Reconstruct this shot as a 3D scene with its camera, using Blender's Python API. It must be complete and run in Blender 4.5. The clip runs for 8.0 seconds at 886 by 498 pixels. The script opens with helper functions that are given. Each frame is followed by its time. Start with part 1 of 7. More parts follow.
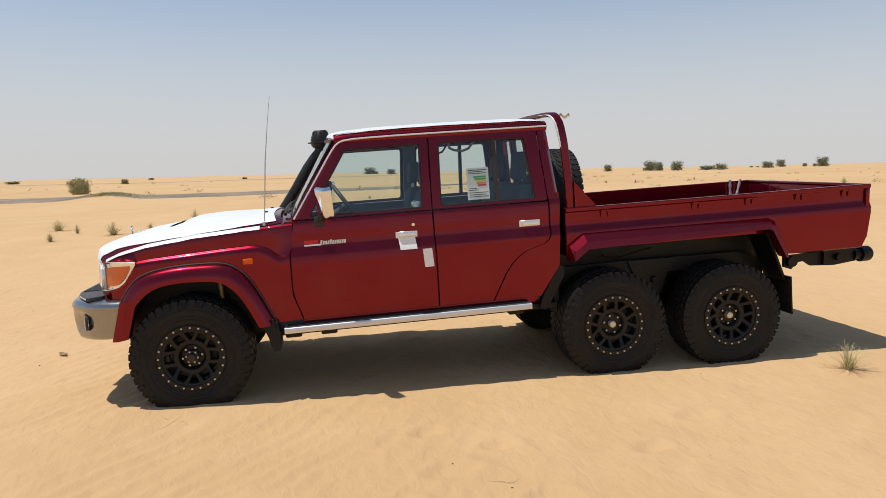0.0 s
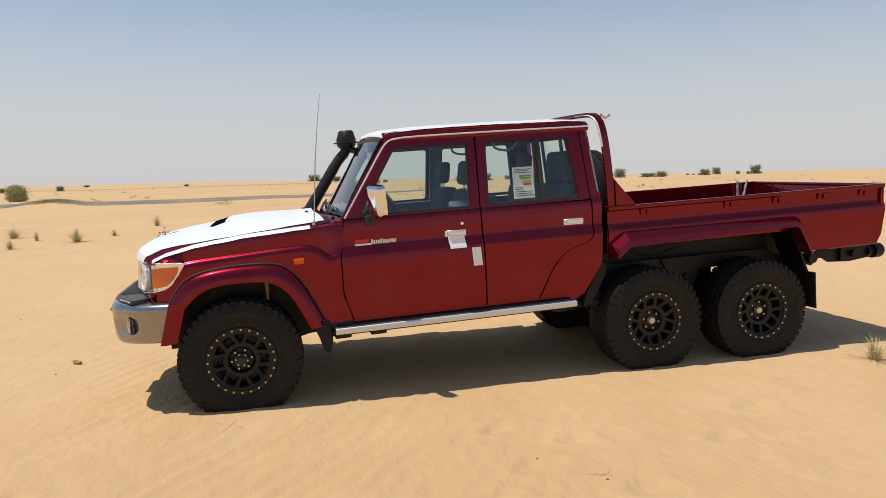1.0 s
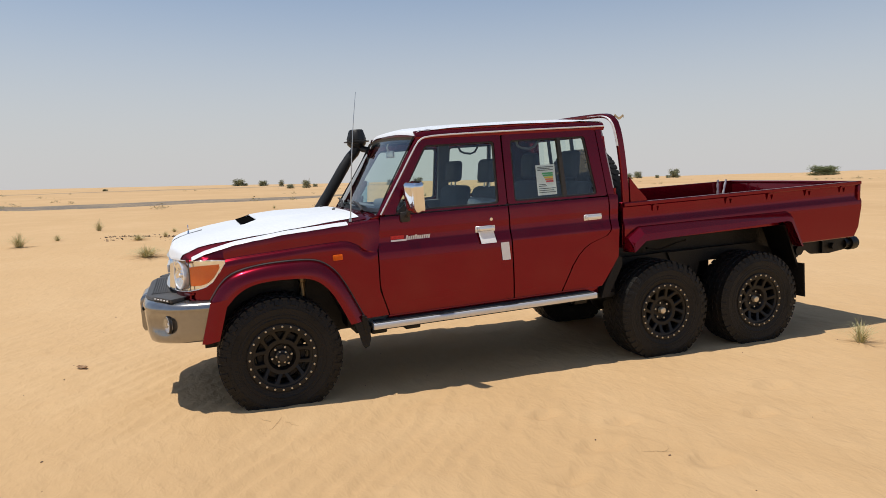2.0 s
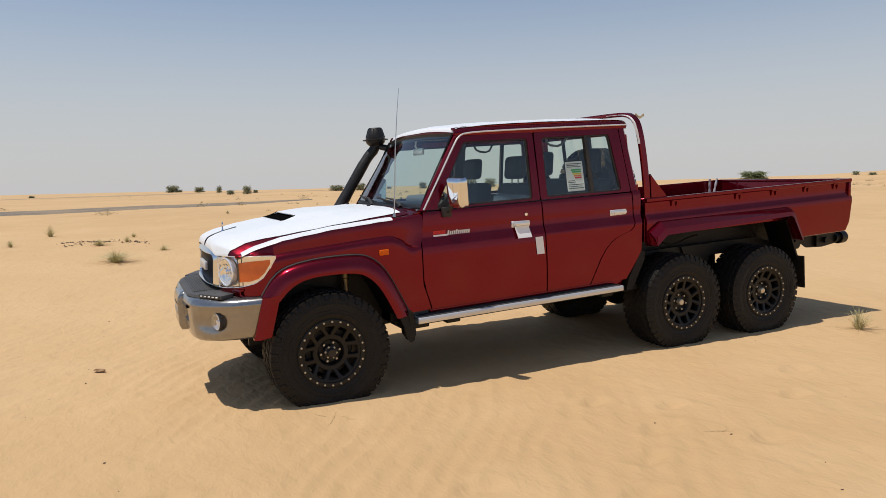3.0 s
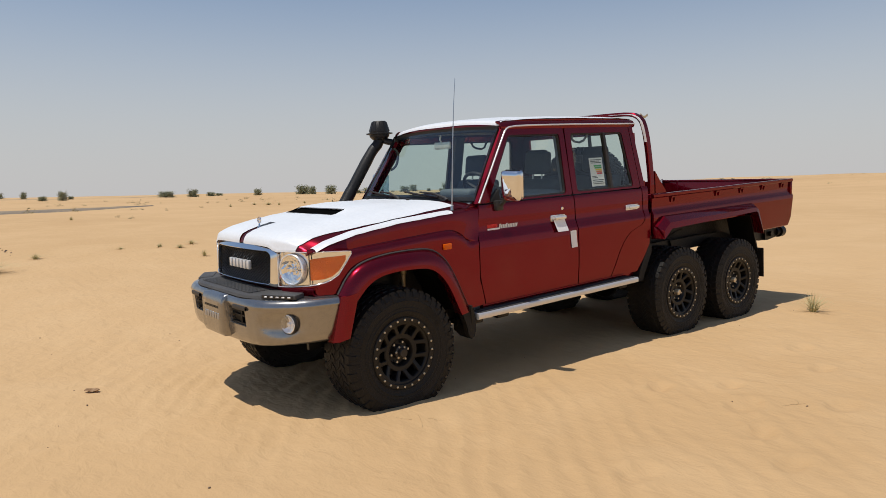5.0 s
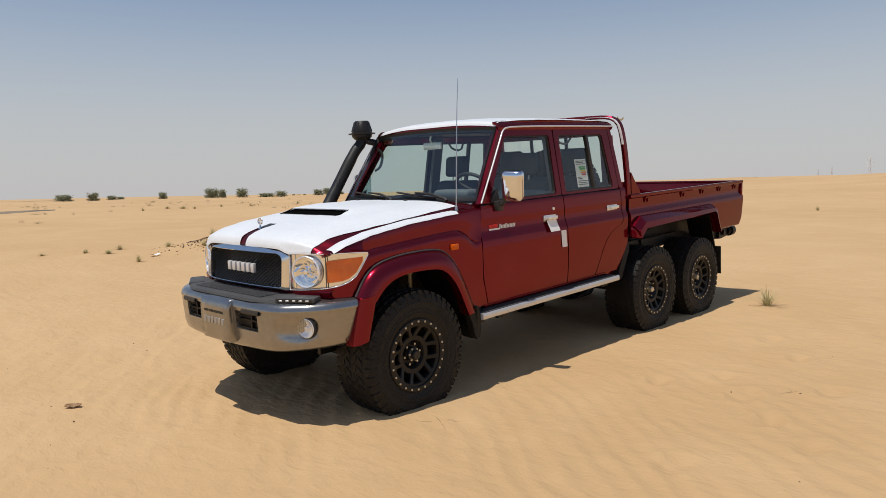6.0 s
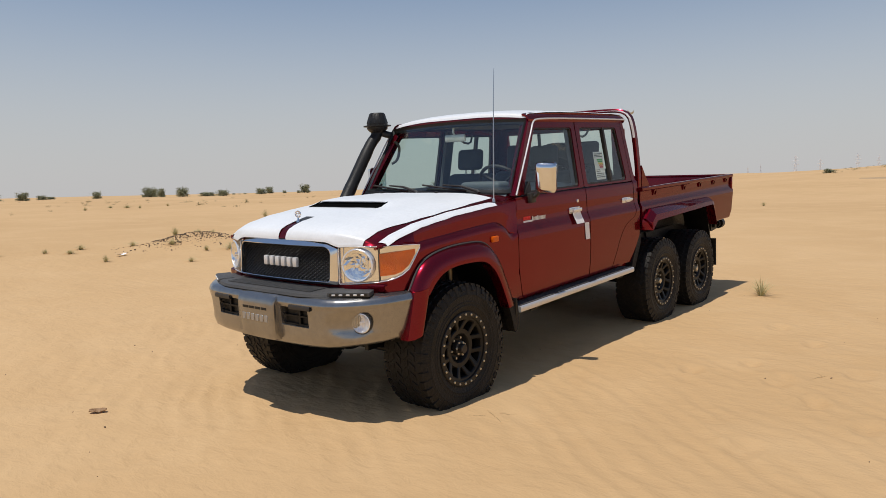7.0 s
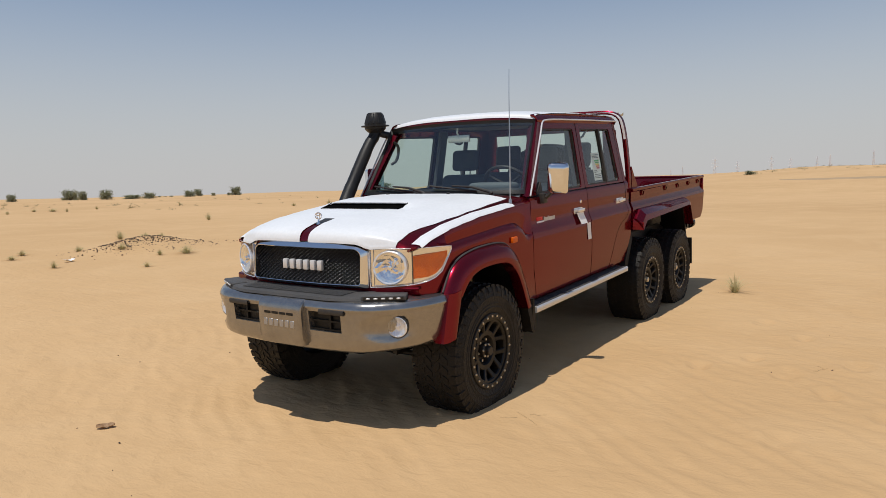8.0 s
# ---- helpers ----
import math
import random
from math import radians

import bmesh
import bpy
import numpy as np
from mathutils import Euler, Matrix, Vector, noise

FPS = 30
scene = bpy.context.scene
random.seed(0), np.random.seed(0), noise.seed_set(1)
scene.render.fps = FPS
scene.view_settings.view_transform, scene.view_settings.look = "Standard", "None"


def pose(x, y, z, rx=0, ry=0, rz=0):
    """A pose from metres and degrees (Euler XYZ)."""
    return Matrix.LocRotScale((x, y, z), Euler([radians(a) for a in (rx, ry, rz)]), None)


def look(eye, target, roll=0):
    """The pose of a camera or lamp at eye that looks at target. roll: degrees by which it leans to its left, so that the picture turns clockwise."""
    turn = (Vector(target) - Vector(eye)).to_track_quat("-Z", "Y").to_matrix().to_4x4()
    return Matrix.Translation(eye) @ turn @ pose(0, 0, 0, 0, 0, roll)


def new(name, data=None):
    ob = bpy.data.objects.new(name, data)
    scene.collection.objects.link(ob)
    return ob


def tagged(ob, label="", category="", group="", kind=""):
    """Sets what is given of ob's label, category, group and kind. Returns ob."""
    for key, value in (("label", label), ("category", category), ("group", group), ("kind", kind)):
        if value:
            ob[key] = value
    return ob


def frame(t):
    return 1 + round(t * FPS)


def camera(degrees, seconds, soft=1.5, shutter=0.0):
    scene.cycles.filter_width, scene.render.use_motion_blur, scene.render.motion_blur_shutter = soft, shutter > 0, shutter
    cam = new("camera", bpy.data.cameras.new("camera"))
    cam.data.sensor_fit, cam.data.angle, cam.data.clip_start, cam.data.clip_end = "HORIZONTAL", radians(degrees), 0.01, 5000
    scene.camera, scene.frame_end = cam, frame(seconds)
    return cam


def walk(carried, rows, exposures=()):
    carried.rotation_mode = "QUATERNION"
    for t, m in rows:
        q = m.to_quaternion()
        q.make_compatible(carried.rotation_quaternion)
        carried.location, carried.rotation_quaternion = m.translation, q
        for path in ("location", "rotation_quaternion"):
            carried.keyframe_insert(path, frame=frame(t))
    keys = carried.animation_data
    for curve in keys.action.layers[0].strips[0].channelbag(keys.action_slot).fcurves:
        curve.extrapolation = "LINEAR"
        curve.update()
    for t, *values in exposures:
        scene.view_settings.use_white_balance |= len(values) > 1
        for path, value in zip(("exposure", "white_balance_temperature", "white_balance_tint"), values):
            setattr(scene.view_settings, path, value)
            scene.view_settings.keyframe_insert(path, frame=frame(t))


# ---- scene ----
cam = camera(64.8, 8.0, 0.6)
PATH = [
    (0, (1.048, -5.939, 1.69), (1.356, -3.978, 1.441), -2.2),
    (0.5, (0.702, -5.858, 1.665), (1.086, -3.911, 1.418), -2.1),
    (1, (0.279, -5.794, 1.656), (0.744, -3.863, 1.422), -2.1),
    (1.5, (-0.124, -5.757, 1.65), (0.441, -3.852, 1.419), -2.1),
    (3, (-1.238, -5.495, 1.583), (-0.414, -3.686, 1.365), -2.1),
    (3.5, (-1.597, -5.336, 1.572), (-0.703, -3.56, 1.36), -2.1),
    (4, (-1.942, -5.121, 1.573), (-0.942, -3.403, 1.357), -1.9),
    (4.5, (-2.225, -4.843, 1.549), (-1.122, -3.189, 1.333), -1.8),
    (5, (-2.556, -4.562, 1.526), (-1.327, -2.999, 1.314), -1.6),
    (5.2, (-2.646, -4.468, 1.523), (-1.366, -2.947, 1.31), -1.5),
    (6.5, (-3.242, -3.859, 1.516), (-1.771, -2.521, 1.305), -1.6),
    (7, (-3.419, -3.578, 1.491), (-1.896, -2.301, 1.273), -1.6),
    (7.5, (-3.603, -3.332, 1.496), (-2.034, -2.11, 1.283), -1.6),
    (8, (-3.726, -3.079, 1.498), (-2.087, -1.954, 1.28), -1.6),
]
# The truck stands a little nose-down and leaning on the sand; LEVEL turns its own axes (x to its tail, y to its right side) into the level world.
LEVEL = pose(0, 0, 0, 0.7, -1.1, 0)
walk(cam, [(t, LEVEL @ look(eye, target, roll)) for t, eye, target, roll in PATH], [(0.0, 0.20), (1.5, 0.15), (3.0, 0.05), (4.5, 0.0), (6.5, -0.05), (8.0, -0.06)])

# ---- world, sun, exposure ----
SUN_FROM = (LEVEL.to_3x3() @ Vector((-0.30, 0.06, 1.0))).normalized()
world = bpy.data.worlds.new("desert_sky")
scene.world = world
world.use_nodes = True
wn = world.node_tree.nodes
wn.clear()
sky = wn.new("ShaderNodeTexSky")
sky.sky_type = "NISHITA"
sky.sun_disc = False
sky.sun_elevation = math.asin(SUN_FROM.z)
sky.sun_rotation = math.atan2(SUN_FROM.x, SUN_FROM.y)
sky.altitude = 50
sky.air_density = 1.0
sky.dust_density = 0.3
sky.ozone_density = 1.0
wb = wn.new("ShaderNodeBackground")
wb.inputs["Strength"].default_value = 0.10
wo = wn.new("ShaderNodeOutputWorld")
# pale dust haze that thickens towards the horizon
wt, ws, wr, wm = wn.new("ShaderNodeTexCoord"), wn.new("ShaderNodeSeparateXYZ"), wn.new("ShaderNodeMapRange"), wn.new("ShaderNodeMix")
wr.interpolation_type = "SMOOTHERSTEP"
wr.inputs["From Min"].default_value, wr.inputs["From Max"].default_value = -0.05, 0.40
wr.inputs["To Min"].default_value, wr.inputs["To Max"].default_value = 0.95, 0.04
wm.data_type = "RGBA"
wm.inputs["B"].default_value = (5.25, 5.2, 5.3, 1)
world.node_tree.links.new(wt.outputs["Generated"], ws.inputs[0])
world.node_tree.links.new(ws.outputs["Z"], wr.inputs["Value"])
world.node_tree.links.new(wr.outputs["Result"], wm.inputs["Factor"])
world.node_tree.links.new(sky.outputs[0], wm.inputs["A"])
world.node_tree.links.new(wm.outputs["Result"], wb.inputs[0])
world.node_tree.links.new(wb.outputs[0], wo.inputs[0])
sun = new("sun", bpy.data.lights.new("sun", "SUN"))
sun.data.energy = 3.4
sun.data.angle = radians(0.53)
sun.data.color = (1.0, 0.95, 0.87)
sun.matrix_world = look(SUN_FROM * 50, (0, 0, 0))


# ---- materials ----
def principled(name, base, rough=0.5, metal=0.0, coat=0.0, spec=0.5, bump=0.0, bump_scale=60.0, mottle=0.0, mottle_scale=4.0, tint=None, rough_var=0.0):
    """A procedural surface: base colour with mottling at two scales, uneven roughness and fine relief."""
    m = bpy.data.materials.new(name)
    m.use_nodes = True
    n, l = m.node_tree.nodes, m.node_tree.links
    b = n["Principled BSDF"]
    b.inputs["Base Color"].default_value = (*base, 1)
    b.inputs["Roughness"].default_value = rough
    b.inputs["Metallic"].default_value = metal
    b.inputs["Coat Weight"].default_value = coat
    b.inputs["Coat Roughness"].default_value = 0.03
    b.inputs["Specular IOR Level"].default_value = spec
    tc = n.new("ShaderNodeTexCoord")
    if mottle:
        big, small = n.new("ShaderNodeTexNoise"), n.new("ShaderNodeTexNoise")
        big.inputs["Scale"].default_value, big.inputs["Detail"].default_value = mottle_scale, 6
        small.inputs["Scale"].default_value, small.inputs["Detail"].default_value = mottle_scale * 17, 4
        l.new(tc.outputs["Object"], big.inputs["Vector"])
        l.new(tc.outputs["Object"], small.inputs["Vector"])
        add = n.new("ShaderNodeMath")
        add.operation = "ADD"
        l.new(big.outputs["Fac"], add.inputs[0])
        l.new(small.outputs["Fac"], add.inputs[1])
        ramp = n.new("ShaderNodeMapRange")
        ramp.inputs["From Min"].default_value, ramp.inputs["From Max"].default_value = 0.7, 1.3
        l.new(add.outputs[0], ramp.inputs["Value"])
        mix = n.new("ShaderNodeMix")
        mix.data_type = "RGBA"
        other = tint or tuple(c * (1 - mottle) for c in base)
        mix.inputs["A"].default_value = (*base, 1)
        mix.inputs["B"].default_value = (*other, 1)
        l.new(ramp.outputs["Result"], mix.inputs["Factor"])
        l.new(mix.outputs["Result"], b.inputs["Base Color"])
        if rough_var:
            rr = n.new("ShaderNodeMapRange")
            rr.inputs["From Min"].default_value, rr.inputs["From Max"].default_value = 0.6, 1.4
            rr.inputs["To Min"].default_value, rr.inputs["To Max"].default_value = max(0.02, rough - rough_var), rough + rough_var
            l.new(add.outputs[0], rr.inputs["Value"])
            l.new(rr.outputs["Result"], b.inputs["Roughness"])
    if bump:
        bn = n.new("ShaderNodeTexNoise")
        bn.inputs["Scale"].default_value, bn.inputs["Detail"].default_value = bump_scale, 5
        l.new(tc.outputs["Object"], bn.inputs["Vector"])
        bu = n.new("ShaderNodeBump")
        bu.inputs["Strength"].default_value = bump
        bu.inputs["Distance"].default_value = 0.01
        l.new(bn.outputs["Fac"], bu.inputs["Height"])
        l.new(bu.outputs["Normal"], b.inputs["Normal"])
    return m


def glass_material(name, tint, gloss=1.0, rough=0.0, least=0.07):
    m = bpy.data.materials.new(name)
    m.use_nodes = True
    n, l = m.node_tree.nodes, m.node_tree.links
    n.clear()
    out, mix, lw = n.new("ShaderNodeOutputMaterial"), n.new("ShaderNodeMixShader"), n.new("ShaderNodeLayerWeight")
    tr, gl = n.new("ShaderNodeBsdfTransparent"), n.new("ShaderNodeBsdfGlossy")
    tr.inputs["Color"].default_value = (*tint, 1)
    gl.inputs["Color"].default_value = (gloss, gloss, gloss, 1)
    gl.inputs["Roughness"].default_value = rough
    lw.inputs["Blend"].default_value = 0.5
    po, mr = n.new("ShaderNodeMath"), n.new("ShaderNodeMapRange")
    po.operation = "POWER"
    po.inputs[1].default_value = 5.0
    mr.inputs["To Min"].default_value, mr.inputs["To Max"].default_value = least, 0.95
    l.new(lw.outputs["Facing"], po.inputs[0])
    l.new(po.outputs[0], mr.inputs["Value"])
    l.new(mr.outputs["Result"], mix.inputs[0])
    l.new(tr.outputs[0], mix.inputs[1])
    l.new(gl.outputs[0], mix.inputs[2])
    l.new(mix.outputs[0], out.inputs["Surface"])
    return m


def paint_material():
    """Dark red metallic car paint under a clear coat, with fine flakes and a veil of dust."""
    m = principled("red_metallic_paint", (0.145, 0.003, 0.014), 0.24, 0.80, 0.52, 0.2)
    n, l = m.node_tree.nodes, m.node_tree.links
    b = n["Principled BSDF"]
    b.inputs["Specular Tint"].default_value = (0.34, 0.03, 0.07, 1)
    tc, vo, no = n.new("ShaderNodeTexCoord"), n.new("ShaderNodeTexVoronoi"), n.new("ShaderNodeTexNoise")
    vo.inputs["Scale"].default_value = 900
    no.inputs["Scale"].default_value, no.inputs["Detail"].default_value = 3.5, 7
    l.new(tc.outputs["Object"], vo.inputs["Vector"])
    l.new(tc.outputs["Object"], no.inputs["Vector"])
    hs = n.new("ShaderNodeMix")
    hs.data_type = "RGBA"
    hs.inputs["A"].default_value = (0.155, 0.0026, 0.0115, 1)
    hs.inputs["B"].default_value = (0.205, 0.0044, 0.0168, 1)
    l.new(vo.outputs["Color"], hs.inputs["Factor"])
    dust = n.new("ShaderNodeMix")
    dust.data_type = "RGBA"
    dust.inputs["B"].default_value = (0.42, 0.30, 0.19, 1)
    dr = n.new("ShaderNodeMapRange")
    dr.inputs["From Min"].default_value, dr.inputs["From Max"].default_value = 0.45, 0.8
    dr.inputs["To Min"].default_value, dr.inputs["To Max"].default_value = 0.0, 0.03
    l.new(no.outputs["Fac"], dr.inputs["Value"])
    l.new(dr.outputs["Result"], dust.inputs["Factor"])
    l.new(hs.outputs["Result"], dust.inputs["A"])
    l.new(dust.outputs["Result"], b.inputs["Base Color"])
    cr = n.new("ShaderNodeMapRange")
    cr.inputs["To Min"].default_value, cr.inputs["To Max"].default_value = 0.005, 0.05
    l.new(no.outputs["Fac"], cr.inputs["Value"])
    l.new(cr.outputs["Result"], b.inputs["Coat Roughness"])
    return m


def sand_material():
    m = bpy.data.materials.new("desert_sand")
    m.use_nodes = True
    n, l = m.node_tree.nodes, m.node_tree.links
    b = n["Principled BSDF"]
    b.inputs["Roughness"].default_value = 0.95
    b.inputs["Specular IOR Level"].default_value = 0.15
    tc = n.new("ShaderNodeTexCoord")
    def noise_node(scale, detail=5, rough=0.55, dist=0.0, squash=None):
        t = n.new("ShaderNodeTexNoise")
        t.inputs["Scale"].default_value, t.inputs["Detail"].default_value = scale, detail
        t.inputs["Roughness"].default_value, t.inputs["Distortion"].default_value = rough, dist
        if squash:
            mp = n.new("ShaderNodeMapping")
            mp.inputs["Rotation"].default_value = (0, 0, squash[0])
            mp.inputs["Scale"].default_value = (squash[1], squash[2], 1)
            l.new(tc.outputs["Object"], mp.inputs["Vector"])
            l.new(mp.outputs["Vector"], t.inputs["Vector"])
        else:
            l.new(tc.outputs["Object"], t.inputs["Vector"])
        return t
    def mixed(a, bcol, fac, lo, hi, top=1.0):
        r = n.new("ShaderNodeMapRange")
        r.inputs["From Min"].default_value, r.inputs["From Max"].default_value = lo, hi
        r.inputs["To Max"].default_value = top
        l.new(fac, r.inputs["Value"])
        mx = n.new("ShaderNodeMix")
        mx.data_type = "RGBA"
        if isinstance(a, tuple):
            mx.inputs["A"].default_value = (*a, 1)
        else:
            l.new(a, mx.inputs["A"])
        mx.inputs["B"].default_value = (*bcol, 1)
        l.new(r.outputs["Result"], mx.inputs["Factor"])
        return mx.outputs["Result"]
    c = mixed((0.60, 0.394, 0.203), (0.535, 0.343, 0.170), noise_node(0.06, 4).outputs["Fac"], 0.4, 0.65)
    c = mixed(c, (0.65, 0.443, 0.240), noise_node(0.7, 6, 0.6, 0.6).outputs["Fac"], 0.45, 0.75, 0.6)
    c = mixed(c, (0.47, 0.31, 0.165), noise_node(5, 5, 0.6, 0.4, (0.62, 1.7, 0.7)).outputs["Fac"], 0.5, 0.8, 0.30)
    c = mixed(c, (0.45, 0.295, 0.155), noise_node(26, 6, 0.65, 0.8, (0.62, 1.5, 0.7)).outputs["Fac"], 0.5, 0.8, 0.13)
    c = mixed(c, (0.34, 0.23, 0.13), noise_node(420, 2).outputs["Fac"], 0.6, 0.85, 0.3)
    l.new(c, b.inputs["Base Color"])
    bump = None
    for tex, dist, strength in ((noise_node(3.2, 3, 0.5, 0.5, (0.62, 1.2, 0.9)), 0.022, 0.5), (noise_node(9, 3, 0.5, 0.4, (0.62, 1.3, 0.7)), 0.026, 0.55), (noise_node(38, 3, 0.5, 0.5, (0.62, 1.4, 0.8)), 0.0042, 0.55), (noise_node(300, 2), 0.0009, 0.4)):
        bu = n.new("ShaderNodeBump")
        bu.inputs["Strength"].default_value, bu.inputs["Distance"].default_value = strength, dist
        l.new(tex.outputs["Fac"], bu.inputs["Height"])
        if bump:
            l.new(bump, bu.inputs["Normal"])
        bump = bu.outputs["Normal"]
    l.new(bump, b.inputs["Normal"])
    return m


SAND = sand_material()
PAINT = paint_material()
FILM = principled("white_protective_film", (0.80, 0.82, 0.84), 0.38, 0.0, 0.0, 0.5, 0.25, 22, 0.08, 3.0)
BLACK_PLASTIC = principled("black_plastic", (0.018, 0.018, 0.019), 0.5, 0, 0, 0.4, 0.15, 300, 0.3, 5.0, (0.05, 0.042, 0.034), 0.12)
SNORKEL_BLACK = principled("snorkel_black", (0.008, 0.008, 0.0085), 0.45, 0, 0, 0.35, 0.15, 300, 0.3, 5.0, (0.018, 0.016, 0.014), 0.1)
RUBBER = principled("tyre_rubber", (0.0068, 0.0066, 0.0062), 0.6, 0, 0, 0.3, 0.9, 70, 0.5, 9.0, (0.017, 0.0145, 0.012), 0.1)
TREAD_RUBBER = principled("dusty_tread_rubber", (0.0058, 0.0055, 0.0051), 0.55, 0, 0, 0.28, 0.5, 90, 0.5, 11.0, (0.014, 0.0118, 0.0095), 0.1)
CHASSIS = principled("chassis_black", (0.0035, 0.0035, 0.0035), 0.42, 0, 0, 0.3, 0.4, 60, 0.4, 7.0, (0.009, 0.0078, 0.0065), 0.12)
RIM_BLACK = principled("matt_black_alloy", (0.005, 0.005, 0.0052), 0.42, 0.0, 0, 0.32, 0.1, 200, 0.3, 9.0, (0.014, 0.012, 0.010), 0.08)
CHROME = principled("chrome", (0.82, 0.83, 0.85), 0.05, 1.0, 0, 0.5, 0, 1, 0.1, 14.0, None, 0.03)
SATIN = principled("satin_silver_paint", (0.25, 0.243, 0.237), 0.23, 0.88, 0.3, 0.5, 0, 1, 0.05, 2.0, (0.33, 0.32, 0.308), 0.02)
ALU = principled("ribbed_aluminium", (0.72, 0.72, 0.73), 0.42, 0.65, 0, 0.5, 0, 1, 0.10, 4.0, None, 0.06)
GREY_PLASTIC = principled("grey_textured_plastic", (0.05, 0.052, 0.056), 0.55, 0, 0, 0.35, 0.3, 400, 0.25, 8.0, (0.085, 0.08, 0.075))
DARK_MESH = principled("black_grille", (0.012, 0.012, 0.013), 0.35, 0, 0.2, 0.5, 0, 1, 0.3, 20.0)
BOLT_GOLD = principled("zinc_bolt", (0.78, 0.68, 0.50), 0.4, 0.55, 0, 0.5, 0, 1, 0.3, 60.0)
STEEL = principled("bare_steel", (0.55, 0.55, 0.55), 0.3, 1.0, 0, 0.5, 0, 1, 0.2, 30.0)
SEAT = principled("grey_seat_cloth", (0.045, 0.055, 0.068), 0.8, 0, 0, 0.3, 0.3, 250, 0.3, 12.0, (0.07, 0.08, 0.095))
WRAP = principled("clear_plastic_seat_wrap", (0.30, 0.33, 0.36), 0.22, 0, 0.4, 0.5, 0.9, 14, 0.3, 10.0)
TRIM_GREY = principled("interior_grey_trim", (0.14, 0.155, 0.165), 0.6, 0, 0, 0.4, 0.2, 300, 0.2, 9.0)
WHITE_PAPER = principled("white_paper", (0.88, 0.88, 0.87), 0.6, 0, 0, 0.3, 0.1, 40, 0.06, 9.0)
AMBER = principled("amber_lens", (0.74, 0.10, 0.0), 0.3, 0, 0.1, 0.25, 0.6, 130, 0.25, 40.0, (0.80, 0.15, 0.001))
RED_INK = principled("red_decal", (0.55, 0.02, 0.02), 0.4)
GREEN_INK = principled("green_ink", (0.10, 0.45, 0.12), 0.6)
YELLOW_INK = principled("yellow_ink", (0.85, 0.65, 0.05), 0.6)
ORANGE_INK = principled("orange_ink", (0.80, 0.25, 0.04), 0.6)
BLACK_INK = principled("black_ink", (0.03, 0.03, 0.03), 0.6)
GLASS = glass_material("green_tinted_glass", (0.84, 0.91, 0.87))
WINDSCREEN = glass_material("windscreen_glass", (0.78, 0.89, 0.85), 1.0, 0.0, 0.09)
LENS = glass_material("clear_lamp_lens", (0.97, 0.975, 0.98))
SHOCK = principled("shock_absorber_gold", (0.30, 0.23, 0.13), 0.4, 0.7, 0, 0.5, 0, 1, 0.3, 20.0)
BRAKE = principled("brake_steel", (0.05, 0.045, 0.04), 0.5, 0.6, 0, 0.5, 0.1, 100, 0.3, 20.0)
LAMP_CHROME = principled("polished_lamp_chrome", (0.90, 0.91, 0.92), 0.07, 1.0, 0, 0.5, 0, 1, 0.06, 14.0, None, 0.02)
REFLECTOR = principled("bright_lamp_reflector", (0.97, 0.97, 0.98), 0.11, 0.62, 0, 0.6, 1.0, 34, 0.05, 30.0)
SILVER_WHITE = principled("pale_silver", (0.75, 0.75, 0.75), 0.35, 0.3, 0, 0.5, 0, 1, 0.1, 30.0)
BRIGHT = principled("worn_bright_chrome", (0.85, 0.86, 0.87), 0.22, 0.6, 0, 0.5, 0, 1, 0.06, 30.0)
# Near-black without gloss: the shade inside the bonnet scoop, given as colour.
SCOOP_SHADE = principled("scoop_shade", (0.004, 0.004, 0.004), 0.95, 0, 0, 0.0)
SATIN_PALE = principled("pale_satin_silver", (0.40, 0.39, 0.38), 0.35, 0.6, 0, 0.5, 0, 1, 0.1, 20.0)
BEIGE = principled("torn_beige_tape", (0.62, 0.50, 0.30), 0.7, 0, 0, 0.3, 0.3, 40, 0.2, 9.0)

# ---- mesh tools ----
# The body rakes up to the tail against the wheels.
RAKE = Matrix.Translation((0.75, 0, 0)) @ Matrix(((1, 0, 0, 0), (0, 1, 0, 0), (0.03, 0, 1, 0), (0, 0, 0, 1))) @ Matrix.Translation((-0.75, 0, 0))


def finish(name, bm, material, smooth=38):
    bmesh.ops.remove_doubles(bm, verts=bm.verts, dist=0.00005)
    bmesh.ops.recalc_face_normals(bm, faces=bm.faces)
    me = bpy.data.meshes.new(name)
    bm.to_mesh(me)
    bm.free()
    me.materials.append(material)
    if smooth:
        me.shade_smooth()
        me.set_sharp_from_angle(angle=radians(smooth))
    return me


def part(name, bm, material, parent, label="", m=None, smooth=38):
    """One mesh object under a thing or a part."""
    if m is not None:
        bm.transform(m)
    ob = new(name, finish(name, bm, material, smooth))
    ob.parent = parent
    if label:
        tagged(ob, label)
    return ob


def body_part(name, bm, material, parent, label="", smooth=38):
    return part(name, bm, material, parent, label, RAKE, smooth)


def flip(bm):
    """The mirror image across the truck's middle plane."""
    bmesh.ops.scale(bm, vec=(1, -1, 1), verts=bm.verts)
    bmesh.ops.reverse_faces(bm, faces=bm.faces)
    return bm


def both(name, build, material, parent, label="", smooth=38, m=RAKE):
    """The part on the left side of the truck and its mirror image."""
    return [part(name, build() if s else flip(build()), material, parent, label, m, smooth) for s in (1, 0)]


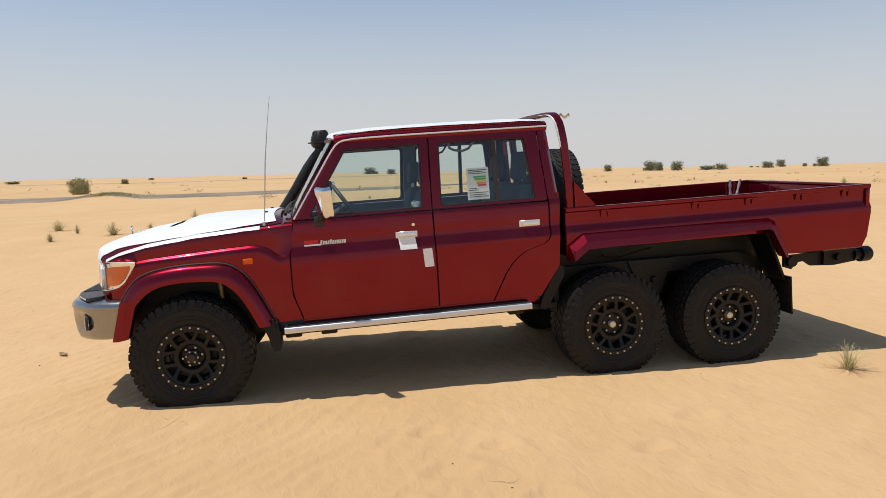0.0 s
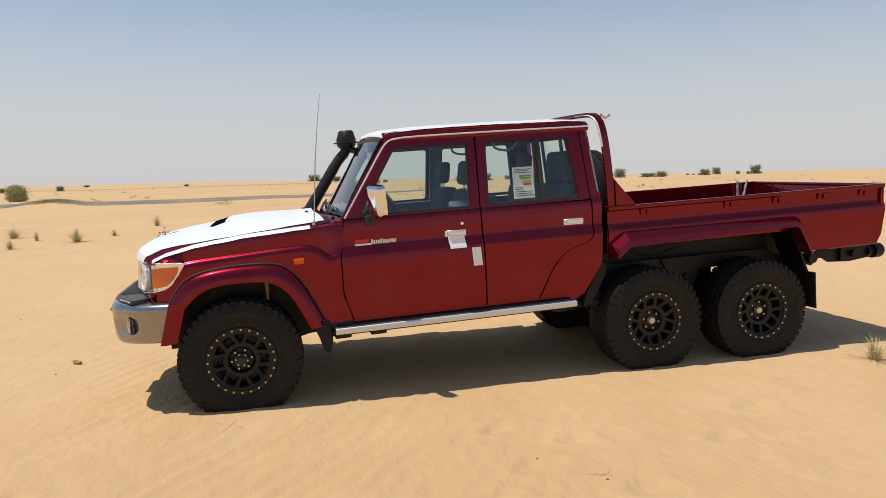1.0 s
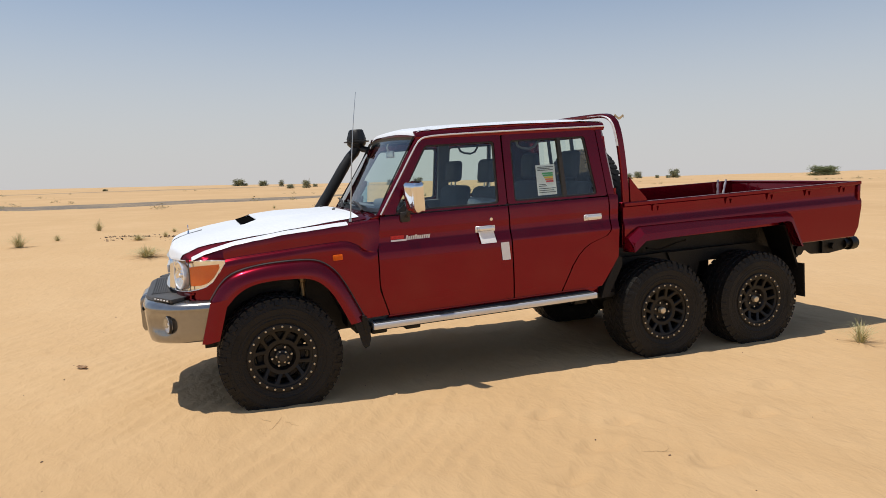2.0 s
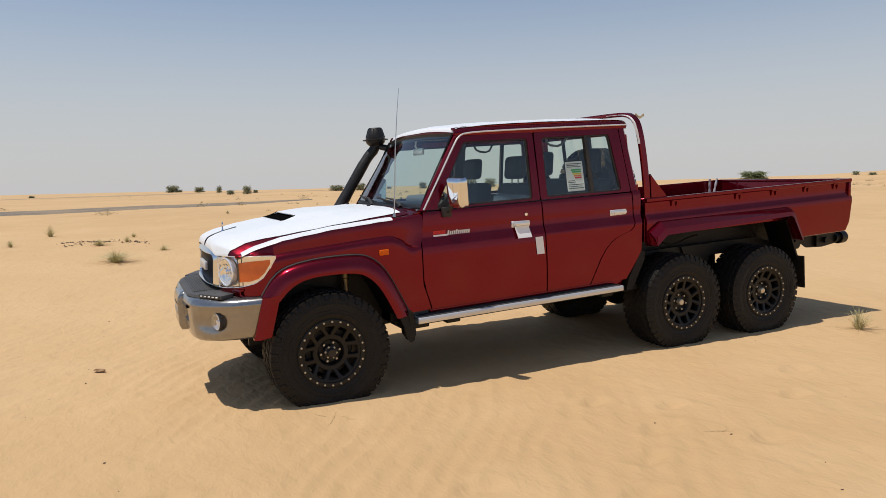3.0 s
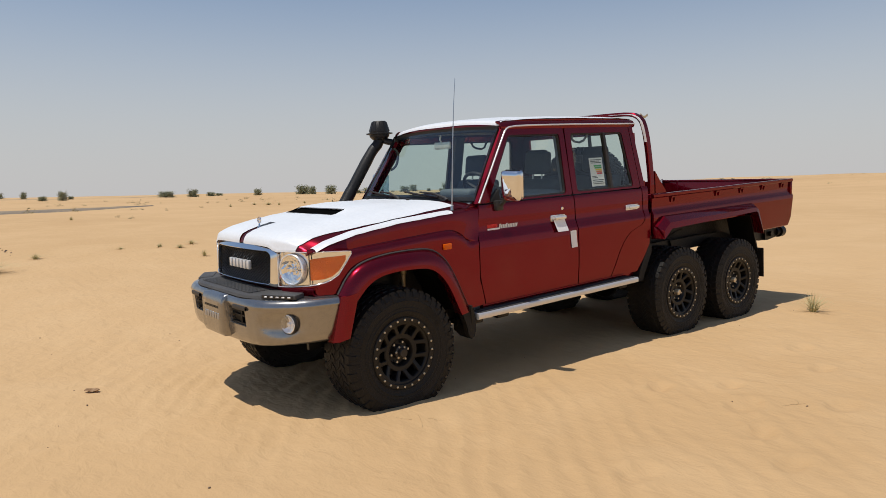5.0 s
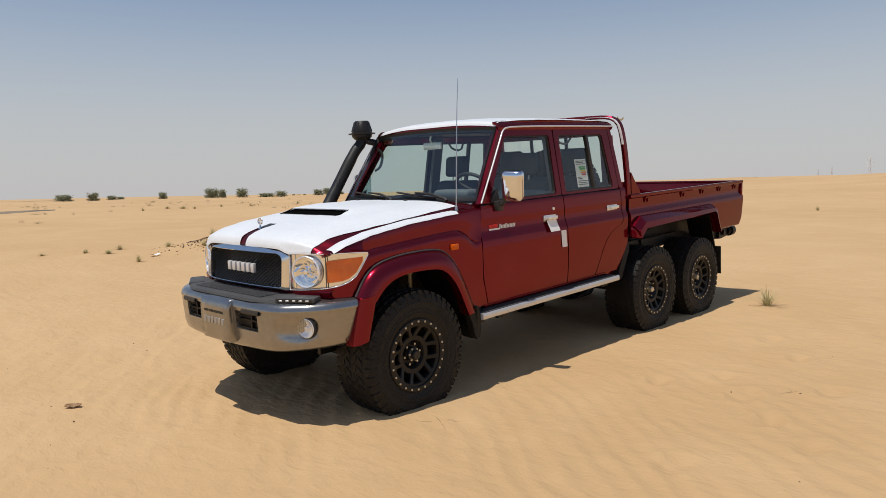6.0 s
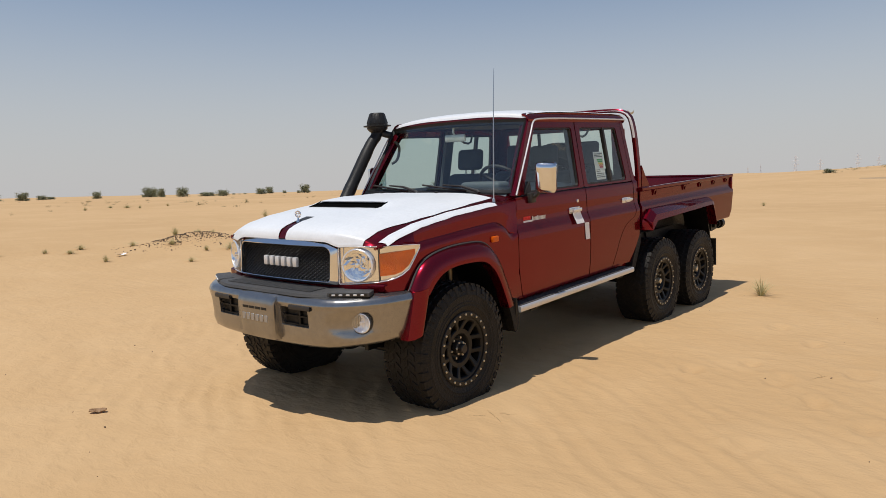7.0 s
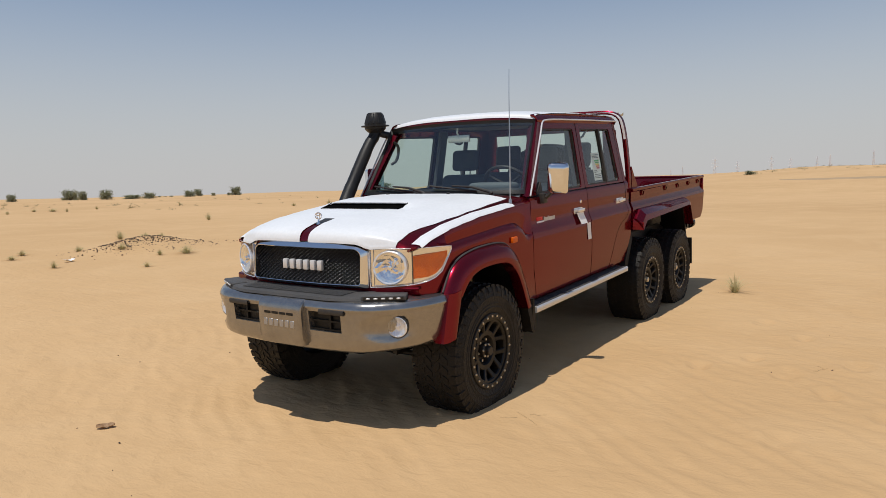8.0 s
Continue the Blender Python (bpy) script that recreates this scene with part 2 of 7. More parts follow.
def box(bm, x0, x1, y0, y1, z0, z1, bevel=0.0, seg=2):
    r = bmesh.ops.create_cube(bm, size=1.0)
    vs = r["verts"]
    bmesh.ops.scale(bm, vec=(x1 - x0, y1 - y0, z1 - z0), verts=vs)
    bmesh.ops.translate(bm, vec=((x0 + x1) / 2, (y0 + y1) / 2, (z0 + z1) / 2), verts=vs)
    if bevel:
        es = list({e for v in vs for e in v.link_edges})
        bmesh.ops.bevel(bm, geom=es, offset=bevel, segments=seg, affect="EDGES", profile=0.5)
    return bm


def boxm(x0, x1, y0, y1, z0, z1, bevel=0.0, seg=2):
    return box(bmesh.new(), x0, x1, y0, y1, z0, z1, bevel, seg)


def thicken(bm, fs, thick):
    """Gives an open skin a back and rims, inwards along its points' normals."""
    bmesh.ops.recalc_face_normals(bm, faces=fs)
    for f in fs:
        f.normal_update()
    cx = sum(f.calc_center_median().x for f in fs) / len(fs)
    core = Vector((cx * 0.7 + 0.5, 0, 0.8))
    if sum(f.normal.dot(f.calc_center_median() - core) * f.calc_area() for f in fs) < 0:
        bmesh.ops.reverse_faces(bm, faces=fs)
    verts = list({v for f in fs for v in f.verts})
    rim = [e for e in {e for f in fs for e in f.edges} if len(e.link_faces) == 1]
    for f in fs:
        f.normal_update()
    back = {}
    for v in verts:
        n = Vector((0, 0, 0))
        for f in v.link_faces:
            n += f.normal * max(f.calc_area(), 1e-9)
        n = n.normalized() if n.length > 1e-12 else Vector((0, 1, 0))
        back[v] = bm.verts.new(v.co - n * thick)
    for f in fs:
        bm.faces.new([back[v] for v in reversed(f.verts)])
    for e in rim:
        a, b = e.verts
        l = e.link_loops[0]
        if l.vert is b:
            a, b = b, a
        bm.faces.new((b, a, back[a], back[b]))


def sheet(rows, thick=0.0, bm=None):
    """A grid of points as quads; thick gives it a back and rims."""
    bm = bm or bmesh.new()
    vs = [[bm.verts.new(p) for p in row] for row in rows]
    fs = []
    for a, b in zip(vs, vs[1:]):
        for i in range(len(a) - 1):
            q = [a[i], a[i + 1], b[i + 1], b[i]]
            if len({tuple(round(c, 5) for c in v.co) for v in q}) > 2:
                try:
                    fs.append(bm.faces.new(q))
                except ValueError:
                    pass
    if thick:
        thicken(bm, fs, thick)
    return bm


def tube(pts, r, n=10, bm=None, caps=True, squash=None):
    """A round bar along points; r may be one radius or one for each point."""
    bm = bm or bmesh.new()
    pts = [Vector(p) for p in pts]
    rs = r if isinstance(r, (list, tuple)) else [r] * len(pts)
    up = None
    rings = []
    for i, p in enumerate(pts):
        d = (pts[min(i + 1, len(pts) - 1)] - pts[max(i - 1, 0)]).normalized()
        if up is None:
            up = Vector((0, 0, 1)) if abs(d.z) < 0.9 else Vector((1, 0, 0))
        side = d.cross(up).normalized()
        up = side.cross(d).normalized()
        a, b = (squash or (1, 1))
        rings.append([bm.verts.new(p + side * math.cos(k * math.tau / n) * rs[i] * a + up * math.sin(k * math.tau / n) * rs[i] * b) for k in range(n)])
    for u, v in zip(rings, rings[1:]):
        for k in range(n):
            bm.faces.new((u[k], u[(k + 1) % n], v[(k + 1) % n], v[k]))
    if caps:
        bm.faces.new(rings[0][::-1])
        bm.faces.new(rings[-1])
    return bm


def loft(rings, closed=True, caps=True, bm=None):
    """Joins rings of equally many points."""
    bm = bm or bmesh.new()
    vs = [[bm.verts.new(p) for p in ring] for ring in rings]
    n = len(vs[0])
    for u, v in zip(vs, vs[1:]):
        for k in range(n if closed else n - 1):
            bm.faces.new((u[k], u[(k + 1) % n], v[(k + 1) % n], v[k]))
    if caps and closed:
        bm.faces.new(vs[0][::-1])
        bm.faces.new(vs[-1])
    return bm


def lathe(profile, n=48, bm=None, closed=False):
    """Turns (radius, y) points round the y axis."""
    bm = bm or bmesh.new()
    rings = [[bm.verts.new((math.cos(k * math.tau / n) * max(r, 0.0004), y, math.sin(k * math.tau / n) * max(r, 0.0004))) for k in range(n)] for r, y in profile]
    pairs = list(zip(rings, rings[1:])) + ([(rings[-1], rings[0])] if closed else [])
    for u, v in pairs:
        for k in range(n):
            bm.faces.new((u[k], u[(k + 1) % n], v[(k + 1) % n], v[k]))
    return bm


def prism(poly, fa, fb, bm=None):
    """A plate between two images of one polygon."""
    bm = bm or bmesh.new()
    a, b = [bm.verts.new(fa(*p)) for p in poly], [bm.verts.new(fb(*p)) for p in poly]
    bm.faces.new(a[::-1])
    bm.faces.new(b)
    for k in range(len(poly)):
        bm.faces.new((a[k], a[(k + 1) % len(poly)], b[(k + 1) % len(poly)], b[k]))
    return bm


def along(table, v):
    """Reads a table of (position, value) with straight lines between."""
    return float(np.interp(v, [p[0] for p in table], [p[1] for p in table]))


def resample(pts, n):
    pts = [Vector(p) for p in pts]
    d = [0.0]
    for a, b in zip(pts, pts[1:]):
        d.append(d[-1] + (b - a).length)
    out = []
    for k in range(n):
        s = d[-1] * k / (n - 1)
        i = max(j for j in range(len(d)) if d[j] <= s + 1e-9)
        i = min(i, len(pts) - 2)
        f = (s - d[i]) / max(d[i + 1] - d[i], 1e-9)
        out.append(pts[i].lerp(pts[i + 1], min(f, 1)))
    return out


def smooth_path(pts, rounds=2):
    """Cuts the corners of a path (its ends stay)."""
    pts = [Vector(p) for p in pts]
    for _ in range(rounds):
        q = [pts[0]]
        for a, b in zip(pts, pts[1:]):
            q += [a.lerp(b, 0.25), a.lerp(b, 0.75)]
        pts = q + [pts[-1]]
    return pts


# ---- the ground ----
NOISE_TABLES = {k: np.random.RandomState(k).rand(256, 256) for k in range(3, 20)}


def value_noise(x, y, scale, seed):
    """Smooth value noise on arrays."""
    tab = NOISE_TABLES[seed]
    u, v = x / scale, y / scale
    i, j = np.floor(u).astype(int), np.floor(v).astype(int)
    f, g = u - i, v - j
    f, g = f * f * (3 - 2 * f), g * g * (3 - 2 * g)
    t = lambda a, b: tab[a % 256, b % 256]
    return (t(i, j) * (1 - f) + t(i + 1, j) * f) * (1 - g) + (t(i, j + 1) * (1 - f) + t(i + 1, j + 1) * f) * g


def ground_height(x, y):
    x, y = np.asarray(x, float), np.asarray(y, float)
    r = np.hypot(x - 1.5, y)
    ease = lambda v: np.clip(v, 0, 1) ** 2 * (3 - 2 * np.clip(v, 0, 1))
    slope = 0.0192 * x + 0.0122 * y
    h = 0.35 * np.tanh(slope / 0.35)
    h = h + 0.22 * ease((y - 4) / 9) + 0.34 * ease((r - 14) / 90) + 1.8 * ease((x - 20) / 140) * ease((x * 0.9 - y + 10) / 70)
    h = h + 1.15 * ease((x - 40) / 110) * ease((0.25 - y / np.maximum(x, 1.0)) / 0.22)
    far = np.clip((r - 9) / 60, 0, 1)
    h = h + far * (0.5 * (value_noise(x, y, 38, 3) - 0.5) + 0.25 * (value_noise(x, y, 14, 4) - 0.5))
    further = np.clip((r - 120) / 500, 0, 1)
    h = h + further * 4.0 * (value_noise(x, y, 260, 5) - 0.5)
    h = h + 0.045 * np.clip(r / 4 - 0.6, 0, 1) * (value_noise(x, y, 2.6, 6) - 0.5) + 0.018 * (value_noise(x, y, 0.8, 7) - 0.5)
    h = h + 0.24 * np.exp(-((x - 4.55) / 0.95) ** 2 - ((y - 9.9) / 0.55) ** 2) + 0.35 * np.exp(-((x + 11.3) / 1.9) ** 2 - ((y - 36.0) / 0.9) ** 2)
    h = h + 0.05 * np.exp(-(((x + 2.0) * 0.8 - (y - 12.95) * 0.55) / 0.75) ** 2 - (((x + 2.0) * 0.55 + (y - 12.95) * 0.8) / 0.16) ** 2)
    h = h + 0.034 * np.exp(-((x + 0.55) / 0.9) ** 2 - ((y + 0.65) / 0.8) ** 2)
    h = h + 0.40 * np.exp(-((x - 72.5) / 9) ** 2 - ((y - 60.0) / 9) ** 2)
    return h


def rippled(x, y):
    """The ground with its wind ripples and footprints' dents."""
    x, y = np.asarray(x, float), np.asarray(y, float)
    h = ground_height(x, y)
    near = np.clip(1.4 - np.hypot(x - 1.5, y) / 9, 0, 1)
    # crests run along (0.58, 0.81); u runs across them, v along them
    u, v = x * 0.81 - y * 0.58, x * 0.58 + y * 0.81
    bend = 0.16 * (value_noise(x, y, 0.75, 11) - 0.5) + 0.07 * (value_noise(x, y, 0.3, 12) - 0.5)
    ph = (u + bend) * math.tau / 0.155
    fine = 1.0 - 2.0 * np.abs(np.sin(ph / 2)) ** 0.8 + 0.3 * np.sin(ph + 0.9)
    broad = np.sin((u + 2.6 * bend + 0.45 * (value_noise(x, y, 1.1, 17) - 0.5)) * math.tau / 0.34)
    amp = np.clip(value_noise(u * 1.6, v * 0.8, 0.5, 13) * 1.9 - 0.45, 0, 1)
    calm = np.clip(1.0 - (x - 0.9) * 0.55, 0.28, 1.0) * np.clip(1.0 + (x + 0.7) * 0.8, 0.3, 1.0)
    for dx, dy, rad in ((1.62, -2.33, 0.13), (1.25, -2.62, 0.11), (2.05, -2.75, 0.12), (0.95, -2.95, 0.10), (1.95, -2.05, 0.09), (1.55, -1.75, 0.10), (0.3, -2.5, 0.12), (-0.4, -2.9, 0.12), (2.8, -2.3, 0.10), (-1.2, -1.9, 0.11), (3.3, -1.9, 0.12)):
        d = np.hypot(x - dx, (y - dy) * 1.5) / rad
        h = h - 0.022 * np.exp(-d ** 2) + 0.010 * np.exp(-((d - 1.5) / 0.5) ** 2)
    return h + near * (0.0046 * amp * calm * fine + 0.0020 * calm * broad * (1.1 - amp) + 0.009 * (value_noise(u * 1.3, v * 0.8, 0.3, 14) - 0.5) + 0.013 * (value_noise(x, y, 0.34, 9) - 0.5) + 0.009 * (value_noise(u, v * 0.8, 0.14, 15) - 0.5) + 0.0045 * (value_noise(x, y, 0.075, 16) - 0.5))


def spaced(lo, hi, step, reach, grow):
    """Even steps from lo to hi, then ever wider ones out to reach."""
    a = list(np.arange(lo, hi + step / 2, step))
    s, v = step, a[-1]
    while v < reach:
        s *= grow
        v += s
        a.append(v)
    s, v, b = step, a[0], []
    while v > -reach:
        s *= grow
        v -= s
        b.append(v)
    return np.array(b[::-1] + a)


def build_ground():
    gx, gy = spaced(-4.4, 6.4, 0.024, 3600, 1.06), spaced(-3.7, 2.6, 0.024, 3600, 1.06)
    xx, yy = np.meshgrid(gx, gy)
    zz = rippled(xx, yy)
    nx, ny = len(gx), len(gy)
    co = np.stack([xx, yy, zz], -1).reshape(-1, 3)
    idx = np.arange(nx * ny).reshape(ny, nx)
    q = np.stack([idx[:-1, :-1], idx[:-1, 1:], idx[1:, 1:], idx[1:, :-1]], -1).reshape(-1, 4)
    me = bpy.data.meshes.new("ground")
    me.from_pydata(co.tolist(), [], q.tolist())
    me.materials.append(SAND)
    me.shade_smooth()
    return tagged(new("ground", me), "wind-rippled golden desert sand, open to the horizon", "sand", kind="structure")


ground = build_ground()


def on_ground(x, y):
    return float(ground_height(x, y))


# ---- the truck: shared shapes (metres in the truck's own axes, before the rake) ----
LOWER = [(0.45, 0.765), (0.565, 0.785), (0.70, 0.800), (0.85, 0.806), (1.035, 0.804), (1.05, 0.799), (1.10, 0.781), (1.115, 0.778), (1.22, 0.776), (1.29, 0.768), (1.305, 0.758)]


def half_width(z):
    """How far the cab's side stands from the middle at a height."""
    return along(LOWER, z) if z <= 1.305 else 0.757 - (z - 1.305) * 0.165


def side_point(x, z, out=0.0):
    return Vector((x, -half_width(z) - out, z))


truck = tagged(new("pickup_truck"), "dark red six-wheel double-cab pickup with white film, parked on sand", "truck")
# the middle plane lies a little to the right of the y axis, and the body is slightly wider than drawn below
truck.matrix_world = LEVEL @ pose(0, 0.035, 0) @ Matrix.Diagonal((1, 1.044, 1, 1))


def gap_backing():
    """Dark inner skin that shows through the door gaps."""
    return sheet([[side_point(x, z, -0.034) for x in (0.70, 1.2, 1.8, 2.3, along([(0.565, 2.58), (0.80, 2.74), (1.3, 2.75)], z))] for z in (0.57, 0.70, 0.85, 1.035, 1.10, 1.20, 1.296)])


both("inner_skin", gap_backing, CHASSIS, truck)

DOOR_Z = [0.568, 0.60, 0.65, 0.72, 0.80, 0.88, 0.96, 1.035, 1.05, 1.075, 1.10, 1.115, 1.16, 1.22, 1.265, 1.286, 1.296]


def door_skin(left, right, zs=DOOR_Z, n=8, thick=0.028):
    """A door's outer skin between two cut lines given as (z, x) tables."""
    rows = []
    for z in zs:
        a, b = along(left, z), along(right, z)
        rows.append([side_point(a + (b - a) * k / n, z) for k in range(n + 1)])
    return sheet(rows, thick)


FRONT_CUT = [(0.565, 0.806), (0.59, 0.80), (0.77, 0.739), (1.06, 0.735), (1.305, 0.768)]
MID_CUT_F = [(0.565, 1.810), (1.305, 1.786)]
MID_CUT_R = [(0.565, 1.821), (1.305, 1.797)]
REAR_CUT = [(0.565, 2.235), (0.59, 2.245), (0.77, 2.33), (0.85, 2.385), (0.90, 2.44), (0.931, 2.49), (0.955, 2.56), (0.98, 2.645), (1.01, 2.68), (1.043, 2.694), (1.305, 2.690)]
REAR_Z = sorted(set(DOOR_Z + [0.59, 0.77, 0.85, 0.90, 0.915, 0.931, 0.945, 0.955, 0.968, 0.98, 0.995, 1.01, 1.02]))


def ring_plate(outer, inner, thick=0.035, out=0.0):
    """A window frame between an outer and an inner outline of equally many (x, z) points."""
    bm = bmesh.new()
    rings = []
    for pts, push in ((outer, out), (inner, out), (inner, out - thick), (outer, out - thick)):
        rings.append([bm.verts.new(side_point(x, z, push)) for x, z in pts])
    n = len(outer)
    for a, b in ((0, 1), (1, 2), (2, 3), (3, 0)):
        for k in range(n):
            bm.faces.new((rings[a][k], rings[a][(k + 1) % n], rings[b][(k + 1) % n], rings[b][k]))
    return bm


def dense(poly, n=6, radius=0.0):
    """More points along a polygon's sides, with its corners cut round."""
    pts = [Vector((x, z)) for x, z in poly]
    out = []
    m = len(pts)
    for i in range(m):
        a, b, c = pts[i - 1], pts[i], pts[(i + 1) % m]
        p, q = b + (a - b).normalized() * radius, b + (c - b).normalized() * radius
        for k in range(5):
            f = k / 4
            out.append(p * (1 - f) ** 2 + b * 2 * f * (1 - f) + q * f * f)
        r = c + (b - c).normalized() * radius
        out += [q.lerp(r, k / n) for k in range(1, n)]
    return [(v.x, v.y) for v in out]


FW_OUT = [(0.795, 1.306), (1.115, 1.842), (1.782, 1.846), (1.788, 1.306)]
FW_IN = [(0.880, 1.318), (1.160, 1.798), (1.728, 1.800), (1.722, 1.318)]
RW_OUT = [(1.796, 1.306), (1.796, 1.846), (2.632, 1.846), (2.690, 1.306)]
RW_IN = [(1.856, 1.322), (1.862, 1.800), (2.532, 1.800), (2.600, 1.322)]


def build_doors():
    for s in (1, 0):
        fix = (lambda b: b) if s else flip
        front = body_part("front_door", fix(door_skin(FRONT_CUT, MID_CUT_F)), PAINT, truck, "dark red front door with a chrome pull handle")
        rear = body_part("rear_door", fix(door_skin(MID_CUT_R, REAR_CUT, REAR_Z)), PAINT, truck, "dark red rear door cut round the wheel arch")
        for door, outer, inner in ((front, FW_OUT, FW_IN), (rear, RW_OUT, RW_IN)):
            o, i = dense(outer, 8, 0.02), dense(inner, 8, 0.03)
            body_part("window_frame", fix(ring_plate(o, i, 0.035)), PAINT, door)
            seal_in = dense([(x + (0.012 if x < 1.5 or 1.79 < x < 2.2 else -0.012), z + (0.012 if z < 1.5 else -0.012)) for x, z in inner], 8, 0.025)
            body_part("window_seal", fix(ring_plate(i, seal_in, 0.02, -0.008)), BLACK_PLASTIC, door, "black rubber window seal")
            g = bmesh.new()
            g.faces.new([g.verts.new(side_point(x, z, -0.018)) for x, z in seal_in])
            pane = body_part("window_pane", fix(g), GLASS, door, "green-tinted side window")
            pane.visible_shadow = False
            # inner lining
            x0, x1 = (0.80, 1.78) if door is front else (1.83, 2.40)
            lining = sheet([[Vector((x, -half_width(z) + 0.075, z)) for x in (x0, (x0 + x1) / 2, x1)] for z in (0.60, 0.9, 1.20, 1.31)], 0.03)
            body_part("door_lining", fix(lining), TRIM_GREY, door, "grey plastic door lining")
        # the fixed bar between the two rear panes
        div = bmesh.new()
        prism([(2.292, 1.322), (2.322, 1.322), (2.306, 1.800), (2.276, 1.800)], lambda x, z: side_point(x, z, 0.0), lambda x, z: side_point(x, z, -0.03), div)
        body_part("division_bar", fix(div), BLACK_PLASTIC, rear)
        for door, x, z in ((front, 1.505, 1.135), (rear, 2.455, 1.143)):
            b = bmesh.new()
            w = half_width(z)
            box(b, x, x + 0.165, -w - 0.004, -w + 0.01, z - 0.024, z + 0.024, 0.003, 1)
            h = body_part("handle_plate", fix(b), BRIGHT, door, "chrome handle surround")
            b = box(bmesh.new(), x + 0.02, x + 0.15, -w - 0.034, -w - 0.018, z - 0.012, z + 0.016, 0.006, 2)
            box(b, x + 0.024, x + 0.04, -w - 0.024, -w, z - 0.008, z + 0.010)
            box(b, x + 0.130, x + 0.146, -w - 0.024, -w, z - 0.008, z + 0.010)
            body_part("handle", fix(b), BRIGHT, door, "chrome pull handle")
        b = lathe([(0.0, -0.006), (0.012, -0.006), (0.015, -0.002), (0.015, 0.01)], 16)
        bmesh.ops.translate(b, vec=(1.640, -half_width(1.205), 1.205), verts=b.verts)
        body_part("door_lock", fix(b), CHROME, front)


def build_cab_shell():
    for s in (1, 0):
        fix = (lambda b: b) if s else flip
        # rear quarter behind the door cut, down to the slanted foot
        rows = []
        for z in REAR_Z:
            a, b = along(REAR_CUT, z) + 0.011, along([(0.545, 2.60), (0.80, 2.762), (1.305, 2.785)], z)
            rows.append([side_point(a + (b - a) * k / 5, z) for k in range(6)])
        rows.append([side_point(2.698 + 0.0868 * k / 5, 1.31) for k in range(6)])
        body_part("rear_quarter", fix(sheet(rows, 0.03)), PAINT, truck)
        # rear pillar
        rows = [[side_point(along([(1.305, 2.698), (1.846, 2.640)], z), z), side_point(along([(1.305, 2.76), (1.86, 2.69)], z), z), Vector((along([(1.305, 2.79), (1.86, 2.722)], z), -half_width(z) + 0.03, z)),
                 Vector((along([(1.305, 2.80), (1.86, 2.73)], z), -half_width(z) + 0.09, z))] for z in (1.312, 1.4, 1.5, 1.6, 1.7, 1.8, 1.862)]
        body_part("rear_pillar", fix(sheet(rows, 0.03)), PAINT, truck)
        # door pillar behind the two frames, sill below the doors
        body_part("door_pillar", fix(sheet([[side_point(1.74, z, -0.05), side_point(1.79, z, -0.045), side_point(1.85, z, -0.05)] for z in (0.56, 0.9, 1.305, 1.6, 1.85)], 0.03)), TRIM_GREY, truck)
        sill = loft([[(x, -0.752, 0.566), (x, -0.755, 0.560), (x, -0.748, 0.52), (x, -0.72, 0.485), (x, -0.68, 0.49), (x, -0.68, 0.56)] for x in (0.80, 1.2, 1.8, 2.3, 2.60)])
        body_part("sill", fix(sill), PAINT, truck)
        # windscreen pillar
        rows = []
        for f in np.linspace(0, 1, 9):
            x, z = 0.768 + f * 0.342, 1.308 + f * 0.552
            w = half_width(z)
            rows.append([Vector((x + 0.03, -w, z)), Vector((x - 0.006, -w - 0.004, z)), Vector((x - 0.022, -w + 0.014, z)), Vector((x - 0.013, -w + 0.032, z + 0.004)), Vector((x + 0.004, -w + 0.070, z + 0.006))])
        body_part("windscreen_pillar", fix(sheet(rows, 0.02)), PAINT, truck)
        # bright drip moulding from the windscreen's foot along the roof
        path = [(0.772, -0.766, 1.312), (0.93, -0.740, 1.565), (1.06, -0.716, 1.775), (1.11, -0.700, 1.838), (1.17, -0.690, 1.862), (1.4, -0.684, 1.870), (2.0, -0.682, 1.873), (2.715, -0.680, 1.872)]
        body_part("drip_moulding", fix(tube(smooth_path(path, 1), 0.0065, 8)), SILVER_WHITE, truck, "bright metal drip moulding")
        # roof side rail under the film
        rows = []
        for x in (1.09, 1.13, 1.2, 1.5, 1.9, 2.3, 2.6, 2.70, 2.722):
            d = along([(1.09, -0.010), (1.2, 0.0), (2.6, 0.006), (2.722, -0.004)], x)
            rows.append([Vector((x, -0.664, 1.840)), Vector((x, -0.676, 1.862)), Vector((x, -0.672, 1.880 + d)), Vector((x, -0.655, 1.902 + d)), Vector((x, -0.62, 1.917 + d))])
        body_part("roof_rail", fix(sheet(rows, 0.012)), PAINT, truck)

    def roof_z(x, y):
        f = min(abs(y) / 0.64, 1)
        return 1.908 + 0.045 * (1 - f ** 2.6) + along([(1.02, -0.045), (1.06, -0.025), (1.15, -0.006), (1.4, 0.008), (1.9, 0.014), (2.5, 0.010), (2.68, 0.0), (2.73, -0.02)], x)

    def roof_front(y):
        return 1.05 + 0.06 * (abs(y) / 0.64) ** 2

    ys = [-0.645, -0.63, -0.60, -0.54, -0.45, -0.3, -0.15, 0, 0.15, 0.3, 0.45, 0.54, 0.60, 0.63, 0.645]
    us = [0, 0.01, 0.03, 0.07, 0.15, 0.3, 0.45, 0.6, 0.75, 0.88, 0.95, 1.0]
    rows = [[Vector((roof_front(y) + u * (2.728 - roof_front(y)), y, roof_z(roof_front(y) + u * (2.728 - roof_front(y)), y))) for y in ys] for u in us]
    body_part("roof", sheet(rows, 0.02), PAINT, truck)
    # loose white film over the roof, its edges uneven
    fy = [y * 1.008 for y in np.linspace(-0.645, 0.645, 41)]
    fu = np.linspace(0.012, 0.992, 60)
    rows = []
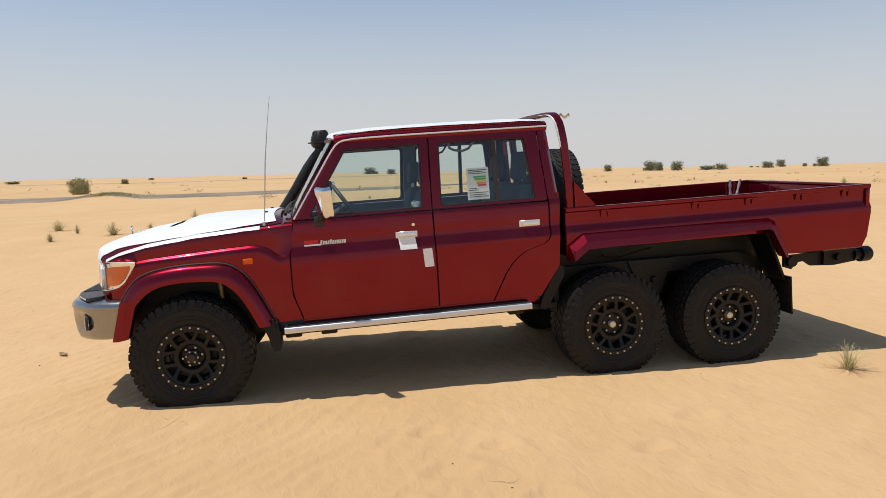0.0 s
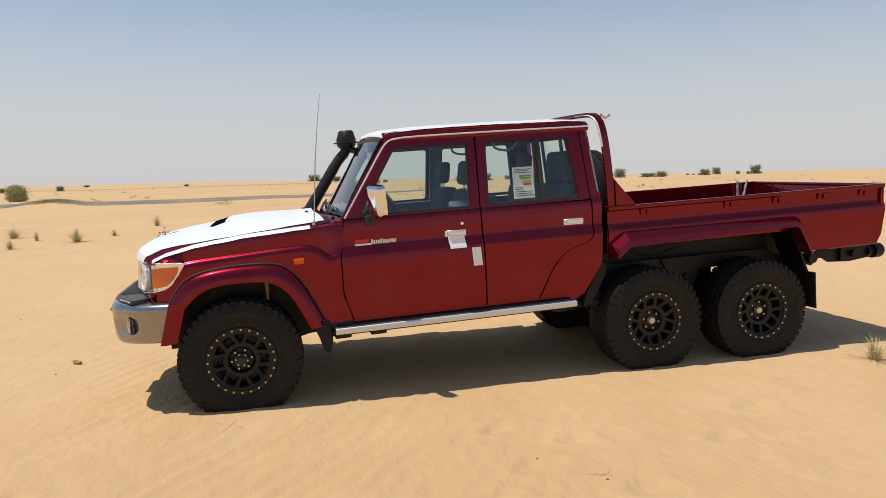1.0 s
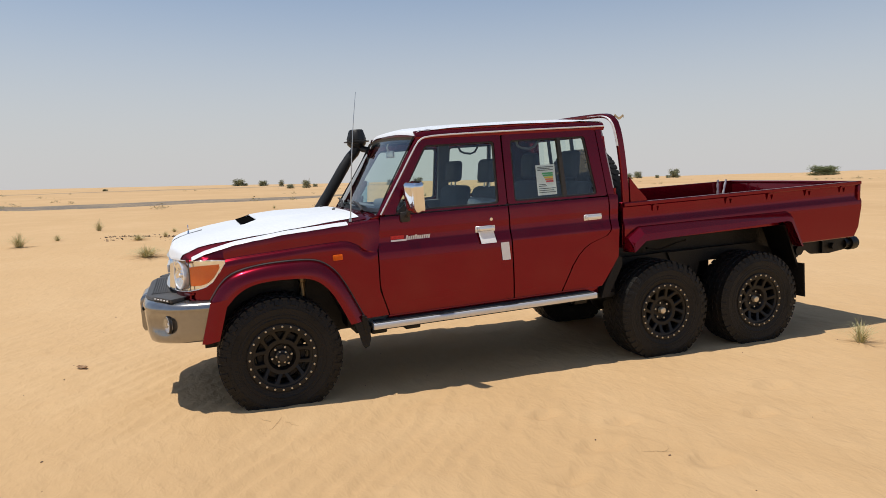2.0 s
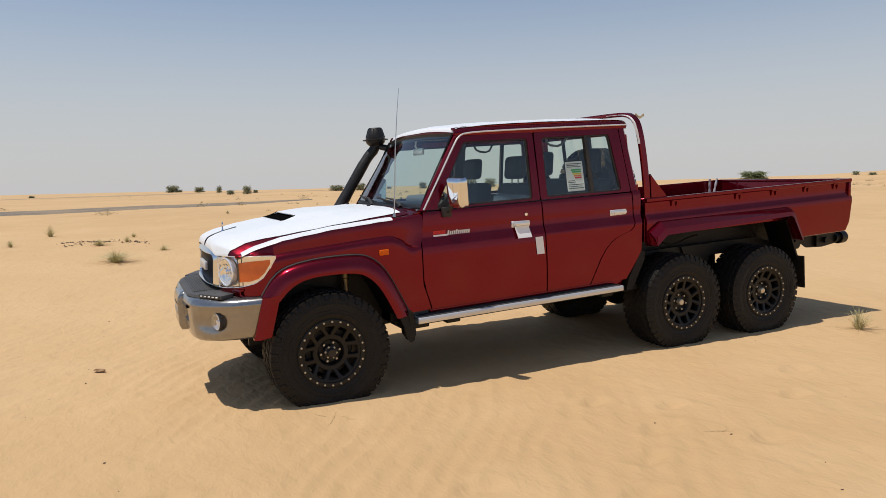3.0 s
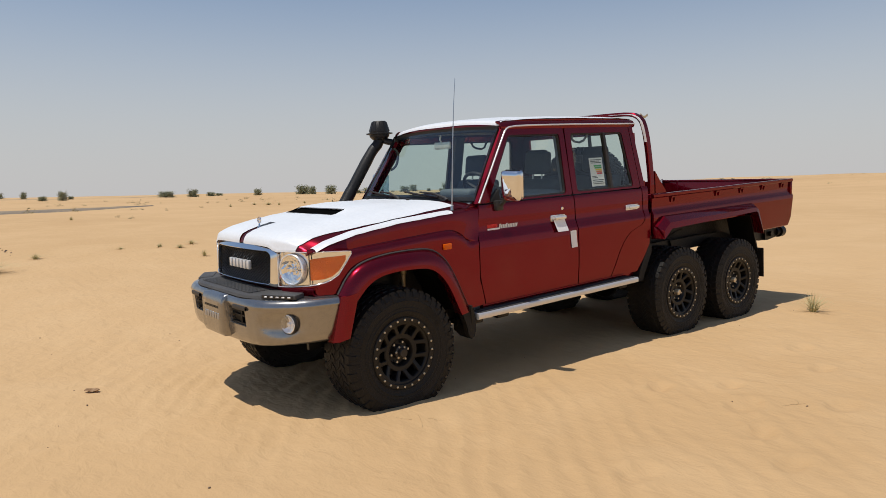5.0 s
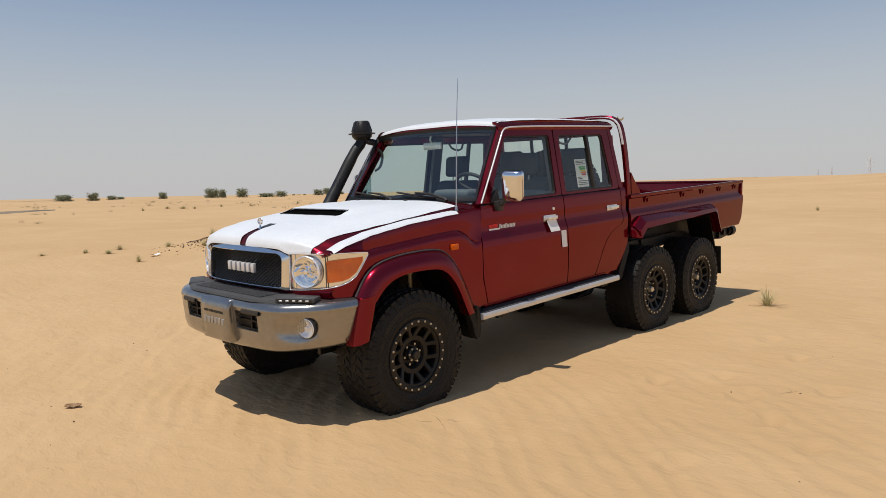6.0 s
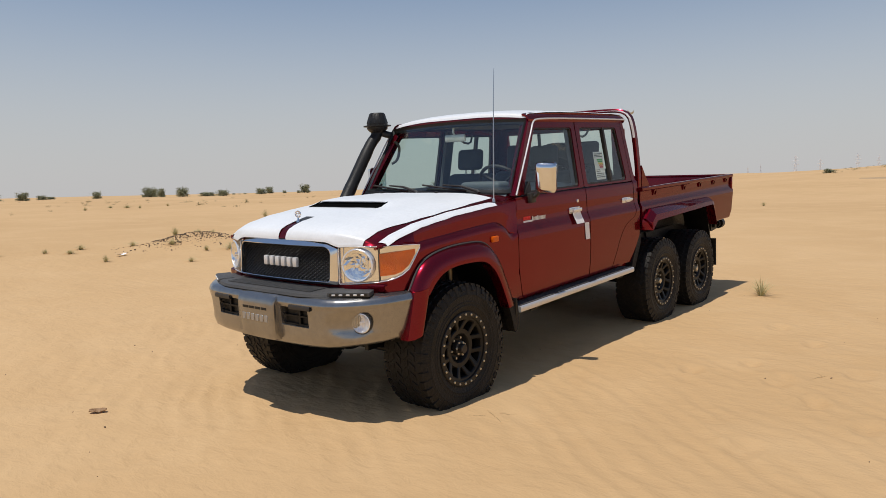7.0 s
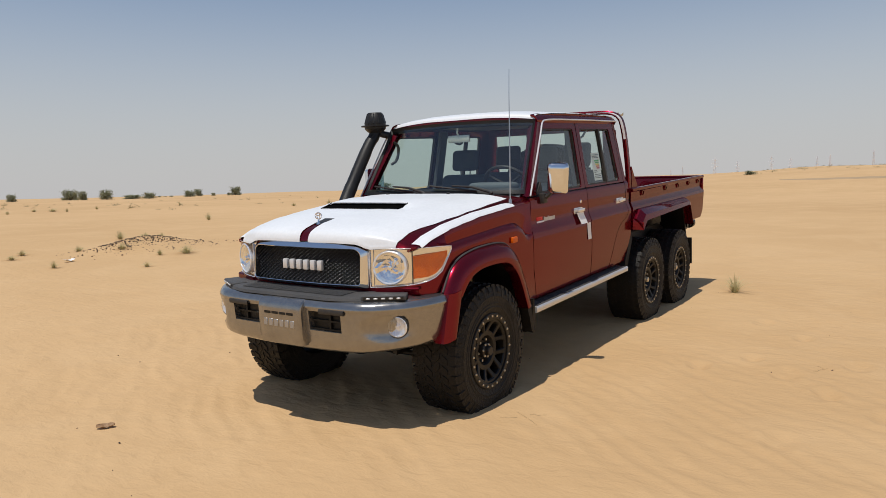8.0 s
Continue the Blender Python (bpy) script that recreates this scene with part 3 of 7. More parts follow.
    for u in fu:
        row = []
        for y in fy:
            x0 = roof_front(y)
            edge = 0.006 * noise.noise(Vector((u * 25, y * 6, 1.0)))
            yy = y * (1 + edge)
            x = x0 + u * (2.722 - x0) + (0.004 * noise.noise(Vector((y * 14, u, 3.0))))
            lift = 0.004 + 0.0045 * abs(noise.noise(Vector((x * 7, y * 5, 7.0)))) + 0.003 * abs(noise.noise(Vector((x * 2.2, y * 21, 9.0))))
            row.append(Vector((x, yy, roof_z(x, yy) + lift)))
        rows.append(row)
    nose = []
    for dx, dz in ((-0.0155, -0.026), (-0.010, -0.012), (-0.002, 0.000)):
        nose.append([Vector((roof_front(y) + dx, y, roof_z(roof_front(y), y) + dz + 0.004)) for y in fy])
    rows = nose + rows
    film = sheet(rows, 0.0015)
    body_part("roof_film", film, FILM, truck, "white plastic protective film over the roof", 60)
    # header under the roof's front edge
    rows = [[Vector((roof_front(y) + dx, y, roof_z(roof_front(y), y) + dz)) for y in ys] for dx, dz in ((0.02, 0.004), (-0.004, -0.006), (-0.014, -0.03), (-0.012, -0.042), (0.012, -0.046))]
    body_part("windscreen_header", sheet(rows), PAINT, truck)

    # windscreen, bowed forward in the middle
    def screen(f, g, inset=0.0):
        """f from left to right (-1 to 1), g from bottom to top."""
        w = 0.715 - 0.062 * g - inset
        x = 0.772 + 0.31 * g - 0.055 * (1 - f * f)
        return Vector((x, f * w, 1.338 + 0.515 * g + 0.02 * (1 - f * f) * g))
    fs = np.linspace(-1, 1, 17)
    g0 = sheet([[screen(f, g) for f in fs] for g in (0.0, 0.25, 0.5, 0.75, 1.0)])
    pane = body_part("windscreen", g0, WINDSCREEN, truck, "clear curved windscreen")
    pane.visible_shadow = False
    # black ceramic border inside the pane
    ring_o = [screen(f, 0.0) for f in fs] + [screen(1, g) for g in (0.25, 0.5, 0.75)] + [screen(f, 1.0) for f in fs[::-1]] + [screen(-1, g) for g in (0.75, 0.5, 0.25)]
    ring_i = [screen(f * 0.975, 0.060) for f in fs] + [screen(0.975, g) for g in (0.25, 0.5, 0.75)] + [screen(f * 0.975, 0.955) for f in fs[::-1]] + [screen(-0.975, g) for g in (0.75, 0.5, 0.25)]
    inside = Vector((0.010, 0, -0.006))
    body_part("windscreen_border", loft([[p + inside for p in ring_o], [p + inside for p in ring_i], [p + inside * 1.6 for p in ring_i]], True, False), SNORKEL_BLACK, truck, "black windscreen border")
    grown = [Vector((p.x - 0.004, p.y * 1.014, p.z + (0.012 if k > 19 else -0.012))) for k, p in enumerate(ring_o)]
    body_part("windscreen_rubber", loft([[p + Vector((0.006, 0, 0)) for p in grown], [p + Vector((-0.005, 0, 0.002)) for p in grown], [p + Vector((-0.005, 0, 0.002)) for p in ring_o], [p + Vector((0.006, 0, 0)) for p in ring_i]], True, False), SNORKEL_BLACK, truck, "black rubber windscreen seal")

    # scuttle between bonnet and windscreen
    ys2 = np.linspace(-0.74, 0.74, 13)
    rows = [[Vector((x - 0.05 * (1 - (y / 0.74) ** 2), y, z - 0.028 * (abs(y) / 0.74) ** 3)) for y in ys2] for x, z in ((0.66, 1.300), (0.70, 1.318), (0.76, 1.330), (0.80, 1.336))]
    body_part("scuttle_panel", sheet(rows, 0.015), PAINT, truck)
    # cab rear wall with its window opening, floor, bulkhead
    bm = bmesh.new()
    box(bm, 2.745, 2.785, -0.74, 0.74, 0.83, 1.36)
    back_x = lambda z: along([(1.305, 2.785), (1.86, 2.716)], z)
    box(bm, 2.690, 2.715, -0.63, 0.63, 1.79, 1.89)
    for y0, y1 in ((-0.68, -0.56), (0.56, 0.68)):
        loft([[Vector((back_x(z) - 0.035, y0, z)), Vector((back_x(z) - 0.035, y1, z)), Vector((back_x(z) - 0.008, y1, z)), Vector((back_x(z) - 0.008, y0, z))] for z in (1.36, 1.79)], True, True, bm)
    body_part("cab_rear_wall", bm, PAINT, truck)
    bm = bmesh.new()
    bm.faces.new([bm.verts.new((back_x(z) - 0.015, y, z)) for y, z in ((-0.56, 1.36), (0.56, 1.36), (0.56, 1.79), (-0.56, 1.79))])
    body_part("rear_window", bm, GLASS, truck, "tinted rear cab window").visible_shadow = False
    for y in (-0.20, 0.20):
        bm = loft([[Vector((back_x(z) + dx, y + dy, z)) for dx, dy in ((-0.04, -0.012), (-0.04, 0.012), (-0.017, 0.012), (-0.017, -0.012))] for z in (1.36, 1.79)])
        body_part("rear_window_bar", bm, BLACK_PLASTIC, truck)
    bm = box(bmesh.new(), 0.55, 2.75, -0.76, 0.76, 0.46, 0.50)
    box(bm, 0.50, 0.60, -0.70, 0.70, 0.50, 1.28)
    box(bm, 2.742, 2.780, -0.72, 0.72, 0.50, 0.84)
    body_part("cab_floor", bm, CHASSIS, truck, "black cab floor and bulkhead")
    body_part("headlining", boxm(1.10, 2.72, -0.63, 0.63, 1.862, 1.876), TRIM_GREY, truck, "grey cloth headlining")
    for s in (-1, 1):
        body_part("cab_inner_sill", boxm(0.62, 2.72, s * 0.70 - 0.02, s * 0.70 + 0.02, 0.50, 0.66), TRIM_GREY, truck)


def arch_outer():
    return smooth_path([(-0.445, 0, 0.840), (-0.37, 0, 0.955), (-0.285, 0, 1.015), (-0.10, 0, 1.048), (0.10, 0, 1.052), (0.27, 0, 1.043), (0.36, 0, 0.995), (0.45, 0, 0.90), (0.61, 0, 0.572)], 2)


def arch_inner():
    return smooth_path([(-0.340, 0, 0.800), (-0.27, 0, 0.875), (-0.18, 0, 0.922), (-0.06, 0, 0.938), (0.10, 0, 0.936), (0.23, 0, 0.922), (0.31, 0, 0.870), (0.385, 0, 0.780), (0.490, 0, 0.560)], 2)


def build_front():
    outer, inner = resample(arch_outer(), 33), resample(arch_inner(), 33)
    ox, oz = [p.x for p in outer], [p.z for p in outer]
    crease = [(-0.62, 1.06), (-0.34, 1.105), (-0.25, 1.115), (0.29, 1.145), (0.46, 1.150), (0.52, 1.144), (0.57, 1.122), (0.64, 1.080), (0.70, 1.058), (0.80, 1.048)]
    topline = [(-0.62, 1.105), (-0.55, 1.135), (-0.46, 1.172), (-0.27, 1.217), (0.085, 1.258), (0.52, 1.284), (0.67, 1.292), (0.80, 1.296)]

    def to_cut(x, z):
        """Draws the columns behind the arch back to the door's cut line."""
        return x if x < 0.60 else 0.60 + (x - 0.60) / 0.21 * (along(FRONT_CUT, z) - 0.0095 - 0.60)

    def fender():
        rows = []
        xs = sorted(set([-0.342] + list(np.linspace(-0.33, 0.60, 34)) + [0.615, 0.65, 0.69, 0.72, 0.745, 0.78, 0.81]))
        for x in xs:
            if x <= -0.445:
                zb = 0.845
            elif x < 0.61:
                zb = float(np.interp(x, ox, oz))
            else:
                zb = 0.572
            zc, zt = along(crease, x), along(topline, x)
            zb = min(zb, zc - 0.03)
            col = []
            for k in range(12):
                z = zb + (zc - 0.004 - zb) * (1 - (1 - k / 11) ** 1.6)
                xx = to_cut(x, z)
                bulge = 0.806 if x < 0.6 else along([(0.6, 0.806), (0.79, half_width(z) + 0.001)], x)
                drop = zc - z
                shoulder = along([(0.0, 0.033), (0.006, 0.027), (0.014, 0.015), (0.026, 0.006), (0.045, 0.001), (0.075, 0.0)], drop) * min(1, max(0, (0.80 - x) / 0.16))
                col.append(Vector((xx, -(bulge - shoulder - 0.10 * max(0, (-0.30 - x)) ** 1.3), z)))
            sweep = 0.11 * max(0, (-0.30 - x)) ** 1.3
            g = min(max((x - 0.60) / 0.19, 0), 1)
            mixw = lambda w, z: w * (1 - g) + half_width(z) * g
            xx = to_cut(x, zc)
            col += [Vector((xx, -mixw(0.774, zc) + sweep, zc)), Vector((xx, -mixw(0.7735, zc + 0.010) + sweep, zc + 0.010))]
            xt = to_cut(x, zt)
            zm = zc + (zt - zc) * 0.45
            col += [Vector((xt, -mixw(0.772, zm) + sweep, zm)), Vector((xt, -0.7705 + sweep, zt - 0.034)), Vector((xt, -0.767 + sweep, zt - 0.024)), Vector((xt, -0.752 + sweep, zt - 0.013)), Vector((xt, -0.722 + sweep * 0.6, zt - 0.010)), Vector((xt, -0.694 + sweep * 0.5, zt - 0.010)), Vector((xt, -0.68, zt - 0.04))]
            rows.append(col)
        return sheet(rows, 0.012)
    fenders = both("front_fender", fender, PAINT, truck, "dark red front fender with a flared arch", 30)

    def flare():
        rings = []
        n = len(outer)
        for i, (o, q) in enumerate(zip(outer, inner)):
            low = min(1, max(0, (0.80 - o.z) / 0.2)) * (1 if i > n / 2 else 0)
            rings.append([Vector((o.x, -0.800, o.z)), Vector((o.x, -0.826, o.z - 0.002)), Vector(o.lerp(q, 0.18).to_tuple()).xyz + Vector((0, -0.856, 0)), o.lerp(q, 0.5) + Vector((0, -0.874, 0)), o.lerp(q, 0.85) + Vector((0, -0.882, 0)),
                          q + Vector((0, -0.880, 0)), q + Vector((0, -0.868, 0.0)), q.lerp(o, 0.1) + Vector((0, -0.79, 0))])
        return loft(rings, False, False)
    both("wheel_arch_flare", flare, PAINT, truck, "flared dark red wheel arch")
    # dark rubber piping between fender and flare
    both("flare_piping", lambda: tube([p + Vector((0, -0.816, 0.004)) for p in outer], 0.006, 6), GREY_PLASTIC, truck)

    def flare_front():
        """The separate lower front piece between bumper and arch."""
        rings = []
        for f in np.linspace(0, 1, 7):
            xa, xb = -0.447 - 0.070 * f, -0.330 - 0.075 * f
            z = 0.835 - 0.275 * f
            rings.append([Vector((xa, -0.80, z)), Vector((xa, -0.858, z)), Vector((xa + 0.04, -0.874, z)), Vector((xb - 0.02, -0.882, z + 0.01)), Vector((xb, -0.876, z + 0.012)), Vector((xb, -0.80, z + 0.012))])
        return loft(rings)
    both("flare_front_piece", flare_front, PAINT, truck)

    # bonnet
    mid = [(0, 1.148), (0.004, 1.166), (0.010, 1.182), (0.022, 1.199), (0.05, 1.217), (0.10, 1.236), (0.20, 1.264), (0.33, 1.288), (0.45, 1.305), (0.64, 1.329), (0.92, 1.343), (1.0, 1.338)]
    side = [(0, 1.114), (0.02, 1.120), (0.044, 1.132), (0.083, 1.162), (0.178, 1.186), (0.30, 1.200), (0.43, 1.214), (0.63, 1.238), (0.87, 1.272), (1.0, 1.290)]

    def bonnet(u, y, up=0.0):
        f = min(abs(y) / 0.69, 1.0)
        xf = -0.692 + 0.12 * max(0, (f - 0.60) / 0.40) ** 1.6
        x = xf + u * (0.685 - 0.045 * (1 - f * f) - xf)
        k = f ** 5 + along([(0.0, 0.0), (0.60, 0.0), (0.70, 0.75), (0.9, 0.25), (1.0, 0.0)], f) * max(0.0, 1 - u / 0.012)
        z = along(mid, u) * (1 - k) + along(side, u) * k
        bulge = 0.0
        return Vector((x, y, z + bulge + up))
    us = [0, 0.004, 0.008, 0.012, 0.017, 0.023, 0.03, 0.04, 0.05, 0.06, 0.075, 0.10, 0.15, 0.2, 0.26, 0.33, 0.42, 0.53, 0.64, 0.76, 0.87, 0.95, 1.0]
    ys = [-0.69, -0.68, -0.65, -0.62, -0.58, -0.54, -0.50, -0.47, -0.44, -0.41, -0.3, -0.15, 0, 0.15, 0.3, 0.41, 0.44, 0.47, 0.50, 0.54, 0.58, 0.62, 0.65, 0.68, 0.69]
    rows = [[bonnet(u, y) for y in ys] for u in us]
    hood = body_part("bonnet", sheet(rows, 0.02), PAINT, truck, "dark red bonnet under white film", 50)

    def film_piece(name, edge_l, edge_r, u0, u1, nu=46, ny=26):
        rows = []
        for i in range(nu + 1):
            u = u0 + (u1 - u0) * (i / nu) ** (1.8 if u0 == 0 else 1.0)
            a, b = edge_l(u), edge_r(u)
            row = []
            for k in range(ny + 1):
                y = a + (b - a) * k / ny
                rim = 0.002 * noise.noise(Vector((u * 9, 4.0 + y, 0))) if k in (0, ny) else 0
                p = bonnet(min(max(u + 0.003 * noise.noise(Vector((y * 9, 2, u))) * (i == nu), 0), 1), y + rim)
                lift = 0.004 + 0.003 * abs(noise.noise(Vector((p.x * 6, p.y * 9, 2.0)))) + 0.002 * abs(noise.noise(Vector((p.x * 25, p.y * 3, 5.0))))
                row.append(p + Vector((-0.004 if u < 0.02 else -0.002, 0, lift if i or u0 else -0.006)))
            rows.append(row)
        body_part(name, sheet(rows, 0.0012), FILM, hood, "white plastic protective film", 60)
    inner_edge = lambda u: 0.625 + 0.028 * min(u * 4, 1) + 0.0015 * math.sin(u * 30)
    film_piece("bonnet_film", lambda u: -inner_edge(u), lambda u: -0.034 - 0.002 * math.sin(u * 40), 0.0, 0.175, 24, 18)
    film_piece("bonnet_film", lambda u: 0.034 + 0.002 * math.sin(u * 33), inner_edge, 0.0, 0.175, 24, 18)
    film_piece("bonnet_film", lambda u: -inner_edge(u), inner_edge, 0.172, 0.965, 50, 40)

    # narrow film along each fender's top edge
    def edge_film():
        rows = []
        for i in range(60):
            x = -0.545 + 1.07 * i / 59
            zt = along(topline, x)
            sweep = 0.11 * max(0, (-0.30 - x)) ** 1.3
            j = 0.002 * noise.noise(Vector((x * 8, 0, 0)))
            j2 = 0.003 * noise.noise(Vector((x * 11, 5, 0)))
            rows.append([Vector((x, -0.690 + sweep * 0.5 + j, zt - 0.004)), Vector((x, -0.724 + sweep * 0.6, zt - 0.0045)), Vector((x, -0.754 + sweep, zt - 0.008)), Vector((x, -0.7715 + sweep + 0.2 * j2, zt - 0.023 + j2))])
        return sheet(rows, 0.0012)
    both("fender_film", edge_film, FILM, truck, "strip of white protective film")

    # bonnet scoop: a raised lip over near-black sheets that hold the slot's shade
    bm = bmesh.new()
    cols = []
    for k in range(33):
        y = -0.46 + 0.92 * k / 32
        f = 0.5 + 0.5 * math.cos(math.pi * min(1.0, max(0.0, (abs(y) - 0.30) / 0.16)))
        open_here = abs(y) < 0.325
        col = []
        for u, h in ((0.385, -0.003), (0.458, 0.020), (0.466, 0.023), (0.53, 0.023), (0.62, 0.019), (0.74, 0.009), (0.86, -0.003)):
            if open_here and u == 0.385:
                u, h = 0.459, 0.014
            p = bonnet(u, y)
            col.append(Vector((p.x, p.y, p.z + 0.0075 + h * f - 0.005 * (1 - f))))
        cols.append(col)
    sheet(cols, 0.003, bm)
    body_part("bonnet_scoop", bm, FILM, hood, "raised bonnet scoop under white film", 50)
    bm = sheet([[bonnet(u, y, 0.0095) for y in np.linspace(-0.322, 0.322, 9)] for u in (0.376, 0.42, 0.464)])
    body_part("scoop_slot", bm, SCOOP_SHADE, hood, "matt black sheet for the shaded slot of the bonnet scoop")
    bm = sheet([[bonnet(0.462, y, h) for y in np.linspace(-0.324, 0.324, 17)] for h in (0.004, 0.022)])
    body_part("scoop_mouth", bm, SCOOP_SHADE, hood, "matt black sheet for the shaded mouth of the bonnet scoop")
    for s in (-1, 1):
        bm = sheet([[bonnet(u, s * 0.325, h) for h in (0.004, t)] for u, t in ((0.376, 0.0095), (0.42, 0.017), (0.462, 0.029))], 0.002)
        body_part("scoop_cheek", bm, SCOOP_SHADE, hood)

    # Added black tube that stands for the shade in the gap above the grille.
    body_part("bonnet_gap_shade", tube([bonnet(0, y) + Vector((0.004, 0, -0.004)) for y in np.linspace(-0.66, 0.66, 45)], 0.005, 6), SNORKEL_BLACK, hood, "added black strip for the shaded gap under the bonnet's edge")

    # chrome bonnet ornament: a ring on a foot
    bm = bmesh.new()
    c = bonnet(0.10, 0)
    tube([(c.x, math.cos(a) * 0.026, c.z + 0.052 + math.sin(a) * 0.020) for a in np.linspace(0, math.tau, 25)], 0.0035, 6, bm, False)
    tube([(c.x, math.cos(a) * 0.011, c.z + 0.052 + math.sin(a) * 0.020) for a in np.linspace(0, math.tau, 21)], 0.003, 6, bm, False)
    tube([(c.x, math.cos(a) * 0.020, c.z + 0.062 + math.sin(a) * 0.008) for a in np.linspace(0, math.tau, 21)], 0.003, 6, bm, False)
    tube([(c.x, 0, c.z), (c.x, 0, c.z + 0.012), (c.x, 0, c.z + 0.034)], [0.016, 0.007, 0.005], 10, bm)
    body_part("bonnet_ornament", bm, CHROME, hood, "chrome ring bonnet ornament on a foot")
    bm = sheet([[bonnet(u, y * w, 0.006) for y in (-1, 0, 1)] for u, w in ((0.095, 0.033), (0.13, 0.034), (0.16, 0.036), (0.176, 0.040))], 0.001)
    body_part("ornament_base_strip", bm, BLACK_PLASTIC, hood)

    # ---- grille ----
    def rounded(w, zb, zt, cut, n=4):
        return dense([(-w, zb), (w, zb), (w, zt - cut * 0.7), (w - cut, zt), (-w + cut, zt), (-w, zt - cut * 0.7)], 6, 0.022)

    def gx(y, z):
        return -0.714 + 0.05 * (abs(y) / 0.5) ** 3 + 0.065 * (z - 0.886)
    o, i = rounded(0.466, 0.880, 1.146, 0.050), rounded(0.428, 0.905, 1.110, 0.034)
    blend = lambda f: [(a[0] * (1 - f) + b[0] * f, a[1] * (1 - f) + b[1] * f) for a, b in zip(o, i)]
    prof = [(o, 0.03), (o, 0.010), (blend(0.10), 0.001), (blend(0.30), -0.007), (blend(0.60), -0.017), (blend(0.86), -0.024), (blend(0.95), -0.022), (i, -0.012), (i, 0.02)]
    grille = body_part("grille_surround", loft([[Vector((gx(y, z) + dx, y, z)) for y, z in ring] for ring, dx in prof], True, False), CHROME, truck, "chrome grille surround")
    bm = bmesh.new()
    pitch = 0.034
    for sgn in (1, -1):
        k = -32
        while k < 33:
            c0 = k * pitch
            pts = []
            for z in np.linspace(0.905, 1.110, 9):
                y = c0 + sgn * (z - 1.0) * 1.5
                if abs(y) < 0.432:
                    pts.append(Vector((gx(y, z) + 0.006 + 0.003 * sgn, y, z)))
            if len(pts) > 1:
                tube(pts, 0.0028, 4, bm)
            k += 1
    body_part("grille_mesh", bm, DARK_MESH, grille, "black diamond grille mesh")
    bm = sheet([[Vector((gx(y, z) + 0.05, y, z)) for y in np.linspace(-0.44, 0.44, 7)] for z in (0.895, 1.125)])
    body_part("grille_backing", bm, CHASSIS, grille)
    # six plain silver blocks where the maker's name stands
    for k in range(6):
        y = 0.140 - k * 0.056
        bm = box(bmesh.new(), -0.724, -0.700, y - 0.018, y + 0.018, 0.976, 1.036, 0.005, 2)
        body_part("name_block", bm, SILVER_WHITE, grille, "plain silver block")
    # painted panel below the grille
    rows = [[Vector((-0.665 + 0.10 * (abs(y) / 0.74) ** 3 + dx, y, z)) for y in np.linspace(-0.74, 0.74, 15)] for dx, z in ((0.02, 0.893), (-0.004, 0.890), (-0.01, 0.882), (-0.008, 0.852), (0.02, 0.83))]
    body_part("front_apron", sheet(rows, 0.012), PAINT, truck)
    body_part("front_crossmember", boxm(-0.56, -0.50, -0.66, 0.66, 0.60, 1.07), CHASSIS, truck)
    lamp_foot = [(-0.668, 0.890), (-0.608, 0.900), (-0.575, 0.904), (-0.545, 0.910), (-0.505, 0.920), (-0.465, 0.935), (-0.42, 0.965), (-0.375, 1.028), (-0.335, 1.085)]
    lamp_side = [(-0.668, 0.477), (-0.650, 0.55), (-0.632, 0.60), (-0.608, 0.65), (-0.575, 0.704), (-0.545, 0.735), (-0.505, 0.765), (-0.465, 0.785), (-0.42, 0.80), (-0.375, 0.808), (-0.335, 0.810)]

    def below_lamp():
        rows = []
        for x in np.linspace(-0.66, -0.340, 17):
            zb = 0.842 if x < -0.445 else float(np.interp(x, ox, oz))
            zt = along(lamp_foot, x) - 0.006
            zb = min(zb, zt - 0.004)
            rows.append([Vector((x, -along(lamp_side, x) + 0.004, zb + (zt - zb) * f)) for f in (0, 0.33, 0.66, 1.0)])
        return sheet(rows, 0.012)
    both("fender_nose", below_lamp, PAINT, truck, "", 30)

    def above_lamp():
        rows = []
        for x in np.linspace(-0.575, -0.340, 12):
            zt = max(along(topline, x), 1.124)
            sweep = 0.11 * max(0, (-0.30 - x)) ** 1.3
            y0 = -along(lamp_side, x) + 0.004
            za = along([(-0.60, 1.118), (-0.40, 1.114), (-0.342, 1.106)], x)
            ya = max(y0 + 0.003, -0.779 + sweep)
            rows.append([Vector((x, y0, za)), Vector((x, ya, za + 0.010)), Vector((x, max(ya, -0.772 + sweep), za + 0.012 + (zt - za - 0.042) * 0.6)), Vector((x, max(ya + 0.006, -0.764 + sweep), zt - 0.026)), Vector((x, max(ya + 0.02, -0.745 + sweep), zt - 0.014)), Vector((x, -0.694 + sweep * 0.5, zt - 0.010)), Vector((x, -0.67, zt - 0.03))])
        return sheet(rows, 0.012)
    both("fender_brow", above_lamp, PAINT, truck, "", 30)

    # ---- headlamps ----
    plan = [(0.477, -0.668), (0.55, -0.650), (0.60, -0.632), (0.65, -0.608), (0.704, -0.575), (0.735, -0.545), (0.765, -0.505), (0.785, -0.465), (0.80, -0.42), (0.808, -0.375), (0.812, -0.335)]
    low = [0.890, 0.893, 0.896, 0.900, 0.904, 0.910, 0.920, 0.935, 0.965, 1.028, 1.085]
    high = [1.113, 1.113, 1.113, 1.113, 1.112, 1.111, 1.111, 1.110, 1.108, 1.105, 1.100]

    def strip(i0, i1, back=0.0, zs=(0.0, 0.5, 1.0), inset=0.0):
        sink = lambda i: back * min(1.0, (10 - i) / 4)
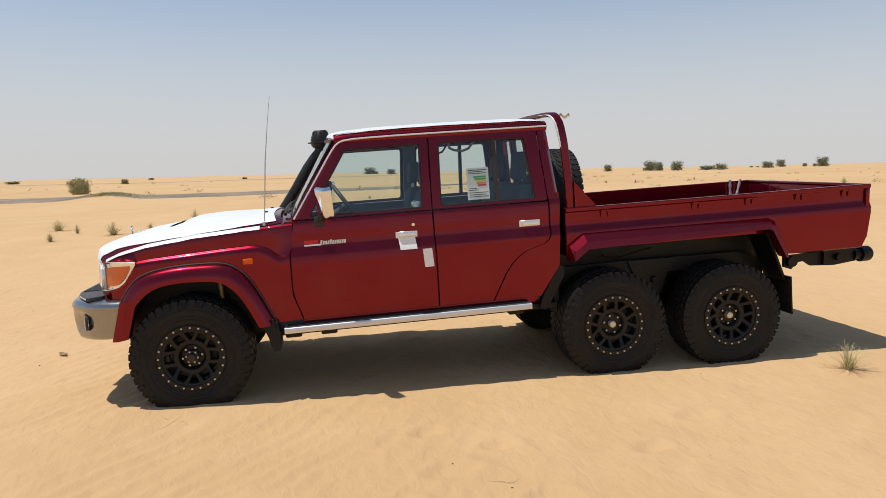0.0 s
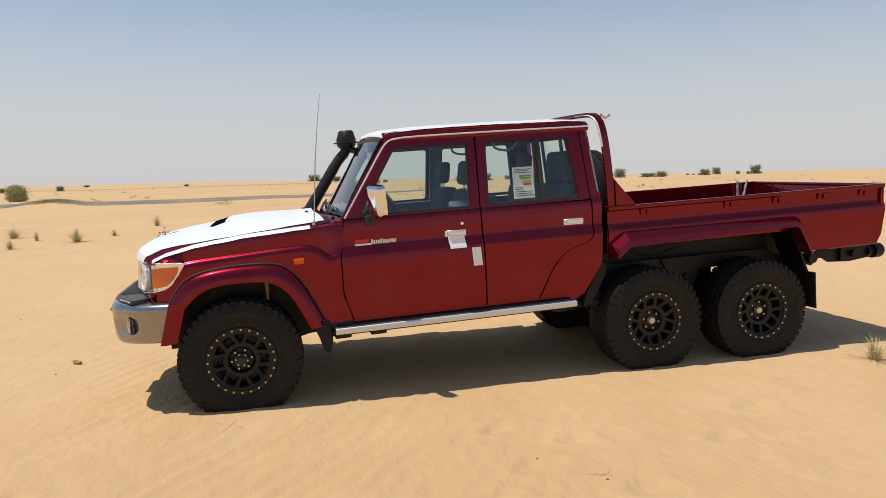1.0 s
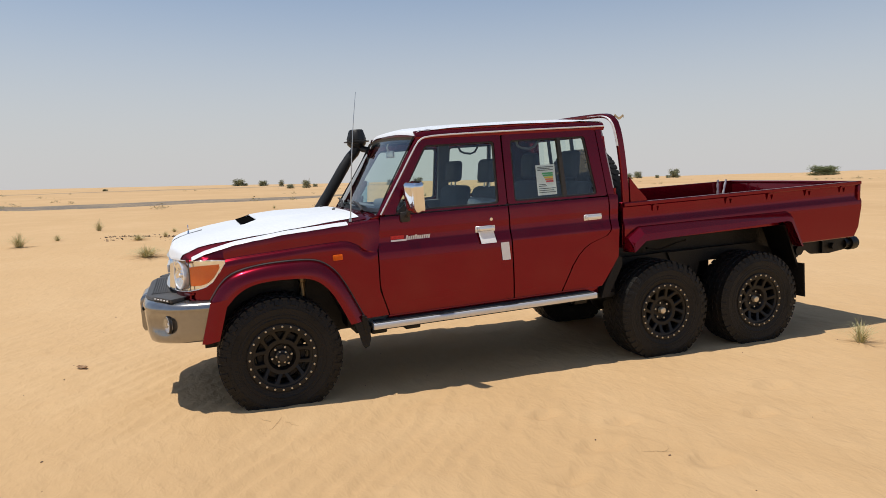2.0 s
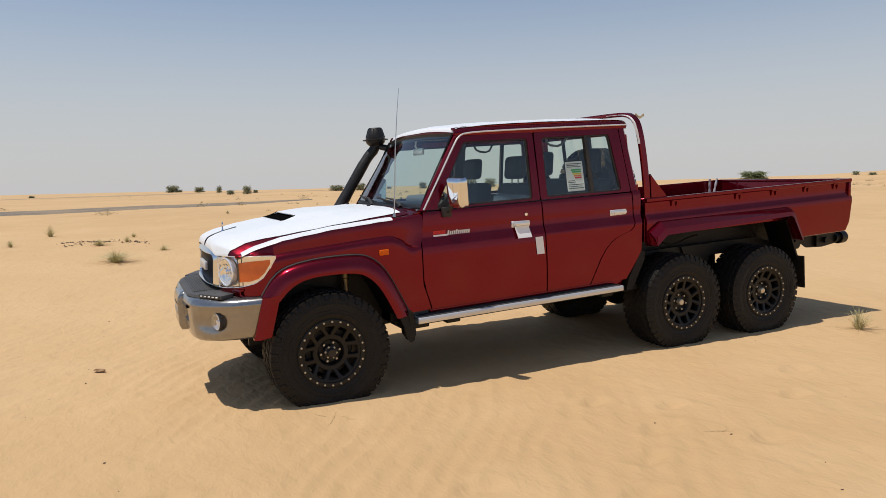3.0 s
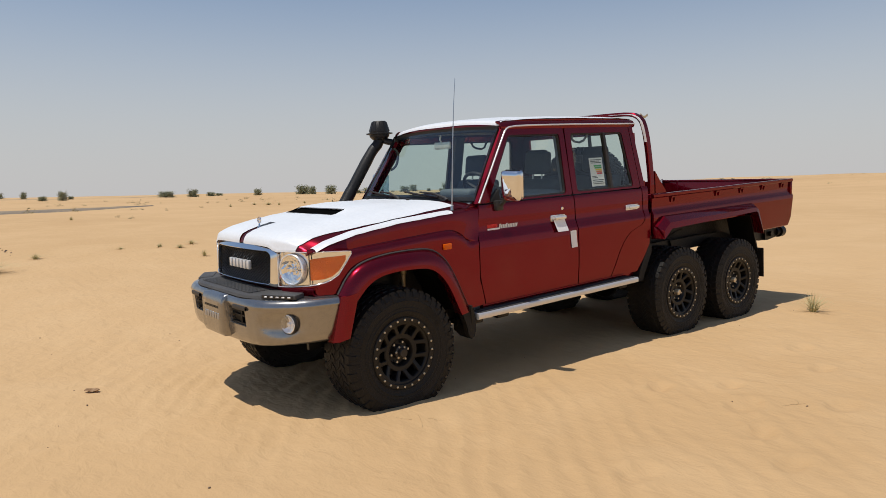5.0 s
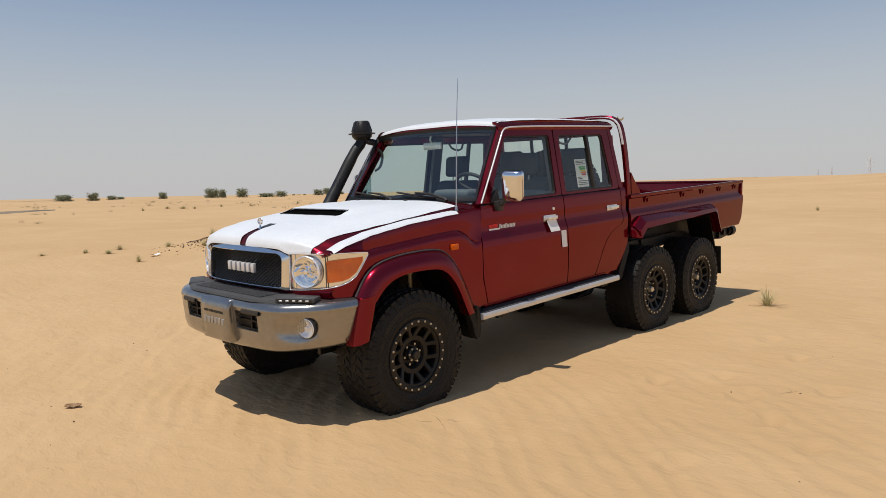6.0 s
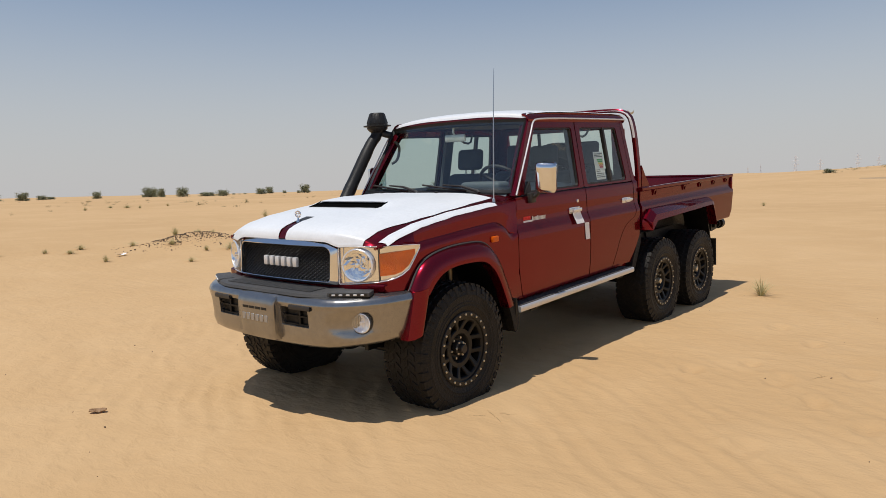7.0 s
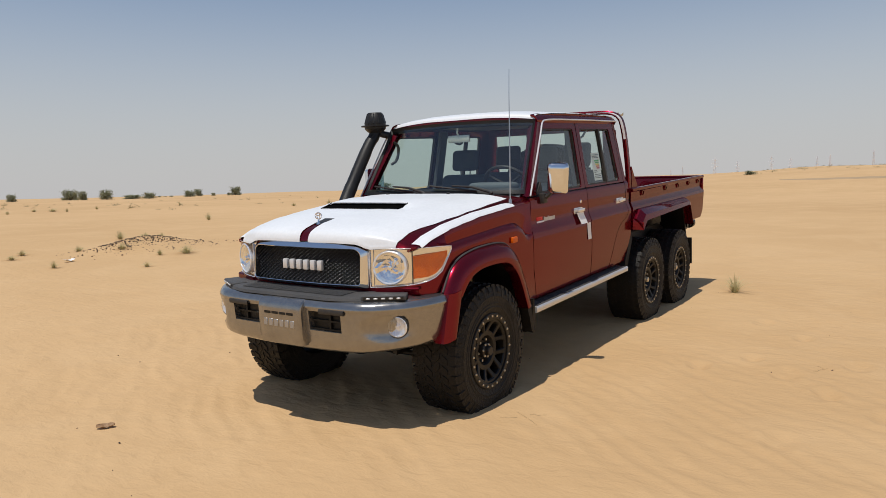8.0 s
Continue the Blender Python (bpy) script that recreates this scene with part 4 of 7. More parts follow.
        return [[Vector((plan[i][1] + sink(i), -plan[i][0] + sink(i) * 0.4, low[i] + inset + (high[i] - low[i] - 2 * inset) * f)) for f in zs] for i in range(i0, i1 + 1)]

    for s in (1, 0):
        fix = (lambda b: b) if s else flip
        lamp = body_part("headlamp", fix(sheet(strip(0, 10, 0.026, (0, 0.25, 0.5, 0.75, 1)), 0.004)), LAMP_CHROME, truck, "headlamp with a round chrome reflector and amber indicator")
        # faceted bowl in a bright round collar
        bm = lathe([(0.0, 0.008), (0.018, 0.008), (0.036, 0.006), (0.054, 0.002), (0.072, -0.004), (0.090, -0.011)], 16)
        for v in bm.verts:
            v.co.y += 0.0075 * noise.noise(v.co * 90 + Vector((3.1, 0, 1.7)))
        bm.transform(pose(-0.624, -0.588, 1.004, 0, 0, -70))
        body_part("reflector", fix(bm), LAMP_CHROME, lamp, "round faceted chrome reflector", 0)
        bm = lathe([(0.086, -0.008), (0.088, -0.015), (0.094, -0.017), (0.100, -0.012), (0.101, 0.02)], 36)
        bm.transform(pose(-0.624, -0.588, 1.004, 0, 0, -70))
        body_part("reflector_collar", fix(bm), REFLECTOR, lamp)
        bm = lathe([(0.016, 0.020), (0.016, -0.008), (0.013, -0.014), (0.0, -0.016)], 14)
        bm.transform(pose(-0.624, -0.588, 1.004, 0, 0, -70))
        body_part("bulb_cap", fix(bm), LAMP_CHROME, lamp)
        foot = [0.936, 0.938, 0.942, 0.956, 0.990, 1.052]
        brow = [1.066, 1.070, 1.074, 1.076, 1.078, 1.080]
        bm = sheet([[Vector((plan[i][1] + 0.010 * min(1.0, (10 - i) / 4), -plan[i][0] + 0.006 * min(1.0, (10 - i) / 4), z0 + (z1 - z0) * f)) for f in (0, 0.35, 0.7, 1.0)] for i, z0, z1 in zip(range(4, 10), foot, brow)], 0.002)
        body_part("indicator_lens", fix(bm), AMBER, lamp, "amber indicator lens")
        bm = sheet(strip(0, 10, 0.0, (0, 0.12, 0.5, 0.88, 1.0)))
        body_part("lamp_cover", fix(bm), LENS, lamp, "clear lamp cover").visible_shadow = False
        ring = [r[0] for r in strip(0, 10)] + [r[-1] for r in strip(0, 10)][::-1]
        body_part("lamp_rim", fix(tube(ring + [ring[0]], 0.0026, 6)), REFLECTOR, lamp, "bright lamp rim")
        post = strip(4, 4)[0]
        body_part("lamp_divider", fix(tube([p + Vector((0.008, 0.004, 0)) for p in post], 0.0035, 8)), BLACK_PLASTIC, lamp)
        # side repeater on the fender
        bm = box(bmesh.new(), 0.397, 0.467, -0.822, -0.80, 1.020, 1.060, 0.006, 2)
        body_part("side_repeater", fix(bm), AMBER, truck, "small amber side indicator")

    # ---- bumper ----
    half = [(-0.440, -0.852), (-0.52, -0.838), (-0.63, -0.803), (-0.715, -0.750), (-0.785, -0.682), (-0.838, -0.617), (-0.872, -0.545), (-0.890, -0.45), (-0.898, -0.3), (-0.901, -0.15), (-0.902, 0.0)]
    edge_ys = [0.0, 0.1, 0.198, 0.204, 0.212, 0.26, 0.32, 0.38, 0.42, 0.428, 0.434, 0.48, 0.52, 0.545, 0.57, 0.595, 0.62, 0.64, 0.66, 0.68, 0.70, 0.72, 0.74, 0.76, 0.78, 0.80, 0.82, 0.838, 0.852]
    flank = sorted((-y, x) for x, y in half)
    plan2 = [(along(flank, y), -y) for y in edge_ys[::-1]] + [(along(flank, y), y) for y in edge_ys[1:]]
    knots = [(0.842, 0.13), (0.8415, 0.052), (0.834, 0.022), (0.818, 0.006), (0.796, -0.002), (0.78, 0.004), (0.70, 0.010), (0.62, 0.018), (0.580, 0.032), (0.565, 0.055), (0.560, 0.14)]
    depth_at = sorted(knots)
    heights = [0.842, 0.8419, 0.838, 0.832, 0.82, 0.806, 0.798, 0.792, 0.782, 0.776, 0.772, 0.765] + list(np.linspace(0.755, 0.672, 8)) + [0.664, 0.660, 0.654, 0.64, 0.62, 0.60, 0.580, 0.57, 0.565, 0.560]
    rings = []
    for k, (x, y) in enumerate(plan2):
        a, b = plan2[max(k - 1, 0)], plan2[min(k + 1, len(plan2) - 1)]
        tx, ty = b[0] - a[0], b[1] - a[1]
        ln = math.hypot(tx, ty)
        inx, iny = (ty / ln, -tx / ln)
        if inx * 1.0 + iny * (-y) < 0:
            inx, iny = -inx, -iny
        ring = []
        for z in heights:
            d = along(depth_at, z)
            opening = 0.204 < abs(y) < 0.43 and 0.661 < z < 0.775
            if opening:
                d += 0.055
            # pocket round the fog lamp, drawn out towards the middle
            q = math.hypot((abs(y) - 0.700) / (0.080 if abs(y) > 0.700 else 0.15), (z - 0.690) / 0.084)
            d += 0.030 * max(0.0, 1 - q * q) ** 0.8 if q < 1 else 0.0
            ring.append(Vector((x + inx * d, y + iny * d, z - 0.034 * max(0.0, 1 - (abs(y) / 0.85) ** 2) * max(0.0, (0.66 - z) / 0.10))))
        rings.append(ring)
    bumper = body_part("front_bumper", sheet(rings, 0.006), SATIN, truck, "satin silver wrap-round front bumper", 40)
    # dark inserts of the openings beside the number-plate bracket
    for sgn in (1, -1):
        ys = np.linspace(0.206, 0.427, 8) * sgn
        front = lambda y: along(flank, abs(y))
        rows = [[Vector((front(y) + 0.045, y, z)) for y in ys] for z in (0.660, 0.70, 0.74, 0.776)]
        slot = body_part("bumper_slot", sheet(rows, 0.003), CHASSIS, bumper, "black opening in the bumper")
        for z in (0.668, 0.718):
            body_part("slot_bar", sheet([[Vector((front(y) + dx, y, z + dz)) for y in ys] for dx, dz in ((0.042, -0.005), (0.030, -0.005), (0.030, 0.005), (0.042, 0.005))]), CHASSIS, slot)
        body_part("slot_bar", boxm(front(0.34) + 0.030, front(0.34) + 0.046, sgn * 0.34 - 0.007, sgn * 0.34 + 0.007, 0.664, 0.772, 0.002, 1), CHASSIS, slot)
        rows = [[Vector((front(y) + dx, sgn * y, z)) for y in np.linspace(0.29, 0.462, 6)] for dx, z in ((0.012, 0.768), (-0.006, 0.766), (-0.010, 0.780), (-0.006, 0.792), (0.008, 0.794))]
        body_part("tow_cover", sheet(rows, 0.004), BLACK_PLASTIC, bumper, "black plastic strip over the bumper opening")
    # plate bracket with a plain blank plate
    rings = []
    for y in (-0.172, -0.169, -0.162, -0.09, 0.09, 0.162, 0.169, 0.172):
        i = 0.014 if abs(y) > 0.17 else (0.005 if abs(y) > 0.165 else 0)
        rings.append([Vector((-0.84, y, 0.842)), Vector((-0.890 + i, y, 0.834 - i)), Vector((-0.912 + i, y, 0.822 - i)), Vector((-0.926 + i, y, 0.800 - i)), Vector((-0.930 + i, y, 0.770 - i)), Vector((-0.927 + i, y, 0.595 + i)), Vector((-0.912 + i, y, 0.562 + i)), Vector((-0.84, y, 0.555))])
    bracket = body_part("plate_bracket", loft(rings), SATIN, bumper, "silver number-plate bracket")
    for k in range(4):
        body_part("bracket_slot", boxm(-0.9315, -0.924, -0.115 + k * 0.060, -0.065 + k * 0.060, 0.742, 0.757), CHASSIS, bracket)
    for k in range(6):
        y = 0.108 - k * 0.043
        body_part("name_block", box(bmesh.new(), -0.9315, -0.924, y - 0.015, y + 0.015, 0.668, 0.710, 0.002, 1), SATIN_PALE, bracket, "plain pale block")
    # grey step pad on top, running lights
    pad = []
    for k in range(25):
        y = -0.66 + 1.32 * k / 24
        xo = -0.878 + 0.155 * max(0, (abs(y) - 0.30) / 0.36) ** 2
        pad.append([Vector((-0.60 + 0.05 * abs(y), y, 0.862)), Vector((-0.70, y, 0.864)), Vector((xo + 0.03, y, 0.862)), Vector((xo + 0.008, y, 0.856)), Vector((xo, y, 0.840))])
    body_part("bumper_step_pad", sheet(pad, 0.01), GREY_PLASTIC, bumper, "dark grey ribbed step pad")
    for k in range(9):
        x = -0.70 - 0.016 * k
        body_part("pad_rib", boxm(x - 0.004, x + 0.004, -0.40, 0.40, 0.864, 0.869), GREY_PLASTIC, bumper)
    for s in (1, 0):
        fix = (lambda b: b) if s else flip
        a = pose(-0.712, -0.610, 0.864, 0, 0, 29)
        bm = box(bmesh.new(), -0.05, 0.05, -0.125, 0.125, -0.024, 0.004, 0.006, 2)
        bm.transform(a)
        drl = body_part("running_light", fix(bm), GREY_PLASTIC, bumper, "slim daytime running light")
        bm = box(bmesh.new(), -0.054, -0.048, -0.11, 0.11, -0.019, 0.000)
        bm.transform(a)
        body_part("light_window", fix(bm), DARK_MESH, drl)
        for k in range(5):
            bm = box(bmesh.new(), -0.058, -0.050, -0.095 + k * 0.042, -0.073 + k * 0.042, -0.014, -0.005, 0.002, 1)
            bm.transform(a)
            body_part("led", fix(bm), SILVER_WHITE, drl)
        # fog lamp in its pocket
        bm = lathe([(0.060, 0.012), (0.059, -0.006), (0.054, -0.008), (0.045, 0.000), (0.025, 0.008), (0.012, 0.010), (0.010, -0.004), (0.0, -0.006)], 24)
        bm.transform(pose(-0.727, -0.702, 0.693, 0, 0, -72))
        fog = body_part("fog_lamp", fix(bm), REFLECTOR, bumper, "round fog lamp in the bumper")
        bm = lathe([(0.056, -0.004), (0.05, -0.012), (0.03, -0.016), (0.0, -0.018)], 24)
        bm.transform(pose(-0.727, -0.702, 0.693, 0, 0, -72))
        body_part("fog_lens", fix(bm), LENS, fog).visible_shadow = False
        for k in range(7):
            q = (k - 3) * 0.015
            hgt = math.sqrt(0.052 ** 2 - q * q)
            bm = tube([(q, -0.013, -hgt), (q, -0.018, 0.0), (q, -0.013, hgt)], 0.0028, 5)
            bm.transform(pose(-0.727, -0.702, 0.693, 0, 0, -72))
            body_part("fog_flute", fix(bm), LENS, fog)
        bm = lathe([(0.064, 0.01), (0.064, -0.005), (0.059, -0.008), (0.059, 0.01)], 24)
        bm.transform(pose(-0.727, -0.702, 0.693, 0, 0, -72))
        body_part("fog_ring", fix(bm), BLACK_PLASTIC, fog)
        # arch liner and shock absorber
        pts = resample(arch_inner(), 15)
        bm = sheet([[p + Vector((0, y, 0.02)) for p in pts] for y in (-0.80, -0.70, -0.50)])
        body_part("arch_liner", fix(bm), CHASSIS, truck, "black plastic wheel arch liner")
        body_part("arch_wall", fix(boxm(-0.50, 0.56, -0.52, -0.49, 0.45, 1.15)), CHASSIS, truck)
        part("shock_absorber", fix(tube([(0.20, -0.60, 0.50), (0.20, -0.60, 0.84), (0.20, -0.60, 0.845), (0.20, -0.60, 0.93)], [0.022, 0.022, 0.028, 0.028], 12)), SHOCK, truck, "gold shock absorber")


build_doors()
build_cab_shell()
build_front()


# ---- wheels ----
def tyre_mesh():
    half = [(0.205, -0.128), (0.228, -0.140), (0.250, -0.146), (0.275, -0.1545), (0.280, -0.1575), (0.286, -0.1545), (0.300, -0.1555), (0.303, -0.158), (0.307, -0.1555), (0.330, -0.158), (0.345, -0.1585), (0.349, -0.161), (0.354, -0.158), (0.370, -0.156), (0.400, -0.149), (0.4155, -0.137), (0.4225, -0.11), (0.424, -0.05)]
    return finish("tyre", lathe(half + [(r, -y) for r, y in half[::-1]], 72), RUBBER, 30)


def tread_mesh():
    """Chunky off-road tread: staggered blocks and shoulder lugs."""
    bm = bmesh.new()
    n = 44

    def lug(a0, a1, y0, y1, r0, r1, skew=0.0, taper=0.8):
        vs = []
        for r, k in ((r0, 1.0), (r1, taper)):
            for a, y in ((a0, y0), (a1, y0), (a1, y1), (a0, y1)):
                am, ym = (a0 + a1) / 2, (y0 + y1) / 2
                aa, yy = am + (a - am) * k, ym + (y - ym) * k
                aa += skew * (yy - ym)
                vs.append(bm.verts.new((math.cos(aa) * r, yy, math.sin(aa) * r)))
        for f in ((4, 5, 6, 7), (0, 1, 5, 4), (1, 2, 6, 5), (2, 3, 7, 6), (3, 0, 4, 7)):
            bm.faces.new([vs[i] for i in f])
    st = math.tau / n
    for k in range(n):
        a = k * st
        lug(a, a + st * 0.70, -0.050, -0.006, 0.418, 0.4295, 2.2)
        lug(a + st * 0.5, a + st * 1.12, 0.006, 0.050, 0.418, 0.4295, -2.2)
        lug(a + st * 0.15, a + st * 0.75, -0.102, -0.058, 0.417, 0.429, -1.6)
        lug(a + st * 0.65, a + st * 1.25, 0.058, 0.102, 0.417, 0.429, 1.6)
        long = 0.026 if k % 2 else 0.0
        for s in (-1, 1):
            off = 0 if s < 0 else st * 0.5
            lug(a + off, a + off + st * 0.76, s * 0.110 if s > 0 else -0.150, 0.148 if s > 0 else -0.110, 0.410, 0.4235, 0.0, 0.92)
            # sidewall biters
            rr0, rr1 = 0.372 - long, 0.412
            a0, a1 = a + off, a + off + st * 0.62
            vs = [bm.verts.new((math.cos(u) * r, s * y, math.sin(u) * r)) for u, r, y in ((a0, rr0, 0.155), (a1, rr0, 0.155), (a1, rr1, 0.140), (a0, rr1, 0.140), (a0 + 0.012, rr0 + 0.006, 0.1615), (a1 - 0.012, rr0 + 0.006, 0.1615), (a1 - 0.012, rr1, 0.149), (a0 + 0.012, rr1, 0.149))]
            for f in ((4, 5, 6, 7), (0, 1, 5, 4), (1, 2, 6, 5), (2, 3, 7, 6), (3, 0, 4, 7)):
                bm.faces.new([vs[i] for i in f])
    # raised lettering ring left as plain bars on the sidewall
    for s in (-1, 1):
        for a0 in (0.6, 2.7, 4.8):
            for k in range(7):
                a = a0 + k * 0.075
                vs = [bm.verts.new((math.cos(u) * r, s * 0.1605, math.sin(u) * r)) for u, r in ((a, 0.318), (a + 0.055, 0.318), (a + 0.055, 0.346), (a, 0.346))]
                bm.faces.new(vs)
    return finish("tread", bm, TREAD_RUBBER, 0)


def rim_mesh():
    bm = lathe([(0.200, 0.12), (0.212, 0.10), (0.205, 0.0), (0.205, -0.10), (0.210, -0.135), (0.206, -0.142)], 60)
    lathe([(0.0, -0.072), (0.078, -0.072), (0.084, -0.078), (0.090, -0.104), (0.096, -0.110), (0.124, -0.112), (0.130, -0.106), (0.130, -0.06), (0.0, -0.06)], 40, bm)
    lathe([(0.207, -0.142), (0.192, -0.139), (0.186, -0.131), (0.186, -0.088), (0.207, -0.088)], 60, bm, True)
    # six pairs of parallel spokes: square windows within a pair, three-cornered ones between pairs
    for k in range(6):
        a = k * math.tau / 6 + 0.16
        c, s = math.cos(a), math.sin(a)
        for d in (-0.046, 0.046):
            rings = []
            for r, w, y0, y1 in ((0.094, 0.018, -0.104, -0.062), (0.112, 0.017, -0.111, -0.066), (0.126, 0.0155, -0.116, -0.070), (0.152, 0.0150, -0.124, -0.078), (0.170, 0.0165, -0.131, -0.086), (0.184, 0.022, -0.138, -0.090), (0.198, 0.034, -0.141, -0.092)):
                q = [(-w, y1), (-w, y0 + 0.006), (-w + 0.005, y0), (w - 0.005, y0), (w, y0 + 0.006), (w, y1)]
                rings.append([Vector((c * r - s * (t + d), y, s * r + c * (t + d))) for t, y in q])
            loft(rings, True, True, bm)
    return finish("rim", bm, RIM_BLACK, 35)


def beadlock_mesh():
    return finish("beadlock_ring", lathe([(0.204, -0.135), (0.206, -0.149), (0.210, -0.152), (0.236, -0.152), (0.241, -0.148), (0.242, -0.130), (0.205, -0.130)], 72), RIM_BLACK, 30)


def small_bolt(r, h, n=8):
    bm = bmesh.new()
    lathe([(r, 0.0), (r, -h * 0.7), (r * 0.7, -h), (0.0, -h)], n, bm)
    return bm


TYRE, TREAD, RIM, BEAD = tyre_mesh(), tread_mesh(), rim_mesh(), beadlock_mesh()
BOLT = finish("bolt", small_bolt(0.0078, 0.008), BOLT_GOLD, 30)
NUT = finish("lug_nut", small_bolt(0.011, 0.026, 6), STEEL, 30)
DRUM = finish("wheel", lathe([(0.0, -0.055), (0.165, -0.055), (0.172, -0.045), (0.172, 0.03), (0.0, 0.03)], 40), BRAKE, 30)
HUB_FRONT = finish("hub", lathe([(0.0, -0.146), (0.026, -0.146), (0.031, -0.140), (0.033, -0.118), (0.046, -0.112), (0.048, -0.095), (0.048, -0.08)], 24), BRAKE, 30)
HUB_REAR = finish("hub", lathe([(0.0, -0.120), (0.020, -0.120), (0.026, -0.116), (0.028, -0.100), (0.028, -0.08)], 24), BOLT_GOLD, 30)


def add_wheel(m, name, front, holder, label):
    """A wheel as a part of the truck, built of shared meshes."""
    w = new(name, DRUM)
    w.parent = holder
    w.matrix_local = m
    tagged(w, label)

    def sub(nm, mesh, mm=None, lab=""):
        o = new(nm, mesh)
        o.parent = w
        if mm is not None:
            o.matrix_local = mm
        if lab:
            tagged(o, lab)
    sub("tyre", TYRE, None, "dusty black off-road tyre")
    sub("tread", TREAD)
    sub("rim", RIM, None, "matt black multi-spoke alloy rim")
    sub("beadlock_ring", BEAD, None, "black beadlock ring")
    sub("hub", HUB_FRONT if front else HUB_REAR, None, "free-wheel hub" if front else "brass-coloured hub cap")
    for k in range(24):
        a = k * math.tau / 24 + 0.1
        sub("bolt", BOLT, pose(math.cos(a) * 0.2235, -0.151, math.sin(a) * 0.2235))
    for k in range(6):
        a = k * math.tau / 6 + 0.3
        sub("lug_nut", NUT, pose(math.cos(a) * 0.068, -0.073, math.sin(a) * 0.068))
    if front:
        for k in range(6):
            a = k * math.tau / 6
            sub("hub_bolt", BOLT, pose(math.cos(a) * 0.040, -0.111, math.sin(a) * 0.040))


HUB_Z = 0.367
for s, turn in ((-1, 0), (1, 180)):
    for x, spin in ((0.0, 8), (3.18, 31), (4.178, 52)):
        add_wheel(pose(x, s * 0.720, HUB_Z, 0, 0, turn) @ pose(0, 0, 0, 0, spin, 0), "wheel", x == 0.0, truck, "off-road wheel with beadlock rim, sunk a little into sand")


# ---- chassis ----
def build_chassis():
    for s in (-1, 1):
        rail = loft([[(x, s * 0.43 - 0.04, z - 0.065), (x, s * 0.43 + 0.04, z - 0.065), (x, s * 0.43 + 0.04, z + 0.065), (x, s * 0.43 - 0.04, z + 0.065)] for x, z in ((-0.72, 0.66), (-0.35, 0.68), (0.3, 0.66), (0.75, 0.55), (2.3, 0.55), (2.75, 0.70), (3.2, 0.78), (4.6, 0.78), (5.25, 0.74))])
        body_part("frame_rail", rail, CHASSIS, truck, "black steel frame rail")
        # leaf springs of the rear axles, hanger plates
        for x in (3.18, 4.178):
            for k in range(4):
                L = 0.47 - 0.07 * k
                pts = [(x + L * f, s * 0.53, 0.44 + 0.03 * k * -1 + 0.13 * f * f + 0.06) for f in np.linspace(-1, 1, 9)]
                part("leaf_spring", tube(pts, 0.03, 4, None, True, (1.0, 0.25)), CHASSIS, truck)
            part("shock_absorber", tube([(x + 0.16, s * 0.50, 0.38), (x + 0.10, s * 0.48, 0.62), (x + 0.10, s * 0.48, 0.625), (x + 0.05, s * 0.46, 0.86)], [0.022, 0.022, 0.03, 0.03], 10), CHASSIS, truck)
        # inner wheel-house plates under the tray, walking-beam hanger between the axles
        plate = prism([(2.80, 0.735), (3.45, 0.742), (4.40, 0.728), (4.62, 0.66), (4.66, 0.45), (4.50, 0.43), (4.30, 0.60), (3.95, 0.62), (3.40, 0.62), (2.98, 0.60), (2.78, 0.52)], lambda x, z: Vector((x, s * 0.565, z)), lambda x, z: Vector((x, s * 0.548, z)))
        body_part("wheel_house_plate", plate, CHASSIS, truck, "black steel inner wheel-house plate")
        hang = prism([(3.42, 0.738), (3.80, 0.736), (3.74, 0.52), (3.70, 0.44), (3.58, 0.44), (3.52, 0.52)], lambda x, z: Vector((x, s * 0.585, z)), lambda x, z: Vector((x, s * 0.568, z)))
        body_part("spring_hanger", hang, CHASSIS, truck, "black steel spring hanger between the rear wheels")
        pin = lathe([(0.0, -0.02), (0.022, -0.02), (0.028, -0.012), (0.028, 0.01)], 16)
        body_part("hanger_pin", pin if s < 0 else flip(pin), CHASSIS, truck, "", 38).matrix_local = pose(3.645, s * 0.588, 0.68)
        body_part("suspension_box", boxm(3.36, 4.0, s * 0.40 - 0.05, s * 0.40 + 0.05, 0.30, 0.72, 0.02), CHASSIS, truck)
        body_part("inner_arch_wall", boxm(2.84, 4.74, s * 0.47 - 0.02, s * 0.47 + 0.02, 0.62, 0.95), CHASSIS, truck)
        body_part("brake_hose", tube(smooth_path([(3.20, s * 0.58, 0.80), (3.34, s * 0.585, 0.77), (3.5, s * 0.585, 0.815), (3.62, s * 0.58, 0.83)], 2), 0.009, 6), RUBBER, truck)
        body_part("tray_bearer", boxm(2.84, 5.35, s * 0.52 - 0.04, s * 0.52 + 0.04, 0.88, 0.95), CHASSIS, truck)
        # mud flap and its hanger behind the rear wheel
        flap = loft([[(4.69 + dx, s * 0.705 - 0.155, z), (4.69 + dx, s * 0.705 + 0.155, z), (4.702 + dx, s * 0.705 + 0.155, z), (4.702 + dx, s * 0.705 - 0.155, z)] for dx, z in ((0.0, 0.535), (0.004, 0.45), (0.010, 0.34), (0.018, 0.225))])
        body_part("mud_flap", flap, RUBBER, truck, "black rubber mud flap behind the rear wheel")
        hang = loft([[(x - 0.02, s * 0.68 - 0.13, z), (x - 0.02, s * 0.68 + 0.13, z), (x, s * 0.68 + 0.13, z), (x, s * 0.68 - 0.13, z)] for x, z in ((4.52, 0.90), (4.60, 0.72), (4.69, 0.50))])
        body_part("flap_hanger", hang, CHASSIS, truck)
